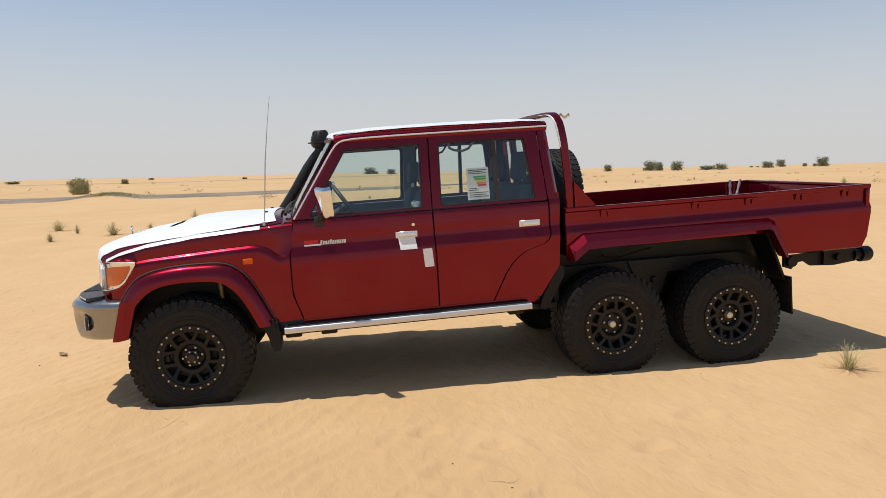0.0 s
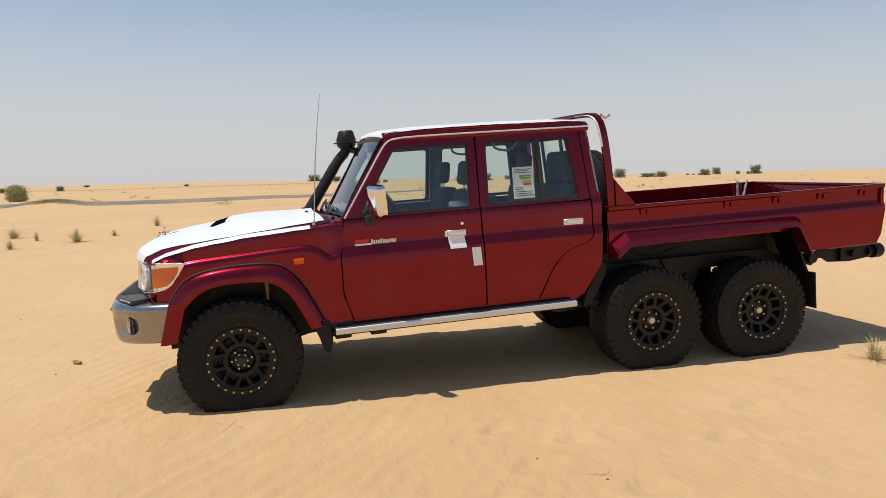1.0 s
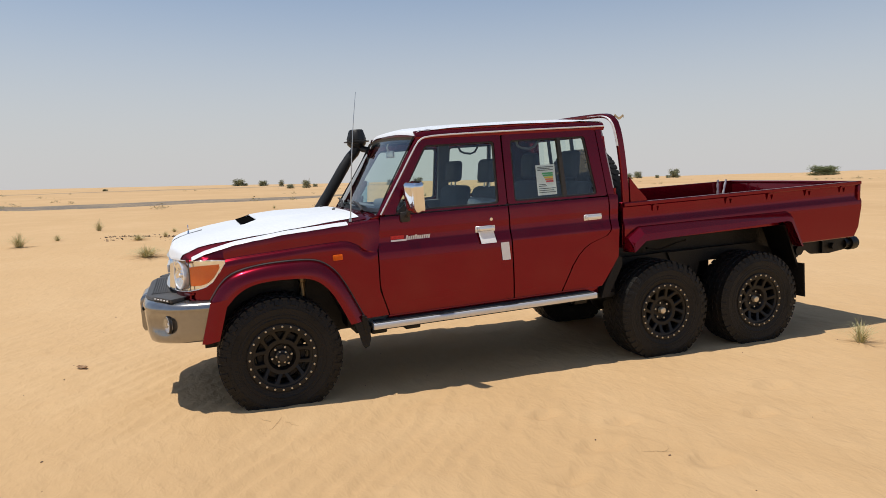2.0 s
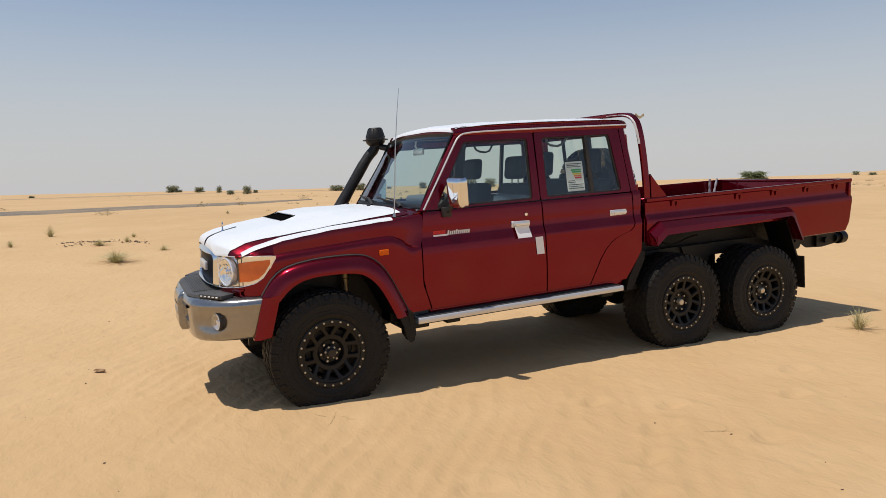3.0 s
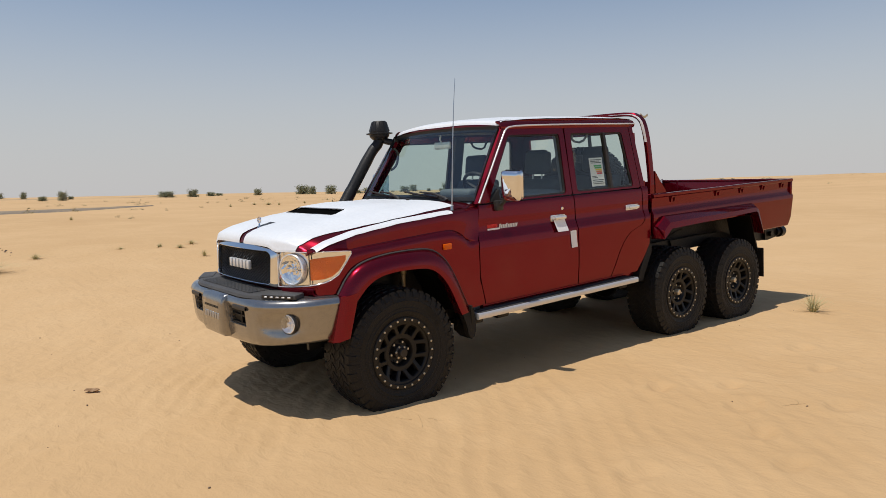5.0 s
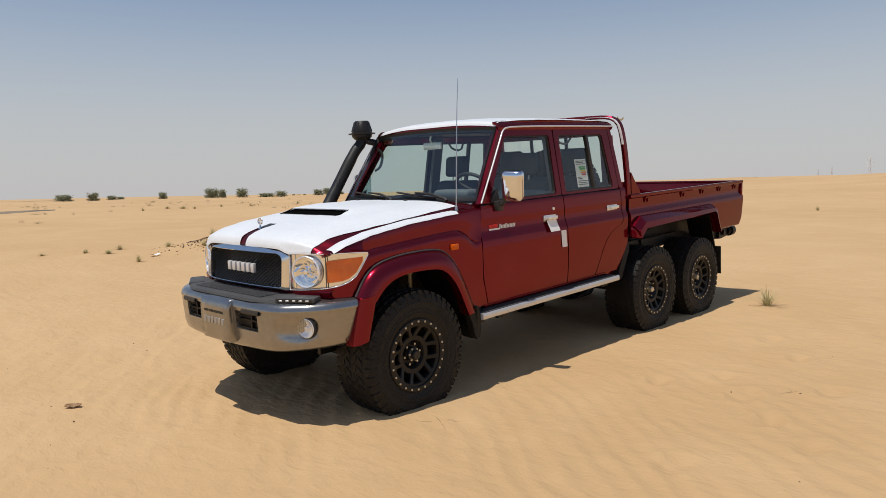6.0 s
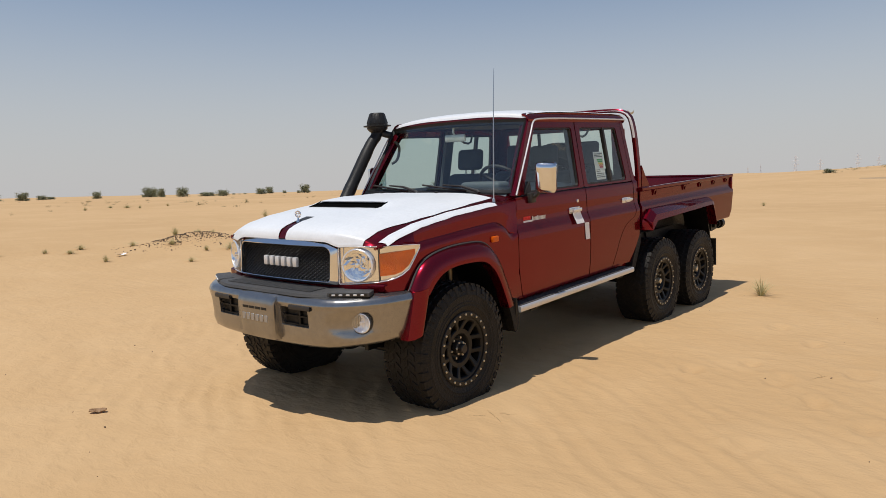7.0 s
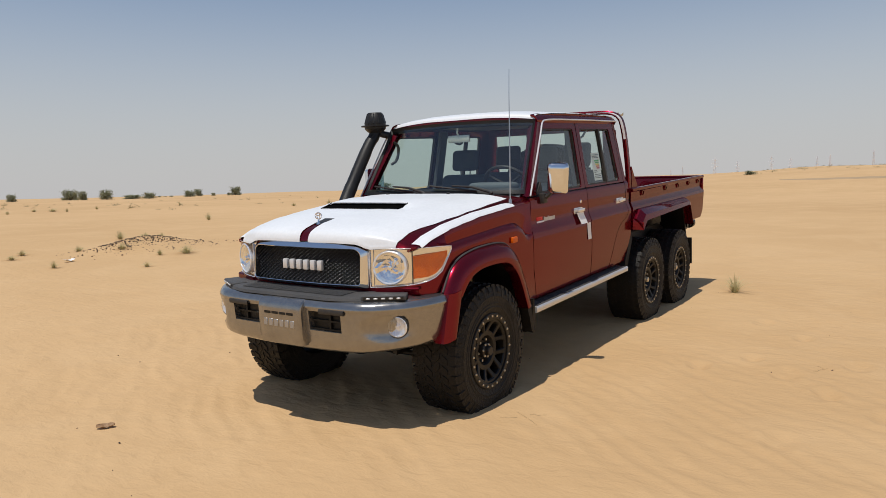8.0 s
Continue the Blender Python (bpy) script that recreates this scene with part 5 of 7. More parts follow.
        guard = prism([(0.500, 0.585), (0.612, 0.590), (0.630, 0.50), (0.632, 0.43), (0.618, 0.382), (0.590, 0.366), (0.566, 0.40), (0.545, 0.48)], lambda x, z: Vector((x, s * 0.862, z)), lambda x, z: Vector((x + 0.01, s * 0.80, z)))
        body_part("splash_guard", guard, RUBBER, truck, "black rubber splash guard below the flare")
        flap = prism([(0.875, 0.61), (0.66, 0.61), (0.66, 0.40), (0.72, 0.365), (0.80, 0.36), (0.86, 0.45)], lambda y, z: Vector((0.575 + (0.61 - z) * 0.12, s * y, z)), lambda y, z: Vector((0.590 + (0.61 - z) * 0.12, s * y, z)))
        body_part("mud_flap", flap, RUBBER, truck, "black rubber mud flap behind the front wheel")
        # filler flap between cab foot and middle wheel
        fl = prism([(2.63, 0.57), (2.76, 0.80), (2.80, 0.79), (2.80, 0.72), (2.67, 0.48), (2.60, 0.47)], lambda x, z: Vector((x, s * 0.80, z)), lambda x, z: Vector((x, s * 0.60, z)))
        body_part("cab_foot_guard", fl, RUBBER, truck, "black rubber guard at the cab's foot")
    for x in (0.0, 3.18, 4.178):
        part("axle", tube([(x, -0.62, HUB_Z), (x, 0.62, HUB_Z)], 0.05, 14), CHASSIS, truck, "black live axle")
        bm = bmesh.new()
        bmesh.ops.create_uvsphere(bm, u_segments=18, v_segments=12, radius=0.15)
        bm.transform(pose(x, 0.16 if x == 0 else 0.0, HUB_Z) @ Matrix.Diagonal((1.15, 0.85, 1.0, 1)))
        part("differential", bm, CHASSIS, truck)
    part("prop_shaft", tube([(0.35, 0.1, 0.50), (3.05, 0.0, 0.42)], 0.035, 10), CHASSIS, truck)
    part("prop_shaft", tube([(3.3, 0.0, 0.42), (4.05, 0.0, 0.42)], 0.035, 10), CHASSIS, truck)
    part("track_rod", tube([(-0.20, -0.60, 0.34), (-0.20, 0.60, 0.34)], 0.018, 10), CHASSIS, truck)
    for s in (-1, 1):
        part("radius_arm", tube([(0.05, s * 0.40, 0.33), (0.55, s * 0.42, 0.46), (0.95, s * 0.43, 0.52)], 0.03, 8), CHASSIS, truck)
    body_part("gearbox", boxm(0.45, 1.45, -0.20, 0.20, 0.42, 0.62, 0.05), CHASSIS, truck)
    body_part("fuel_tank", boxm(1.6, 2.45, -0.36, 0.40, 0.36, 0.56, 0.04), CHASSIS, truck)
    body_part("sump", boxm(-0.45, 0.40, -0.25, 0.25, 0.42, 0.80, 0.05), CHASSIS, truck)
    # spare wheel carrier bottom seen under the cab at the rear, and cross members
    bm = bmesh.new()
    for x in (0.9, 1.55, 2.5, 3.68, 4.9):
        box(bm, x - 0.04, x + 0.04, -0.42, 0.42, 0.50 if x < 2.6 else 0.74, 0.58 if x < 2.6 else 0.82, 0.01, 1)
    body_part("cross_members", bm, CHASSIS, truck)
    # tow beam: crossbeam, side plates and round end buffers
    beam = body_part("rear_tow_beam", boxm(5.40, 5.50, -0.60, 0.60, 0.565, 0.675, 0.015), CHASSIS, truck, "black steel rear tow beam with round end buffers")
    for s in (-1, 1):
        pl = prism([(4.80, 0.665), (5.48, 0.682), (5.48, 0.566), (5.27, 0.545), (5.05, 0.560), (4.985, 0.605), (4.925, 0.600), (4.87, 0.545), (4.80, 0.570)], lambda x, z: Vector((x, s * 0.625, z)), lambda x, z: Vector((x, s * 0.600, z)))
        body_part("tow_plate", pl, CHASSIS, beam)
        for x, r in ((4.86, 0.045), (5.30, 0.030)):
            body_part("plate_boss", tube([(x, s * 0.60, 0.615), (x, s * 0.66, 0.615)], r, 16), CHASSIS, beam)
        body_part("plate_rib", boxm(5.15, 5.165, s * 0.635 - 0.02, s * 0.635 + 0.02, 0.56, 0.675), CHASSIS, beam)
        body_part("end_buffer", tube([(5.46, s * 0.61, 0.617), (5.52, s * 0.61, 0.617), (5.521, s * 0.61, 0.617), (5.60, s * 0.61, 0.617), (5.615, s * 0.61, 0.617)], [0.045, 0.045, 0.066, 0.066, 0.056], 18), CHASSIS, beam)


build_chassis()


# ---- running boards ----
def running_board():
    prof = [(-0.70, 0.534), (-0.852, 0.534), (-0.857, 0.532), (-0.860, 0.527), (-0.861, 0.497), (-0.857, 0.491), (-0.845, 0.490), (-0.70, 0.490)]
    return loft([[Vector((x, y, z)) for y, z in prof] for x in (0.660, 0.664, 1.6, 2.516, 2.520)])


for board, s in zip(both("running_board", running_board, ALU, truck, "aluminium running board with dark treads"), (1, -1)):
    for k in range(5):
        y = -(0.762 + k * 0.0215)
        bm = boxm(0.68, 2.50, y, y + 0.0170, 0.534, 0.539)
        body_part("tread_strip", bm if s == 1 else flip(bm), GREY_PLASTIC, board, "dark rubber tread strip")
    for x in (0.72, 0.98, 2.42):
        bm = boxm(x - 0.06, x + 0.06, -0.78, -0.40, 0.440, 0.488, 0.012)
        body_part("board_bracket", bm if s == 1 else flip(bm), CHASSIS, board)


# ---- cargo bed ----
def build_bed():
    prof = [(0.705, 0.772), (0.715, 0.786), (0.80, 0.800), (1.00, 0.806), (1.045, 0.806), (1.060, 0.800), (1.090, 0.786), (1.105, 0.784), (1.195, 0.786), (1.198, 0.800), (1.206, 0.806), (1.228, 0.806), (1.234, 0.800), (1.234, 0.772)]
    for s in (1, 0):
        fix = (lambda b: b) if s else flip
        rows = []
        for z, w in prof:
            low = z < 1.0
            x1 = along([(0.70, 5.385), (0.78, 5.42), (0.95, 5.450), (1.10, 5.445), (1.16, 5.43), (1.195, 5.425), (1.198, 5.44), (1.234, 5.44)], z)
            x0 = 2.822
            row = []
            for k in range(15):
                x = x0 + (x1 - x0) * k / 14
                # the arch cut-out of the lower panel
                zz = z
                cut = along([(2.82, 0.86), (2.86, 0.885), (2.98, 0.96), (4.46, 0.975), (4.52, 0.95), (4.66, 0.705), (5.5, 0.70)], x)
                zz = max(z, cut)
                row.append(Vector((x, -(along([(q, v) for q, v in prof[:-1]], zz) if z < 1.19 else w), zz)))
            rows.append(row)
        side = body_part("bed_side", fix(sheet(rows, 0.022)), PAINT, truck, "dark red steel bed side with a pressed crease", 35)
        body_part("bed_inner_side", fix(boxm(2.83, 5.40, -0.775, -0.755, 0.93, 1.225)), PAINT, side)
        # tie-down hooks under the rail
        for x in (3.14, 3.90, 4.36, 4.80, 5.22):
            bm = bmesh.new()
            for dx in (-0.028, 0.028):
                loft([[(x + dx - 0.008, -0.786, 1.200), (x + dx + 0.008, -0.786, 1.200), (x + dx + 0.008, -0.804, 1.196), (x + dx - 0.008, -0.804, 1.196)], [(x + dx - 0.006, -0.786, 1.145), (x + dx + 0.002, -0.786, 1.145), (x + dx + 0.002, -0.792, 1.146), (x + dx - 0.006, -0.792, 1.146)]], True, True, bm)
            box(bm, x - 0.03, x + 0.03, -0.802, -0.785, 1.186, 1.199)
            body_part("tie_hook", fix(bm), PAINT, side)
        # wide flare over both rear wheels: faceted plate
        top = [(2.832, 0.945), (2.945, 1.028), (4.520, 1.022), (4.560, 1.000), (4.690, 0.706)]
        low = [(2.858, 0.830), (2.968, 0.915), (4.470, 0.945), (4.505, 0.930), (4.630, 0.700)]
        rings = []
        for (x0, z0), (x1, z1) in zip(top, low):
            rings.append([Vector((x0, -0.796, z0 + 0.004)), Vector((x0 + (x1 - x0) * 0.10, -0.835, z0 - 0.004)), Vector((x0 + (x1 - x0) * 0.55, -0.885, z0 + (z1 - z0) * 0.5)), Vector((x1, -0.895, z1)), Vector((x1, -0.885, z1)), Vector((x1, -0.78, z1 + 0.006))])
        body_part("bed_flare", fix(loft(rings, True, True)), PAINT, side, "angular dark red flare over the rear wheels", 25)
        # front closing wedge of the flare
        bm = loft([[Vector((2.832, -0.796, 0.945)), Vector((2.858, -0.895, 0.905)), Vector((2.858, -0.895, 0.832)), Vector((2.848, -0.79, 0.83))], [Vector((2.822, -0.79, 0.94)), Vector((2.826, -0.80, 0.90)), Vector((2.826, -0.80, 0.84)), Vector((2.826, -0.78, 0.83))]])
        body_part("flare_end", fix(bm), PAINT, side)
        # red reflector-like end cap
        # gusset and leg of the sports bar
        leg = [(2.872, -0.745, 1.225), (2.868, -0.742, 1.40), (2.845, -0.722, 1.70), (2.822, -0.700, 1.87), (2.806, -0.672, 1.925), (2.796, -0.62, 1.957), (2.79, -0.50, 1.968), (2.79, 0.0, 1.972)]
        rings = []
        pts = resample(smooth_path(leg, 1), 30)
        for i, p in enumerate(pts):
            d = (pts[min(i + 1, 29)] - pts[max(i - 1, 0)]).normalized()
            ax = Vector((1, 0, 0))
            nrm = d.cross(ax).normalized()
            ax = nrm.cross(d).normalized()
            w, h = 0.030, 0.018
            rings.append([p + ax * w * a + nrm * h * b for a, b in ((-1, -0.6), (-0.8, -1), (0.8, -1), (1, -0.6), (1, 0.6), (0.8, 1), (-0.8, 1), (-1, 0.6))])
        bar = body_part("sports_bar", fix(loft(rings)), PAINT, truck, "dark red sports bar behind the cab")
        g = prism([(2.90, 1.44), (2.91, 1.235), (3.075, 1.235), (3.06, 1.262), (2.985, 1.34)], lambda x, z: Vector((x, -0.765, z)), lambda x, z: Vector((x, -0.745, z)))
        body_part("bar_gusset", fix(g), PAINT, bar)
        # white film still on the bar's front edge
        strip = [[p + Vector((-0.030, -0.019, 0)), p + Vector((-0.034 - 0.006 * (k / 14), -0.014, 0.0)), p + Vector((-0.037 - 0.011 * (k / 14) + 0.002 * math.sin(k * 1.7), 0.0, 0))] for k, p in enumerate(pts[10:22])]
        body_part("bar_film", fix(sheet(strip, 0.003)), FILM, bar, "strip of white protective film")
    bed = body_part("bed_floor", boxm(2.84, 5.38, -0.77, 0.77, 0.90, 0.935), PAINT, truck, "dark red bed floor")
    head = boxm(2.822, 2.85, -0.775, 0.775, 0.86, 1.235, 0.004, 1)
    body_part("bed_headboard", head, PAINT, truck)
    gate = bmesh.new()
    box(gate, 5.385, 5.425, -0.768, 0.768, 0.74, 1.222, 0.008, 2)
    box(gate, 5.38, 5.442, -0.772, 0.772, 1.205, 1.234, 0.008, 2)
    body_part("tailgate", gate, PAINT, truck, "dark red tailgate")
    for s in (-1, 1):
        body_part("tail_lamp", boxm(5.425, 5.45, s * 0.70 - 0.05, s * 0.70 + 0.05, 0.80, 1.0, 0.006), AMBER, truck, "tail lamp")
        body_part("corner_post", boxm(5.40, 5.436, s * 0.788 - 0.016, s * 0.788 + 0.016, 1.05, 1.20, 0.006), PAINT, truck)
    # wrapped gate stays inside the far wall
    for x, lean in ((5.17, -0.02), (5.225, 0.04)):
        pts = [(x + lean * f, 0.735 - 0.02 * f, 1.02 + 0.235 * f) for f in np.linspace(0, 1, 10)]
        rs = [0.009 + 0.006 * abs(math.sin(k * 2.1 + x)) for k in range(10)]
        body_part("gate_stay", tube(pts, rs, 7), SILVER_WHITE, truck, "gate stay in crumpled clear wrap")
    # scrap of torn tape fluttering from the bar's top corner
    rows = [[Vector((2.83 + 0.075 * f, -0.66 - 0.02 * f + 0.012 * math.sin(f * 6), 1.935 - 0.01 * f + 0.012 * math.sin(f * 9) + w)) for f in np.linspace(0, 1, 9)] for w in (0.0, 0.022)]
    body_part("tape_scrap", sheet(rows, 0.001), BEIGE, truck, "torn beige tape on the bar's corner")


build_bed()
SPARE = pose(3.02, 0.13, 1.335, 0, 0, 90)
add_wheel(SPARE, "spare_wheel", False, truck, "upright spare wheel behind the cab")
body_part("spare_carrier", boxm(3.10, 3.16, 0.04, 0.22, 0.93, 1.42, 0.01), CHASSIS, truck, "black spare wheel carrier")


# ---- snorkel, aerial, mirrors, wipers ----
def build_fittings():
    path = [(0.52, 0.752, 1.14), (0.56, 0.776, 1.24), (0.635, 0.786, 1.34), (0.745, 0.778, 1.51), (0.843, 0.766, 1.665), (0.913, 0.764, 1.765), (0.970, 0.754, 1.815), (0.980, 0.754, 1.88)]
    pts = resample(smooth_path(path, 2), 22)
    snorkel = body_part("snorkel", tube(pts, [0.054] * 8 + [0.051] * 8 + [0.048] * 6, 14), SNORKEL_BLACK, truck, "black plastic snorkel up the far windscreen pillar")
    bm = bmesh.new()
    n = 22
    prof = [(0.052, 1.845), (0.070, 1.858), (0.088, 1.878), (0.089, 1.894), (0.118, 1.898), (0.118, 1.908), (0.089, 1.912), (0.090, 1.930), (0.080, 1.965), (0.064, 2.008), (0.056, 2.016), (0.0, 2.018)]
    rings = [[Vector((0.980 + math.cos(k * math.tau / n) * max(r, 0.001), 0.754 + math.sin(k * math.tau / n) * max(r, 0.001), z)) for k in range(n)] for r, z in prof]
    loft(rings, True, False, bm)
    head = body_part("snorkel_head", bm, SNORKEL_BLACK, snorkel, "black mushroom-shaped air intake")
    for k in range(12):
        a = k * math.tau / 12
        body_part("intake_rib", tube([(0.980 + math.cos(a) * 0.089, 0.754 + math.sin(a) * 0.089, 1.925), (0.980 + math.cos(a) * 0.064, 0.754 + math.sin(a) * 0.064, 2.006)], 0.005, 5), SNORKEL_BLACK, snorkel)
    body_part("snorkel_bracket", tube([(0.980, 0.754, 1.865), (1.03, 0.72, 1.832), (1.085, 0.68, 1.815)], 0.030, 10), SNORKEL_BLACK, snorkel)
    body_part("snorkel_duct", boxm(0.30, 0.66, 0.770, 0.83, 1.08, 1.22, 0.025), SNORKEL_BLACK, snorkel)

    aerial = body_part("aerial", tube([(0.555, -0.724, 1.278), (0.558, -0.722, 1.305), (0.559, -0.721, 1.31), (0.592, -0.706, 1.75), (0.624, -0.69, 2.02), (0.650, -0.68, 2.205)], [0.012, 0.010, 0.0045, 0.004, 0.0026, 0.0018], 8), STEEL, truck, "thin telescopic aerial")
    for s in (1, 0):
        fix = (lambda b: b) if s else flip
        # door mirror: chrome shell on a black arm
        arm = tube(smooth_path([(0.945, -0.765, 1.295), (0.955, -0.80, 1.290), (0.965, -0.825, 1.315), (0.975, -0.835, 1.38)], 1), 0.017, 8)
        box(arm, 0.915, 0.985, -0.80, -0.755, 1.245, 1.320, 0.010, 2)
        mirror = body_part("door_mirror", fix(arm), BLACK_PLASTIC, truck, "chrome-backed door mirror on a black arm")
        rings = []
        for f, dx, g in ((0.0, 0.035, 0.80), (0.15, 0.010, 0.93), (0.5, -0.022, 0.98), (0.8, -0.036, 0.86), (1.0, -0.042, 0.55)):
            ring = []
            for y, z in dense([(-0.790, 1.322), (-0.950, 1.312), (-0.960, 1.528), (-0.795, 1.538)], 3, 0.030):
                cy, cz = -0.873, 1.425
                ring.append(Vector((0.995 + dx, cy + (y - cy) * g, cz + (z - cz) * (1 - (1 - g) * 0.7))))
            rings.append(ring)
        rings[0] = [Vector((1.030, -0.873 + (p.y + 0.873) / 0.80 * 0.97, 1.425 + (p.z - 1.425) / 0.86 * 0.985)) for p in rings[0]]
        shell = loft(rings)
        shell.transform(pose(0.995, -0.873, 1.425) @ pose(0, 0, 0, 0, -6, 22) @ Matrix.Diagonal((1, 0.92, 1.04, 1)) @ pose(-0.995, 0.873, -1.425))
        if not s:
            shell.transform(pose(0.975, -0.835, 0) @ pose(0, 0, 0, 0, 0, 96) @ pose(-0.975, 0.835, 0))
        body_part("mirror_shell", fix(shell), CHROME, mirror, "chrome mirror shell", 50)
        tri = prism([(0.885, 1.31), (0.985, 1.31), (0.985, 1.40)], lambda x, z: side_point(x, z, 0.004), lambda x, z: side_point(x, z, -0.02))
        body_part("mirror_base", fix(tri), BLACK_PLASTIC, mirror)
        # grab handle inside the windscreen pillar
    for ya, yb in ((0.58, 0.60),):
        body_part("grab_handle", tube(smooth_path([(1.02, 0.60, 1.76), (1.05, 0.565, 1.72), (1.02, 0.565, 1.60), (0.98, 0.60, 1.57)], 2), 0.012, 8), BLACK_PLASTIC, truck)
    # wipers
    def wiper(y0, y1):
        f = lambda y: 0.772 - 0.055 * (1 - (y / 0.69) ** 2)
        bm = tube([(f(y0) - 0.05, y0, 1.335), (f(y0) - 0.045, y0 + 0.02, 1.350), (f((y0 + y1) / 2) - 0.02, (y0 + y1) / 2, 1.385), (f(y1) - 0.008, y1, 1.395)], [0.014, 0.012, 0.009, 0.006], 8)
        a, b = y1 - 0.20, y1 + 0.20
        tube([(f(y) - 0.004 + 0.0, y, 1.352 + (y - a) / 0.40 * 0.045) for y in np.linspace(a, b, 9)], 0.008, 6, bm)
        return bm
    body_part("wiper", wiper(-0.50, -0.16), BLACK_PLASTIC, truck, "black windscreen wiper")
    body_part("wiper", wiper(0.06, 0.40), BLACK_PLASTIC, truck, "black windscreen wiper")
    for y in (-0.24, 0.30):
        body_part("washer_jet", boxm(0.52, 0.545, y - 0.01, y + 0.01, 1.345, 1.358, 0.004), BLACK_PLASTIC, truck)
    # interior mirror
    bm = boxm(1.075, 1.095, -0.10, 0.10, 1.725, 1.785, 0.009, 2)
    tube([(1.085, 0, 1.77), (1.06, 0, 1.80), (1.07, 0, 1.86)], 0.008, 6, bm)
    body_part("interior_mirror", bm, SILVER_WHITE, truck, "interior mirror")

    # ---- papers and badges on the near side ----
    def patch(x0, x1, z0, z1, out=0.003, tilt=0.0, curl=0.0):
        rows = []
        for f in np.linspace(0, 1, 6):
            z = z1 + (z0 - z1) * f
            rows.append([side_point(x0 + (x1 - x0) * g + tilt * f, z, out + curl * f * f) for g in np.linspace(0, 1, 4)])
        return sheet(rows, 0.0008)
    body_part("paper_tag", patch(1.522, 1.648, 1.028, 1.120, 0.020, 0.012, 0.004), WHITE_PAPER, truck, "white paper hanging from the door handle")
    body_part("paper_tag", patch(1.702, 1.772, 0.882, 1.020, 0.004, 0.012, 0.002), WHITE_PAPER, truck, "white paper slip across the door gap")
    body_part("badge_bar", patch(0.835, 0.955, 1.108, 1.120, 0.003), WHITE_PAPER, truck, "small pale badge bar")
    for k in range(11):
        x = 0.955 + k * 0.0172
        body_part("badge_block", patch(x, x + 0.013, 1.112, 1.139 if k not in (0, 4) else 1.146, 0.003, -0.006), ALU, truck, "plain silver badge block")
    body_part("badge_ground", patch(0.835, 0.935, 1.124, 1.150, 0.0012), RED_INK, truck, "red badge ground")
    cu = bpy.data.curves.new("badge_text", "FONT")
    cu.body = "6X6"
    cu.size = 0.036
    cu.extrude = 0.001
    tmp = bpy.data.objects.new("badge_text", cu)
    me = bpy.data.meshes.new_from_object(tmp)
    bpy.data.objects.remove(tmp)
    me.materials.append(principled("bright_red_letters", (0.75, 0.03, 0.03), 0.4))
    me.transform(RAKE @ pose(0.842, -half_width(1.13) - 0.004, 1.125, 90, 0, 0) @ Matrix.Diagonal((1.35, 1, 1, 1)))
    ob = new("badge_lettering", me)
    ob.parent = truck
    tagged(ob, "red letters of the badge")

    # energy label behind the rear pane
    base = -0.021
    st = body_part("window_sticker", patch(2.075, 2.245, 1.350, 1.590, base), WHITE_PAPER, truck, "white energy label with coloured bars inside the rear pane")
    def on_label(nm, mat, x0, x1, z0, z1):
        body_part(nm, patch(x0, x1, z0, z1, base + 0.0025), mat, st)
    for k, mat in enumerate((GREEN_INK, GREEN_INK, YELLOW_INK, ORANGE_INK, RED_INK)):
        on_label("colour_bar", mat, 2.125 + 0.008 * k, 2.222, 1.515 - k * 0.016, 1.528 - k * 0.016)
    for z, x1 in ((1.570, 2.232), (1.558, 2.20), (1.545, 2.225), (1.432, 2.15), (1.420, 2.16), (1.400, 2.235), (1.385, 2.22), (1.370, 2.235)):
        on_label("print_line", BLACK_INK, 2.088, x1, z, z + 0.005)


build_fittings()


# ---- interior ----
def rounded_block(x0, x1, y0, y1, z0, z1, b, lean=0.0):
    bm = boxm(x0, x1, y0, y1, z0, z1, b, 3)
    for v in bm.verts:
        v.co.x += lean * (v.co.z - z0)
    return bm


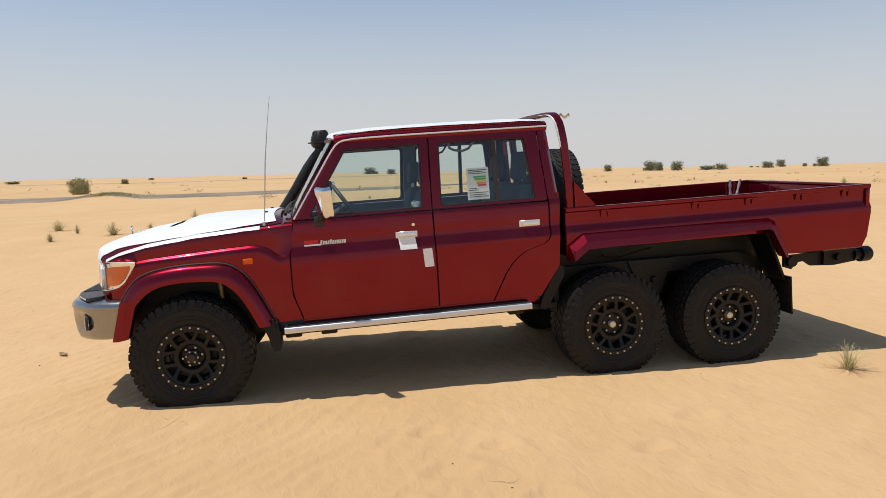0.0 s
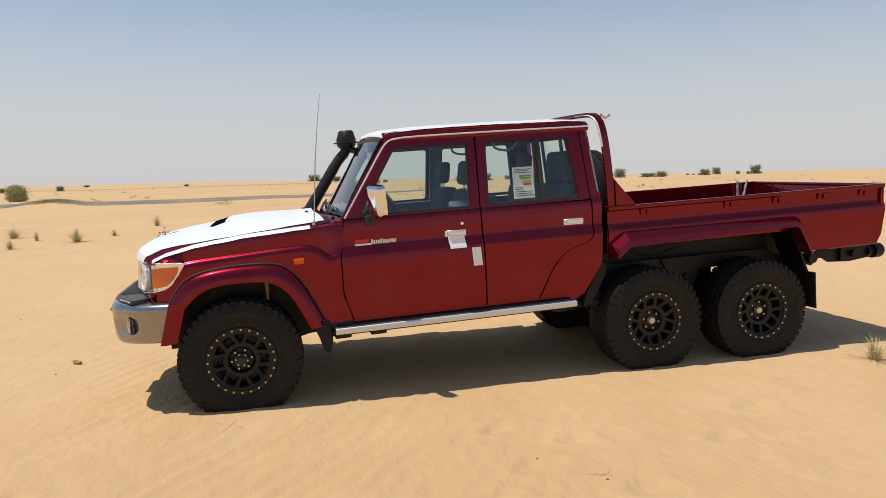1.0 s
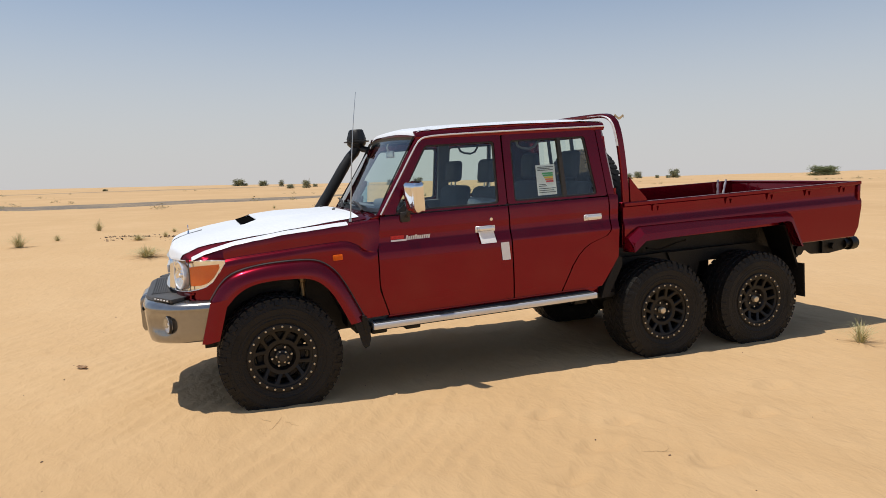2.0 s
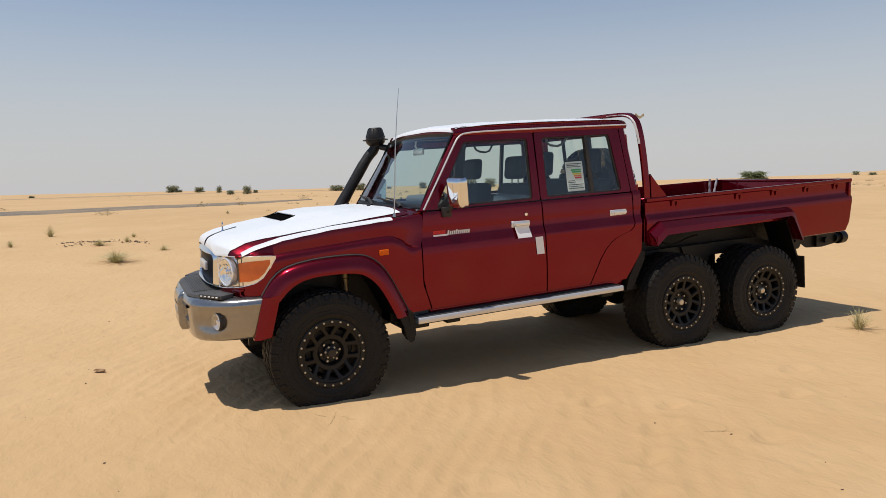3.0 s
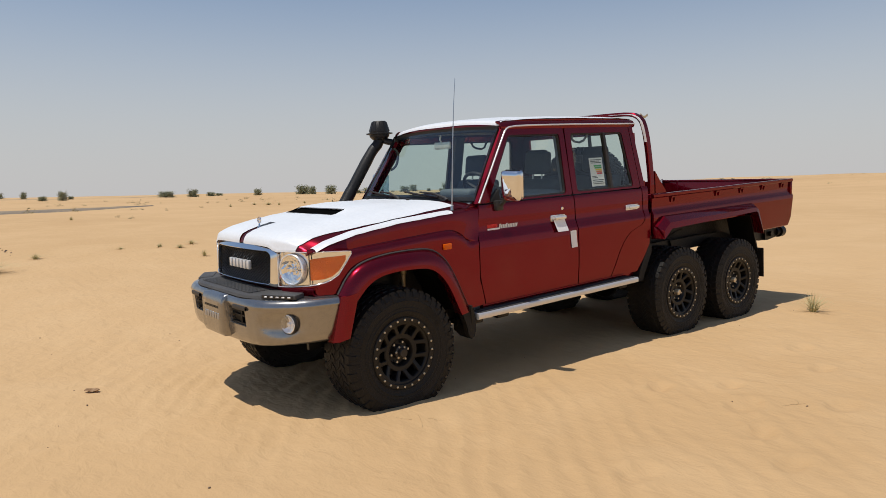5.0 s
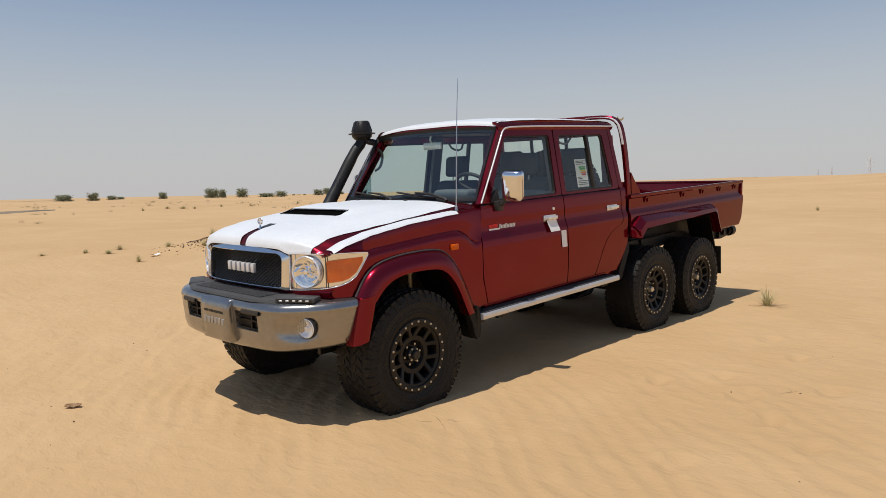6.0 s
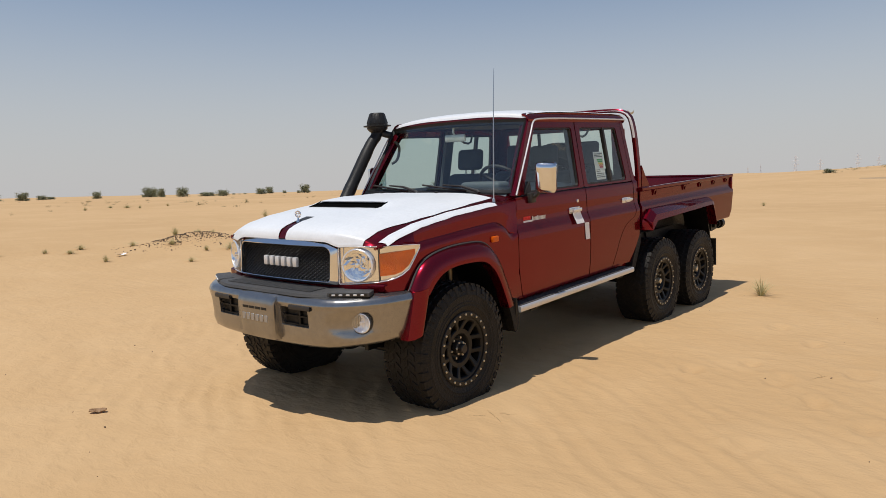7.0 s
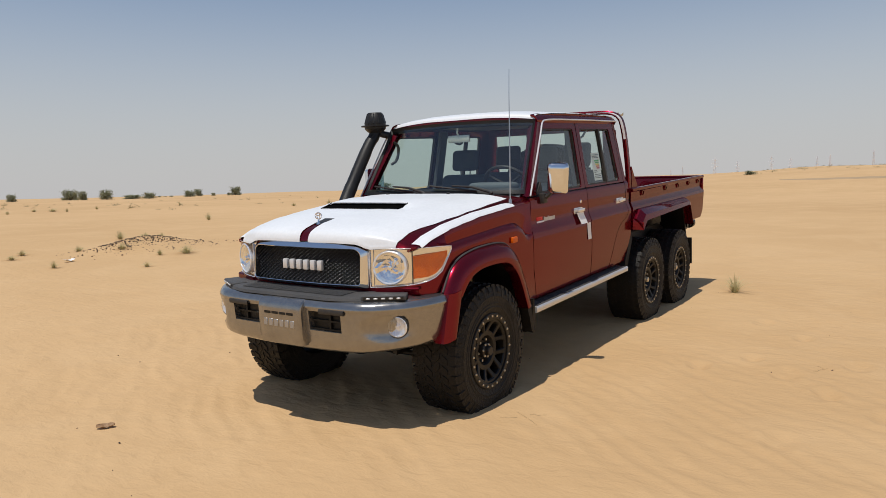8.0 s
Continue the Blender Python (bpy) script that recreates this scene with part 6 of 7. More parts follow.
def build_interior():
    def front_seat(y, wrap):
        seat = body_part("front_seat", rounded_block(1.19, 1.74, y - 0.25, y + 0.25, 0.72, 0.92, 0.05), SEAT, truck, "grey cloth front seat")
        body_part("backrest", rounded_block(1.66, 1.80, y - 0.24, y + 0.24, 0.88, 1.44, 0.05, 0.16), SEAT, seat)
        body_part("headrest", rounded_block(1.745, 1.835, y - 0.125, y + 0.125, 1.475, 1.665, 0.035, 0.10), SEAT, seat)
        body_part("headrest_post", tube([(1.785, y - 0.05, 1.40), (1.80, y - 0.05, 1.52)], 0.007, 6), STEEL, seat)
        body_part("headrest_post", tube([(1.785, y + 0.05, 1.40), (1.80, y + 0.05, 1.52)], 0.007, 6), STEEL, seat)
        if wrap:
            w = rounded_block(1.645, 1.815, y - 0.25, y + 0.25, 0.95, 1.36, 0.05, 0.16)
            for v in w.verts:
                v.co += Vector((noise.noise(v.co * 9), noise.noise(v.co * 11), 0)) * 0.012
            body_part("seat_wrap", w, WRAP, seat, "clear plastic wrap over the seat")
    front_seat(-0.38, True)
    front_seat(0.38, False)
    bench = body_part("rear_bench", rounded_block(2.02, 2.45, -0.62, 0.62, 0.74, 0.94, 0.05), SEAT, truck, "grey cloth rear bench seat")
    body_part("backrest", rounded_block(2.42, 2.56, -0.62, 0.62, 0.92, 1.43, 0.05, 0.18), SEAT, bench)
    for y in (-0.36, 0.36):
        body_part("headrest", rounded_block(2.53, 2.61, y - 0.13, y + 0.13, 1.46, 1.69, 0.035, 0.08), SEAT, bench)
    dash = loft([[Vector((x, y, z)) for x, z in ((0.66, 1.10), (0.74, 1.30), (0.80, 1.345), (0.90, 1.352), (0.98, 1.335), (1.03, 1.27), (1.04, 1.12), (0.98, 0.95), (0.70, 0.95))] for y in (-0.69, -0.3, 0, 0.3, 0.69)])
    body_part("dashboard", dash, TRIM_GREY, truck, "grey plastic dashboard")
    body_part("instrument_hood", rounded_block(0.86, 1.02, -0.56, -0.20, 1.33, 1.405, 0.03), TRIM_GREY, truck, "grey instrument hood")
    # steering wheel in the left seat's place
    c = Vector((1.175, -0.38, 1.365))
    tiltm = pose(*c, 0, 55, 0)
    bm = bmesh.new()
    ring = [tiltm @ Vector((math.cos(a) * 0.19, math.sin(a) * 0.19, 0)) for a in np.linspace(0, math.tau, 33)]
    tube(ring, 0.014, 8, bm, False)
    for a in (0.0, 2.2, 4.1):
        tube([tiltm @ Vector((0, 0, 0)), tiltm @ Vector((math.cos(a) * 0.19, math.sin(a) * 0.19, 0))], 0.013, 6, bm)
    tube([c, c + Vector((-0.17, 0, -0.12))], 0.035, 10, bm)
    body_part("steering_wheel", bm, BLACK_PLASTIC, truck, "black steering wheel")
    for s in (-1, 1):
        body_part("belt_strap", tube([(1.80, s * 0.66, 1.70), (1.80, s * 0.68, 1.40), (1.78, s * 0.70, 0.9)], 0.02, 4, None, True, (0.2, 1.0)), BLACK_PLASTIC, truck)
        body_part("roof_grip", tube(smooth_path([(1.95, s * 0.62, 1.80), (1.97, s * 0.60, 1.74), (2.10, s * 0.60, 1.72), (2.16, s * 0.62, 1.80)], 1), 0.010, 6), TRIM_GREY, truck)


build_interior()


# ---- desert plants ----
def leaf_material(name, a, b):
    m = principled(name, a, 0.75, 0, 0, 0.25)
    n, l = m.node_tree.nodes, m.node_tree.links
    ge, mx = n.new("ShaderNodeNewGeometry"), n.new("ShaderNodeMix")
    mx.data_type = "RGBA"
    mx.inputs["A"].default_value, mx.inputs["B"].default_value = (*a, 1), (*b, 1)
    l.new(ge.outputs["Random Per Island"], mx.inputs["Factor"])
    l.new(mx.outputs["Result"], n["Principled BSDF"].inputs["Base Color"])
    return m


# Leaf tones are lightened to carry the distance haze over the far shrubs.
LEAF = leaf_material("haze_paled_shrub_leaves", (0.17, 0.185, 0.105), (0.34, 0.335, 0.205))
GRASS = leaf_material("dry_grass_blades", (0.33, 0.32, 0.14), (0.62, 0.52, 0.29))
SCRUB = leaf_material("low_scrub_leaves", (0.19, 0.18, 0.09), (0.38, 0.33, 0.18))
BARK = principled("dry_bark", (0.13, 0.10, 0.07), 0.9, 0, 0, 0.2, 0.5, 60, 0.4, 20.0)
STRAW = principled("straw_stems", (0.46, 0.33, 0.18), 0.85, 0, 0, 0.2, 0.2, 60, 0.3, 20.0)
PEBBLE = leaf_material("dark_pebbles", (0.05, 0.038, 0.03), (0.22, 0.15, 0.10))
ASPHALT = principled("dusty_asphalt", (0.13, 0.12, 0.105), 0.85, 0, 0, 0.3, 0.4, 30, 0.5, 0.35, (0.34, 0.25, 0.155))
TRACK = principled("packed_sand_track", (0.36, 0.26, 0.16), 0.95, 0, 0, 0.2, 0.3, 20, 0.3, 0.7, (0.47, 0.33, 0.19))
# The whitened base colour puts the skyline haze into the pylons' steel.
HAZE_PALE_STEEL = principled("haze_pale_steel", (0.80, 0.80, 0.82), 0.7, 0.0, 0, 0.4, 0, 1, 0.15, 2.0)
CLOD = principled("dry_brown_crust", (0.22, 0.11, 0.05), 0.9, 0, 0, 0.2, 0.8, 70, 0.5, 22.0, (0.52, 0.36, 0.22))


def shrub(seed, leaves=520, upright=0.35, leaf=LEAF):
    """One metre wide and one metre high: stems from the foot and a ragged crown of leaf clumps."""
    rng = np.random.RandomState(seed)
    stems, tips = bmesh.new(), []
    for k in range(20):
        a, lean = rng.rand() * math.tau, rng.rand() ** 0.6 * 0.42
        top = Vector((math.cos(a) * lean, math.sin(a) * lean, 0.55 + 0.38 * rng.rand() * (1 - 0.6 * lean)))
        mid_p = Vector((math.cos(a) * lean * 0.35, math.sin(a) * lean * 0.35, top.z * 0.5))
        tube([(0, 0, -0.03), mid_p, top], [0.014, 0.009, 0.003], 4, stems)
        tips += [top, mid_p.lerp(top, 0.5) + Vector((rng.randn() * 0.06, rng.randn() * 0.06, -0.02)), mid_p.lerp(top, 0.2) + Vector((rng.randn() * 0.1, rng.randn() * 0.1, 0)),
                 Vector((math.cos(a) * lean * 1.1, math.sin(a) * lean * 1.1, 0.12 + 0.15 * rng.rand()))]
    crown = bmesh.new()
    for k in range(leaves):
        t = tips[rng.randint(len(tips))]
        p = t + Vector(rng.randn(3).tolist()) * 0.078
        if p.z < 0.01:
            p.z = 0.02 + 0.08 * rng.rand()
        d = Vector((rng.randn(), rng.randn(), rng.randn() + upright)).normalized()
        s = d.cross(Vector(rng.randn(3).tolist())).normalized()
        L, w = 0.034 + 0.034 * rng.rand(), 0.012 + 0.012 * rng.rand()
        crown.faces.new([crown.verts.new(p - d * L), crown.verts.new(p + s * w), crown.verts.new(p + d * L), crown.verts.new(p - s * w)])
    return finish("stems", stems, BARK, 40), finish("foliage", crown, leaf, 0)


GREEN_SHRUB = shrub(52, 3200, 0.2, leaf_material("green_shrub_leaves", (0.13, 0.16, 0.065), (0.25, 0.27, 0.13)))
BROOM_SHRUB = shrub(53, 4200, 3.2, leaf_material("broom_twigs", (0.32, 0.31, 0.13), (0.52, 0.47, 0.25)))
SHRUBS = [shrub(k, 3000 if k % 2 else 2300, 0.2 + 0.2 * (k % 3)) for k in range(41, 47)]


def plant_shrubs(spots, start, label, group, kind=None):
    for i, (x, y, w, h) in enumerate(spots):
        stems, crown = kind or SHRUBS[(start + i) % len(SHRUBS)]
        ob = new("desert_shrub")
        ob.matrix_world = pose(x, y, on_ground(x, y) - 0.03, 0, 0, 67 * (i + start)) @ Matrix.Diagonal((w * 1.08, w * 1.08, h * 1.0, 1))
        tagged(ob, label, "shrub", group)
        for name, mesh in (("stems", stems), ("foliage", crown)):
            new(name, mesh).parent = ob


WEST = [(-86.1, 206.2, 3.8, 0.95), (-35.7, 101.9, 1.22, 0.73), (-30.5, 109.7, 1.15, 0.89), (-44.3, 184.1, 1.46, 0.59), (-16.6, 144.9, 1.19, 0.47)]
NORTHWEST = [(22.4, 369.8, 6.1, 4.2), (25.5, 369.0, 2.6, 1.9), (22.1, 241.0, 3.6, 2.0), (22.3, 187.7, 1.6, 1.9), (14.2, 107.6, 1.2, 0.8), (16.7, 107.3, 1.4, 1.4), (21.7, 128.9, 0.9, 0.65), (33.1, 114.1, 2.8, 1.1), (39.2, 119.4, 1.9, 1.5), (64.3, 178.9, 2.5, 1.25), (77.8, 209.9, 2.35, 0.9)]
NORTH = [(75.8, 175.8, 2.4, 2.0), (70.4, 138.4, 3.0, 2.4), (66.6, 127.0, 1.7, 1.8), (67.2, 127.6, 1.0, 0.7), (62.9, 112.4, 2.4, 1.8), (84.0, 139.1, 3.6, 1.1), (76.3, 120.5, 2.5, 1.3), (100.1, 141.0, 2.4, 1.6), (117.3, 161.2, 2.5, 2.0), (118.3, 146.8, 2.8, 2.5), (119.2, 150.5, 1.0, 0.8)]
NORTHEAST = [(237.4, 360.0, 2.1, 1.4), (240.4, 359.0, 2.1, 1.2), (243.0, 356.5, 2.4, 1.5), (171.0, 224.7, 1.6, 1.4)]
EAST = [(122.6, 80.6, 1.36, 0.79), (119.0, 75.2, 1.29, 0.54), (100.1, 57.5, 0.87, 0.52), (101.4, 55.3, 0.95, 0.69), (109.1, 57.9, 0.64, 0.46), (85.9, 40.4, 1.67, 0.83), (91.0, 14.7, 1.59, 0.55)]
plant_shrubs(WEST, 0, "grey-green desert shrub beyond the road, paled for haze", "shrubs beyond the road")
plant_shrubs(NORTHWEST, 2, "grey-green desert shrub on the far sand, paled for haze", "shrubs on the far sand")
plant_shrubs(NORTH, 1, "grey-green desert shrub on the far sand, paled for haze", "shrubs on the far sand")
plant_shrubs(NORTHEAST, 3, "small desert shrub near the skyline", "shrubs near the skyline")
plant_shrubs([(72.7, 59.7, 3.3, 1.25)], 0, "large green shrub, dense and domed, on a low dune", "", GREEN_SHRUB)
plant_shrubs([(-17.7, 51.1, 1.6, 1.25)], 0, "feathery yellow-green broom shrub beside the road", "", BROOM_SHRUB)
plant_shrubs(EAST, 5, "dark desert shrub on a low dune", "shrubs on the dune")


def tuft(seed, blades=70, width=0.0045):
    """A tuft about one metre across and high, of bent tapering blades."""
    rng = np.random.RandomState(seed)
    bm = bmesh.new()
    for k in range(blades):
        a = rng.rand() * math.tau
        out = rng.rand() ** 0.8
        root = Vector((math.cos(a) * 0.10 * rng.rand(), math.sin(a) * 0.10 * rng.rand(), -0.03))
        d = Vector((math.cos(a), math.sin(a), 0))
        H = (0.45 + 0.55 * rng.rand()) * (1 - 0.45 * out)
        pts = [root, root + d * out * 0.16 + Vector((0, 0, H * 0.5)), root + d * out * 0.42 + Vector((0, 0, H * 0.85)), root + d * out * 0.78 + Vector((0, 0, H * (0.98 - 0.25 * out)))]
        s = Vector((-d.y, d.x, 0)) * width
        ws = (1.0, 0.9, 0.6, 0.08)
        l = [bm.verts.new(p + s * w) for p, w in zip(pts, ws)]
        r = [bm.verts.new(p - s * w) for p, w in zip(pts, ws)]
        for i in range(3):
            bm.faces.new((l[i], r[i], r[i + 1], l[i + 1]))
    return finish("grass_tuft", bm, GRASS, 0)


TUFTS = [tuft(61, 260, 0.0042), tuft(62, 190, 0.0042), tuft(63, 200, 0.0042), tuft(64, 170, 0.005)]
NEAR_TUFT = tuft(65, 120)


def plant_tufts(spots, start, label, group):
    for i, (x, y, w, h) in enumerate(spots):
        ob = new("grass_tuft", TUFTS[(start + i) % len(TUFTS)] if x < 4.8 or y > 0 else NEAR_TUFT)
        ob.matrix_world = pose(x, y, float(rippled(x, y)), 0, 0, 49 * i + 20 * start) @ Matrix.Diagonal((w * 1.55, w * 1.55, h * 1.25, 1))
        tagged(ob, label, "grass", group)


plant_tufts([(4.86, -1.32, 0.26, 0.24)], 0, "green and straw-coloured grass tuft in open sand", "")
plant_tufts([(-6.21, 14.08, 0.46, 0.31), (-5.31, 12.81, 0.17, 0.26), (-4.22, 12.01, 0.42, 0.35), (-5.40, 11.30, 0.21, 0.24), (-3.09, 16.30, 0.31, 0.35), (-3.67, 13.29, 0.21, 0.18)], 1, "sparse dry grass tuft on open sand", "grass tufts towards the road")
plant_tufts([(-1.43, 9.00, 0.55, 0.26), (-0.52, 10.42, 0.22, 0.12), (-1.80, 12.16, 0.36, 0.17), (-1.21, 12.63, 0.20, 0.15), (-1.04, 14.10, 0.16, 0.13), (1.09, 10.87, 0.15, 0.05), (1.82, 10.63, 0.10, 0.09), (2.71, 24.70, 0.20, 0.16)], 0, "low half-dry grass tuft on sand", "grass tufts behind the truck")
plant_tufts([(5.29, 12.13, 0.24, 0.22), (5.58, 10.97, 0.25, 0.18), (5.64, 11.68, 0.26, 0.15), (3.76, 9.51, 0.20, 0.14), (4.43, 8.45, 0.32, 0.17), (3.29, 10.19, 0.20, 0.12), (3.97, 8.62, 0.12, 0.13)], 2, "small dry tuft among the dark stones", "tufts on the stony mound")
plant_tufts([(3.06, 7.63, 0.15, 0.10), (2.05, 8.67, 0.14, 0.14), (2.47, 10.65, 0.20, 0.11), (2.07, 10.16, 0.17, 0.09), (1.76, 10.55, 0.09, 0.09), (11.64, 17.29, 0.26, 0.30)], 1, "small dry grass tuft on open sand", "scattered tufts")
plant_tufts([(12.61, 34.20, 0.25, 0.2), (15.50, 37.63, 0.36, 0.16), (15.92, 36.43, 0.58, 0.2), (15.97, 35.03, 0.25, 0.2), (27.59, 4.86, 0.22, 0.2), (24.39, 26.47, 0.3, 0.22), (26.95, 26.17, 0.36, 0.38), (25.93, 39.27, 0.25, 0.22), (18.22, 36.07, 0.25, 0.2)], 3, "dry grass tuft on the rising sand", "far tufts")


def build_scrub():
    """Low scattered scrub in the middle distance, too many to count."""
    rng = np.random.RandomState(77)
    verts, faces = [], []
    for k in range(420):
        az, d = radians(-25 + 95 * rng.rand()), 26 + 95 * rng.rand() ** 0.8
        x, y = -1 + math.sin(az) * d, -4 + math.cos(az) * d
        if value_noise(np.array(x), np.array(y), 11, 8) < 0.52 or y < 16:
            continue
        z, size = on_ground(x, y), 0.08 + 0.16 * rng.rand() ** 2
        for j in range(60):
            p = np.array([x, y, z]) + np.array([rng.randn() * size * 0.7, rng.randn() * size * 0.7, abs(rng.randn()) * size * 0.5])
            u, v = rng.randn(3) * size * 0.13, rng.randn(3) * size * 0.05
            b = len(verts)
            verts += [tuple(p - u), tuple(p + v), tuple(p + u), tuple(p - v)]
            faces.append((b, b + 1, b + 2, b + 3))
    # a thin line of it along the eastern rise
    for k in range(110):
        x = 96 + 44 * rng.rand()
        y = x * math.tan(radians(-3 + 13 * rng.rand() ** 1.4))
        z, size = on_ground(x, y), 0.10 + 0.16 * rng.rand() ** 2
        for j in range(60):
            p = np.array([x, y, z]) + np.array([rng.randn() * size, rng.randn() * size, abs(rng.randn()) * size * 0.5])
            u, v = rng.randn(3) * size * 0.14, rng.randn(3) * size * 0.06
            b = len(verts)
            verts += [tuple(p - u), tuple(p + v), tuple(p + u), tuple(p - v)]
            faces.append((b, b + 1, b + 2, b + 3))
    me = bpy.data.meshes.new("low_scrub")
    me.from_pydata(verts, [], faces)
    me.materials.append(SCRUB)
    tagged(new("low_scrub", me), "low dry scrub scattered over the sand", "scrub", kind="stuff")


build_scrub()


def build_creeper():
    """Green creeping plants on a hummock before the road."""
    rng = np.random.RandomState(78)
    bm = bmesh.new()
    for k in range(3600):
        c = ((-12.6, 36.2, 0.7), (-11.6, 35.5, 0.5), (-10.4, 35.4, 0.9), (-11.2, 36.0, 0.8))[rng.randint(4)]
        x, y = c[0] + rng.randn() * c[2] * 0.55, c[1] + rng.randn() * 0.35
        p = Vector((x, y, on_ground(x, y) + 0.01 + 0.09 * rng.rand() ** 1.5))
        d = Vector(rng.randn(3).tolist()).normalized()
        s = d.cross(Vector(rng.randn(3).tolist())).normalized()
        bm.faces.new([bm.verts.new(p - d * 0.032), bm.verts.new(p + s * 0.013), bm.verts.new(p + d * 0.032), bm.verts.new(p - s * 0.013)])
    me = finish("creeping_plants", bm, leaf_material("creeper_leaves", (0.23, 0.23, 0.085), (0.42, 0.36, 0.17)), 0)
    tagged(new("creeping_plants", me), "green creeping plants on a sand hummock", "plants", kind="stuff")


build_creeper()


# ---- stones, litter, twigs ----
def scatter_stones(name, n, seed, spot, lo, hi, label):
    rng = np.random.RandomState(seed)
    bm = bmesh.new()
    for k in range(n):
        x, y = spot(rng)
        r = lo + (hi - lo) * rng.rand() ** 3
        z = float(rippled(x, y))
        res = bmesh.ops.create_icosphere(bm, subdivisions=1, radius=r)
        q = Euler((rng.rand() * 6, rng.rand() * 6, rng.rand() * 6)).to_matrix().to_4x4()
        m = Matrix.Translation((x, y, z + r * 0.25)) @ Matrix.Diagonal((1, 1, 0.7, 1)) @ q @ Matrix.Diagonal((1.3, 0.9, 0.7, 1))
        bmesh.ops.transform(bm, matrix=m, verts=res["verts"])
    tagged(new(name, finish(name, bm, PEBBLE, 0)), label, "stones", kind="stuff")


scatter_stones("mound_stones", 1050, 81, lambda r: (4.55 + r.randn() * 0.66, 9.80 + r.randn() * 0.34), 0.006, 0.024, "dark gravel spilt over a low sand mound")
def bank_spot(r):
    f = r.rand() ** 1.3
    return -2.65 + 1.9 * f + 0.05 * r.randn(), 13.4 - 1.15 * f + (0.10 if r.rand() < 0.5 else 0.45) * r.randn()


scatter_stones("bank_stones", 200, 83, bank_spot, 0.008, 0.032, "dark and pale stones along a low sand bank")
scatter_stones("sand_pebbles", 70, 82, lambda r: (-4.5 + 10.5 * r.rand(), -4.0 + 8 * r.rand()), 0.004, 0.010, "tiny dark pebbles strewn over the sand")


def build_crust():
    """A curled flake of dry brown crust lying on the sand."""
    rows = []
    for i in range(9):
        f = i / 8 - 0.5
        rows.append([Vector((f * 0.135, g * 0.028 * (1 - f * f * 2.2), 0.006 + 0.012 * g * g + 0.010 * noise.noise(Vector((f * 5, g * 2, 0))) + 0.02 * abs(f))) for g in np.linspace(-1, 1, 6)])
    ob = new("crust_flake", finish("crust_flake", sheet(rows, 0.009), CLOD, 30))
    ob.matrix_world = pose(-1.52, 0.955, float(rippled(-1.52, 0.955)), 8, 0, -38) @ Matrix.Diagonal((0.78, 0.9, 0.8, 1))
    tagged(ob, "curled brown flake of dry crust on the sand", "debris")


build_crust()


def build_twigs(x, y, n, size, seed, label):
    rng = np.random.RandomState(seed)
    bm = bmesh.new()
    for k in range(n):
        a = rng.rand() * math.tau
        p = Vector((x + rng.randn() * size * 0.25, y + rng.randn() * size * 0.25, 0))
        pts = []
        for j in range(5):
            a += rng.randn() * 0.35
            p = p + Vector((math.cos(a), math.sin(a), 0)) * size * 0.2
            pts.append((p.x, p.y, float(rippled(p.x, p.y)) + 0.001 + 0.004 * rng.rand()))
        tube(pts, [0.0009, 0.0009, 0.0008, 0.0006, 0.0004], 5, bm)
    tagged(new("dry_twigs", finish("dry_twigs", bm, STRAW, 40)), label, "twigs", kind="stuff")


build_twigs(-0.07, -1.16, 4, 0.14, 91, "thin dry grass stems lying on the sand")
build_twigs(1.85, -2.55, 3, 0.12, 92, "short dry stems lying on the sand")
build_twigs(0.33, -3.17, 6, 0.05, 93, "small clump of dry stems on the sand")


def build_litter():
    bm = bmesh.new()
    rows = [[Vector((x, y, 0.015 + 0.02 * noise.noise(Vector((x * 20, y * 20, 0))) + 0.03 * abs(x) / 0.1)) for y in (-0.04, 0, 0.04)] for x in np.linspace(-0.10, 0.10, 7)]
    sheet(rows, 0.003, bm)
    ob = new("litter_scrap", finish("litter_scrap", bm, WHITE_PAPER))
    ob.matrix_world = pose(2.56, 9.16, on_ground(2.56, 9.16), 0, 0, 20)
    tagged(ob, "small pale scrap of litter on the sand", "litter")


build_litter()


# ---- road and far track ----
def strip_along(name, pts, material, label, lift, n=90):
    """A band laid over the ground along (x, y, width) points."""
    path = resample(smooth_path([(x, y, w) for x, y, w in pts], 2), n)
    rows = []
    for i, p in enumerate(path):
        d = (path[min(i + 1, n - 1)] - path[max(i - 1, 0)])
        d.z = 0
        s = Vector((-d.y, d.x, 0)).normalized()
        row = []
        for k in range(9):
            f = k / 8 - 0.5
            w = p.z * (1 + (0.10 * noise.noise(Vector((p.x * 0.3, p.y * 0.3, k))) if k in (0, 8) else 0))
            x, y = p.x + s.x * f * w, p.y + s.y * f * w
            row.append(Vector((x, y, on_ground(x, y) + (lift if k not in (0, 8) else -0.02))))
        rows.append(row)
    bm = sheet(rows)
    tagged(new(name, finish(name, bm, material, 60)), label, "road", kind="structure")


strip_along("road", [(-150, 78, 7), (-90, 66, 7), (-45, 51, 7), (-30, 45.5, 7), (-18.8, 40.6, 6.5), (-10, 37.3, 6.2), (-4, 36.6, 6.0), (1, 37.4, 5), (5, 39.0, 3.6), (9, 42.0, 1.6), (11, 44, 0.4)], ASPHALT, "grey asphalt road half buried under drifting sand", 0.06, 140)
strip_along("far_track", [(-190, 96, 5), (-110, 108, 5), (-50, 118, 5), (0, 132, 5), (30, 150, 4), (48, 170, 1)], TRACK, "packed grey track far behind the road", 0.10, 120)

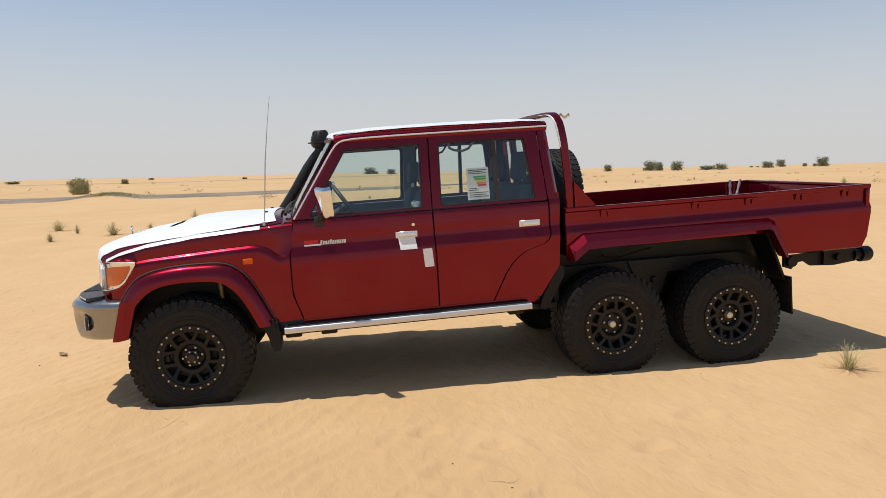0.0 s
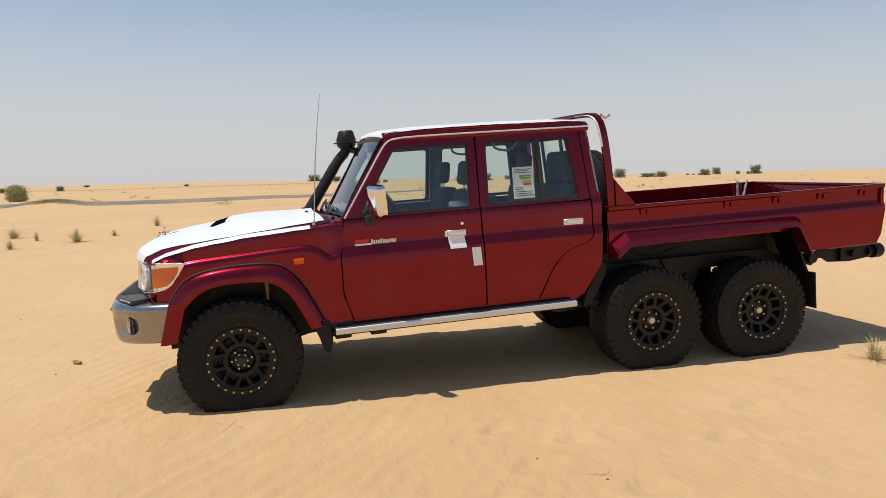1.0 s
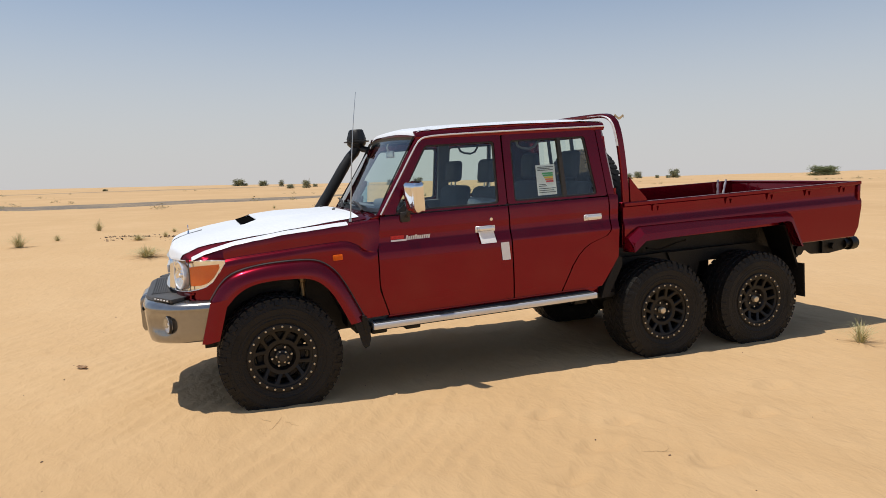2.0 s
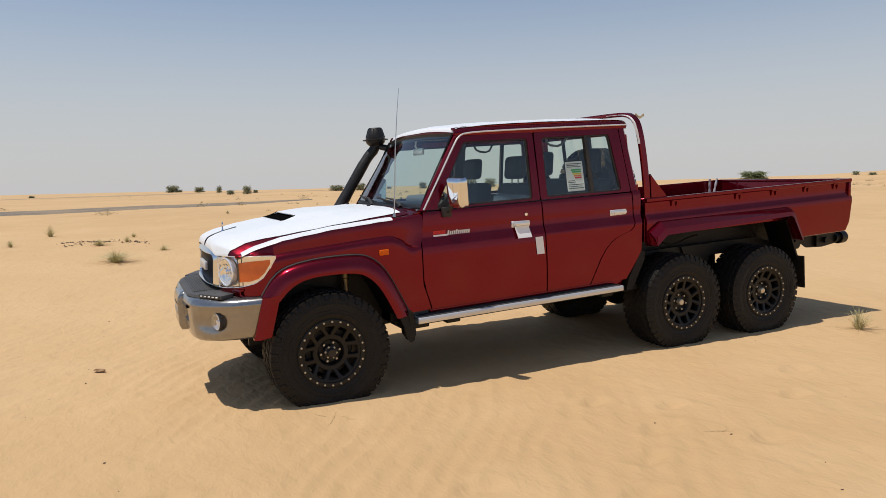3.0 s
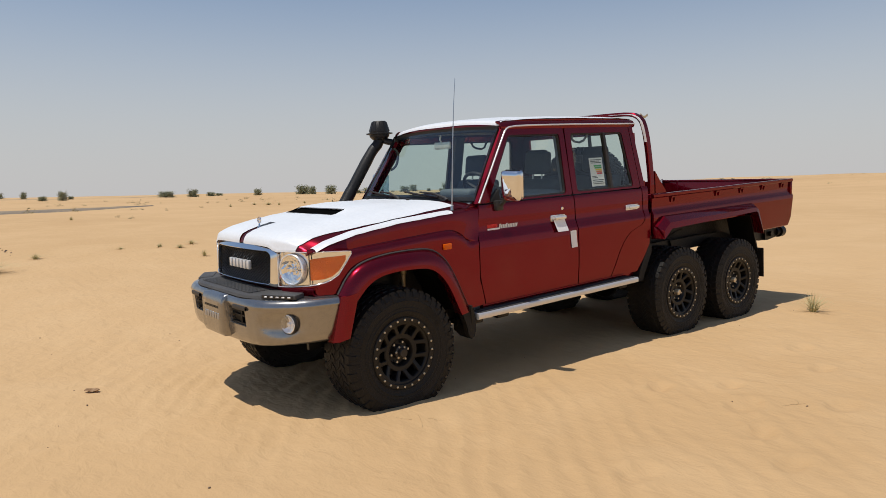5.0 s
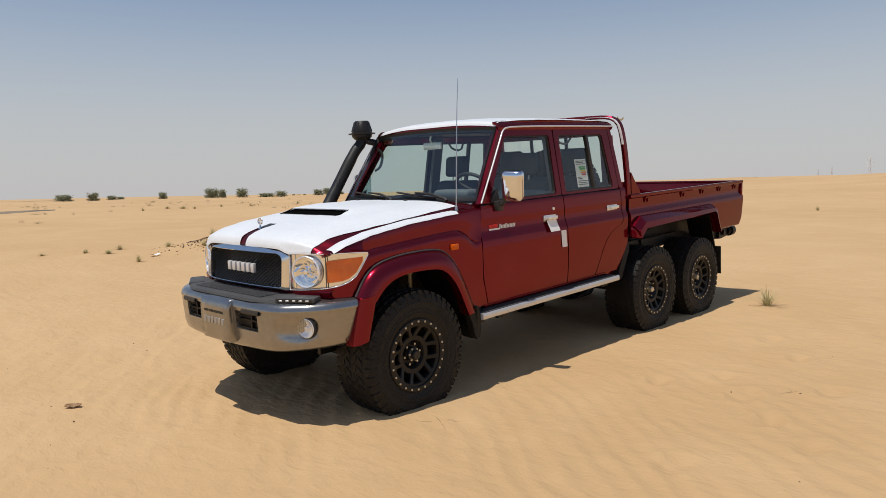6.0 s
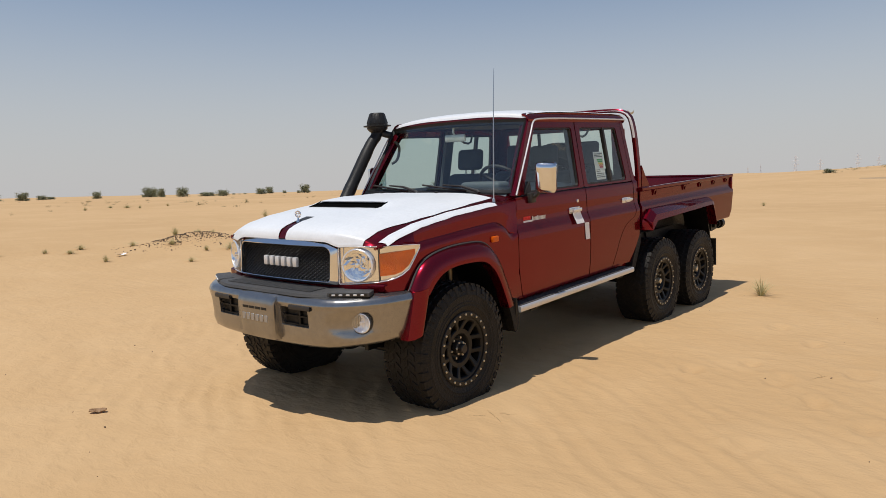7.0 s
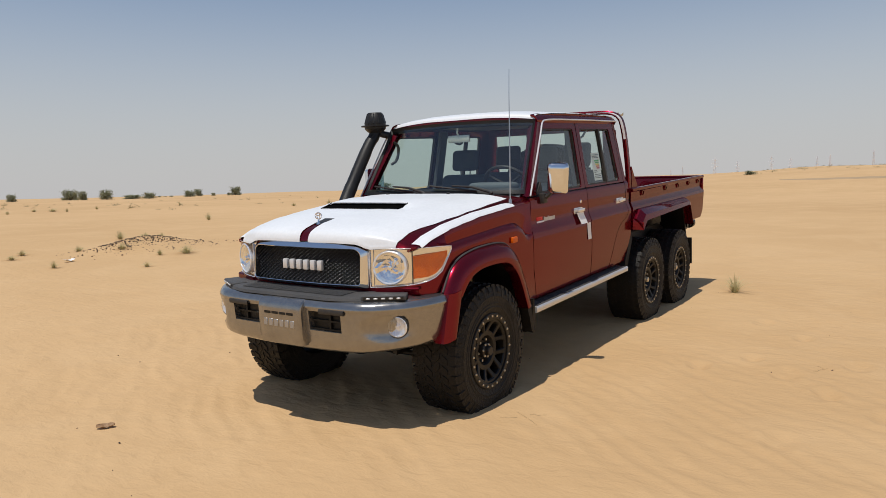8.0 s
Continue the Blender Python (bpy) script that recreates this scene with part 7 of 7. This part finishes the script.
strip_along("east_track", [(66.6, 7.6, 0.4), (65.8, 5.6, 2.2), (65.3, 2.1, 3.2), (65.2, -0.6, 3.6), (65.6, -8, 4), (67, -30, 4)], TRACK, "packed grey track across the eastern sand", 0.05, 60)


# ---- pylons on the skyline ----
def pylon_meshes():
    """A lattice power pylon one metre high: its tower and its three cross-arms."""
    bm = bmesh.new()
    t = 0.0065
    levels = [(0.0, 0.11), (0.25, 0.075), (0.5, 0.045), (0.7, 0.032), (1.0, 0.012)]
    corner = lambda z, w, k: Vector(((w, w, z), (-w, w, z), (-w, -w, z), (w, -w, z))[k])
    for (z0, w0), (z1, w1) in zip(levels, levels[1:]):
        for k in range(4):
            tube([corner(z0, w0, k), corner(z1, w1, k)], t, 4, bm)
            tube([corner(z0, w0, k), corner(z1, w1, (k + 1) % 4)], t * 0.6, 4, bm)
            tube([corner(z0, w0, (k + 1) % 4), corner(z1, w1, k)], t * 0.6, 4, bm)
    arms = []
    for z, w in ((0.62, 0.17), (0.76, 0.20), (0.90, 0.14)):
        arm = tube([(0, -w, z), (0, 0, z + 0.03), (0, w, z)], t * 0.9, 4)
        tube([(0, -w, z), (0, 0, z - 0.01), (0, w, z)], t * 0.6, 4, arm)
        arms.append(finish("cross_arm", arm, HAZE_PALE_STEEL, 0))
    return finish("tower", bm, HAZE_PALE_STEEL, 0), arms


TOWER, ARMS = pylon_meshes()
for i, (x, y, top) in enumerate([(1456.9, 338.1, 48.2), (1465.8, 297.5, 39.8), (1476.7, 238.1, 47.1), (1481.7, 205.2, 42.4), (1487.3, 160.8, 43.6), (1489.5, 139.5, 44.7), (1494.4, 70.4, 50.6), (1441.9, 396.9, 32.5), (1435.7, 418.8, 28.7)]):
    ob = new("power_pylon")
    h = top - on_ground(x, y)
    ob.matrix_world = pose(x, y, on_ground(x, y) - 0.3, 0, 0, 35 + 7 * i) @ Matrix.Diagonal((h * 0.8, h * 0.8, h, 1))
    tagged(ob, "steel power pylon on the skyline, haze put into its pale colour", "pylon", "pylons on the skyline")
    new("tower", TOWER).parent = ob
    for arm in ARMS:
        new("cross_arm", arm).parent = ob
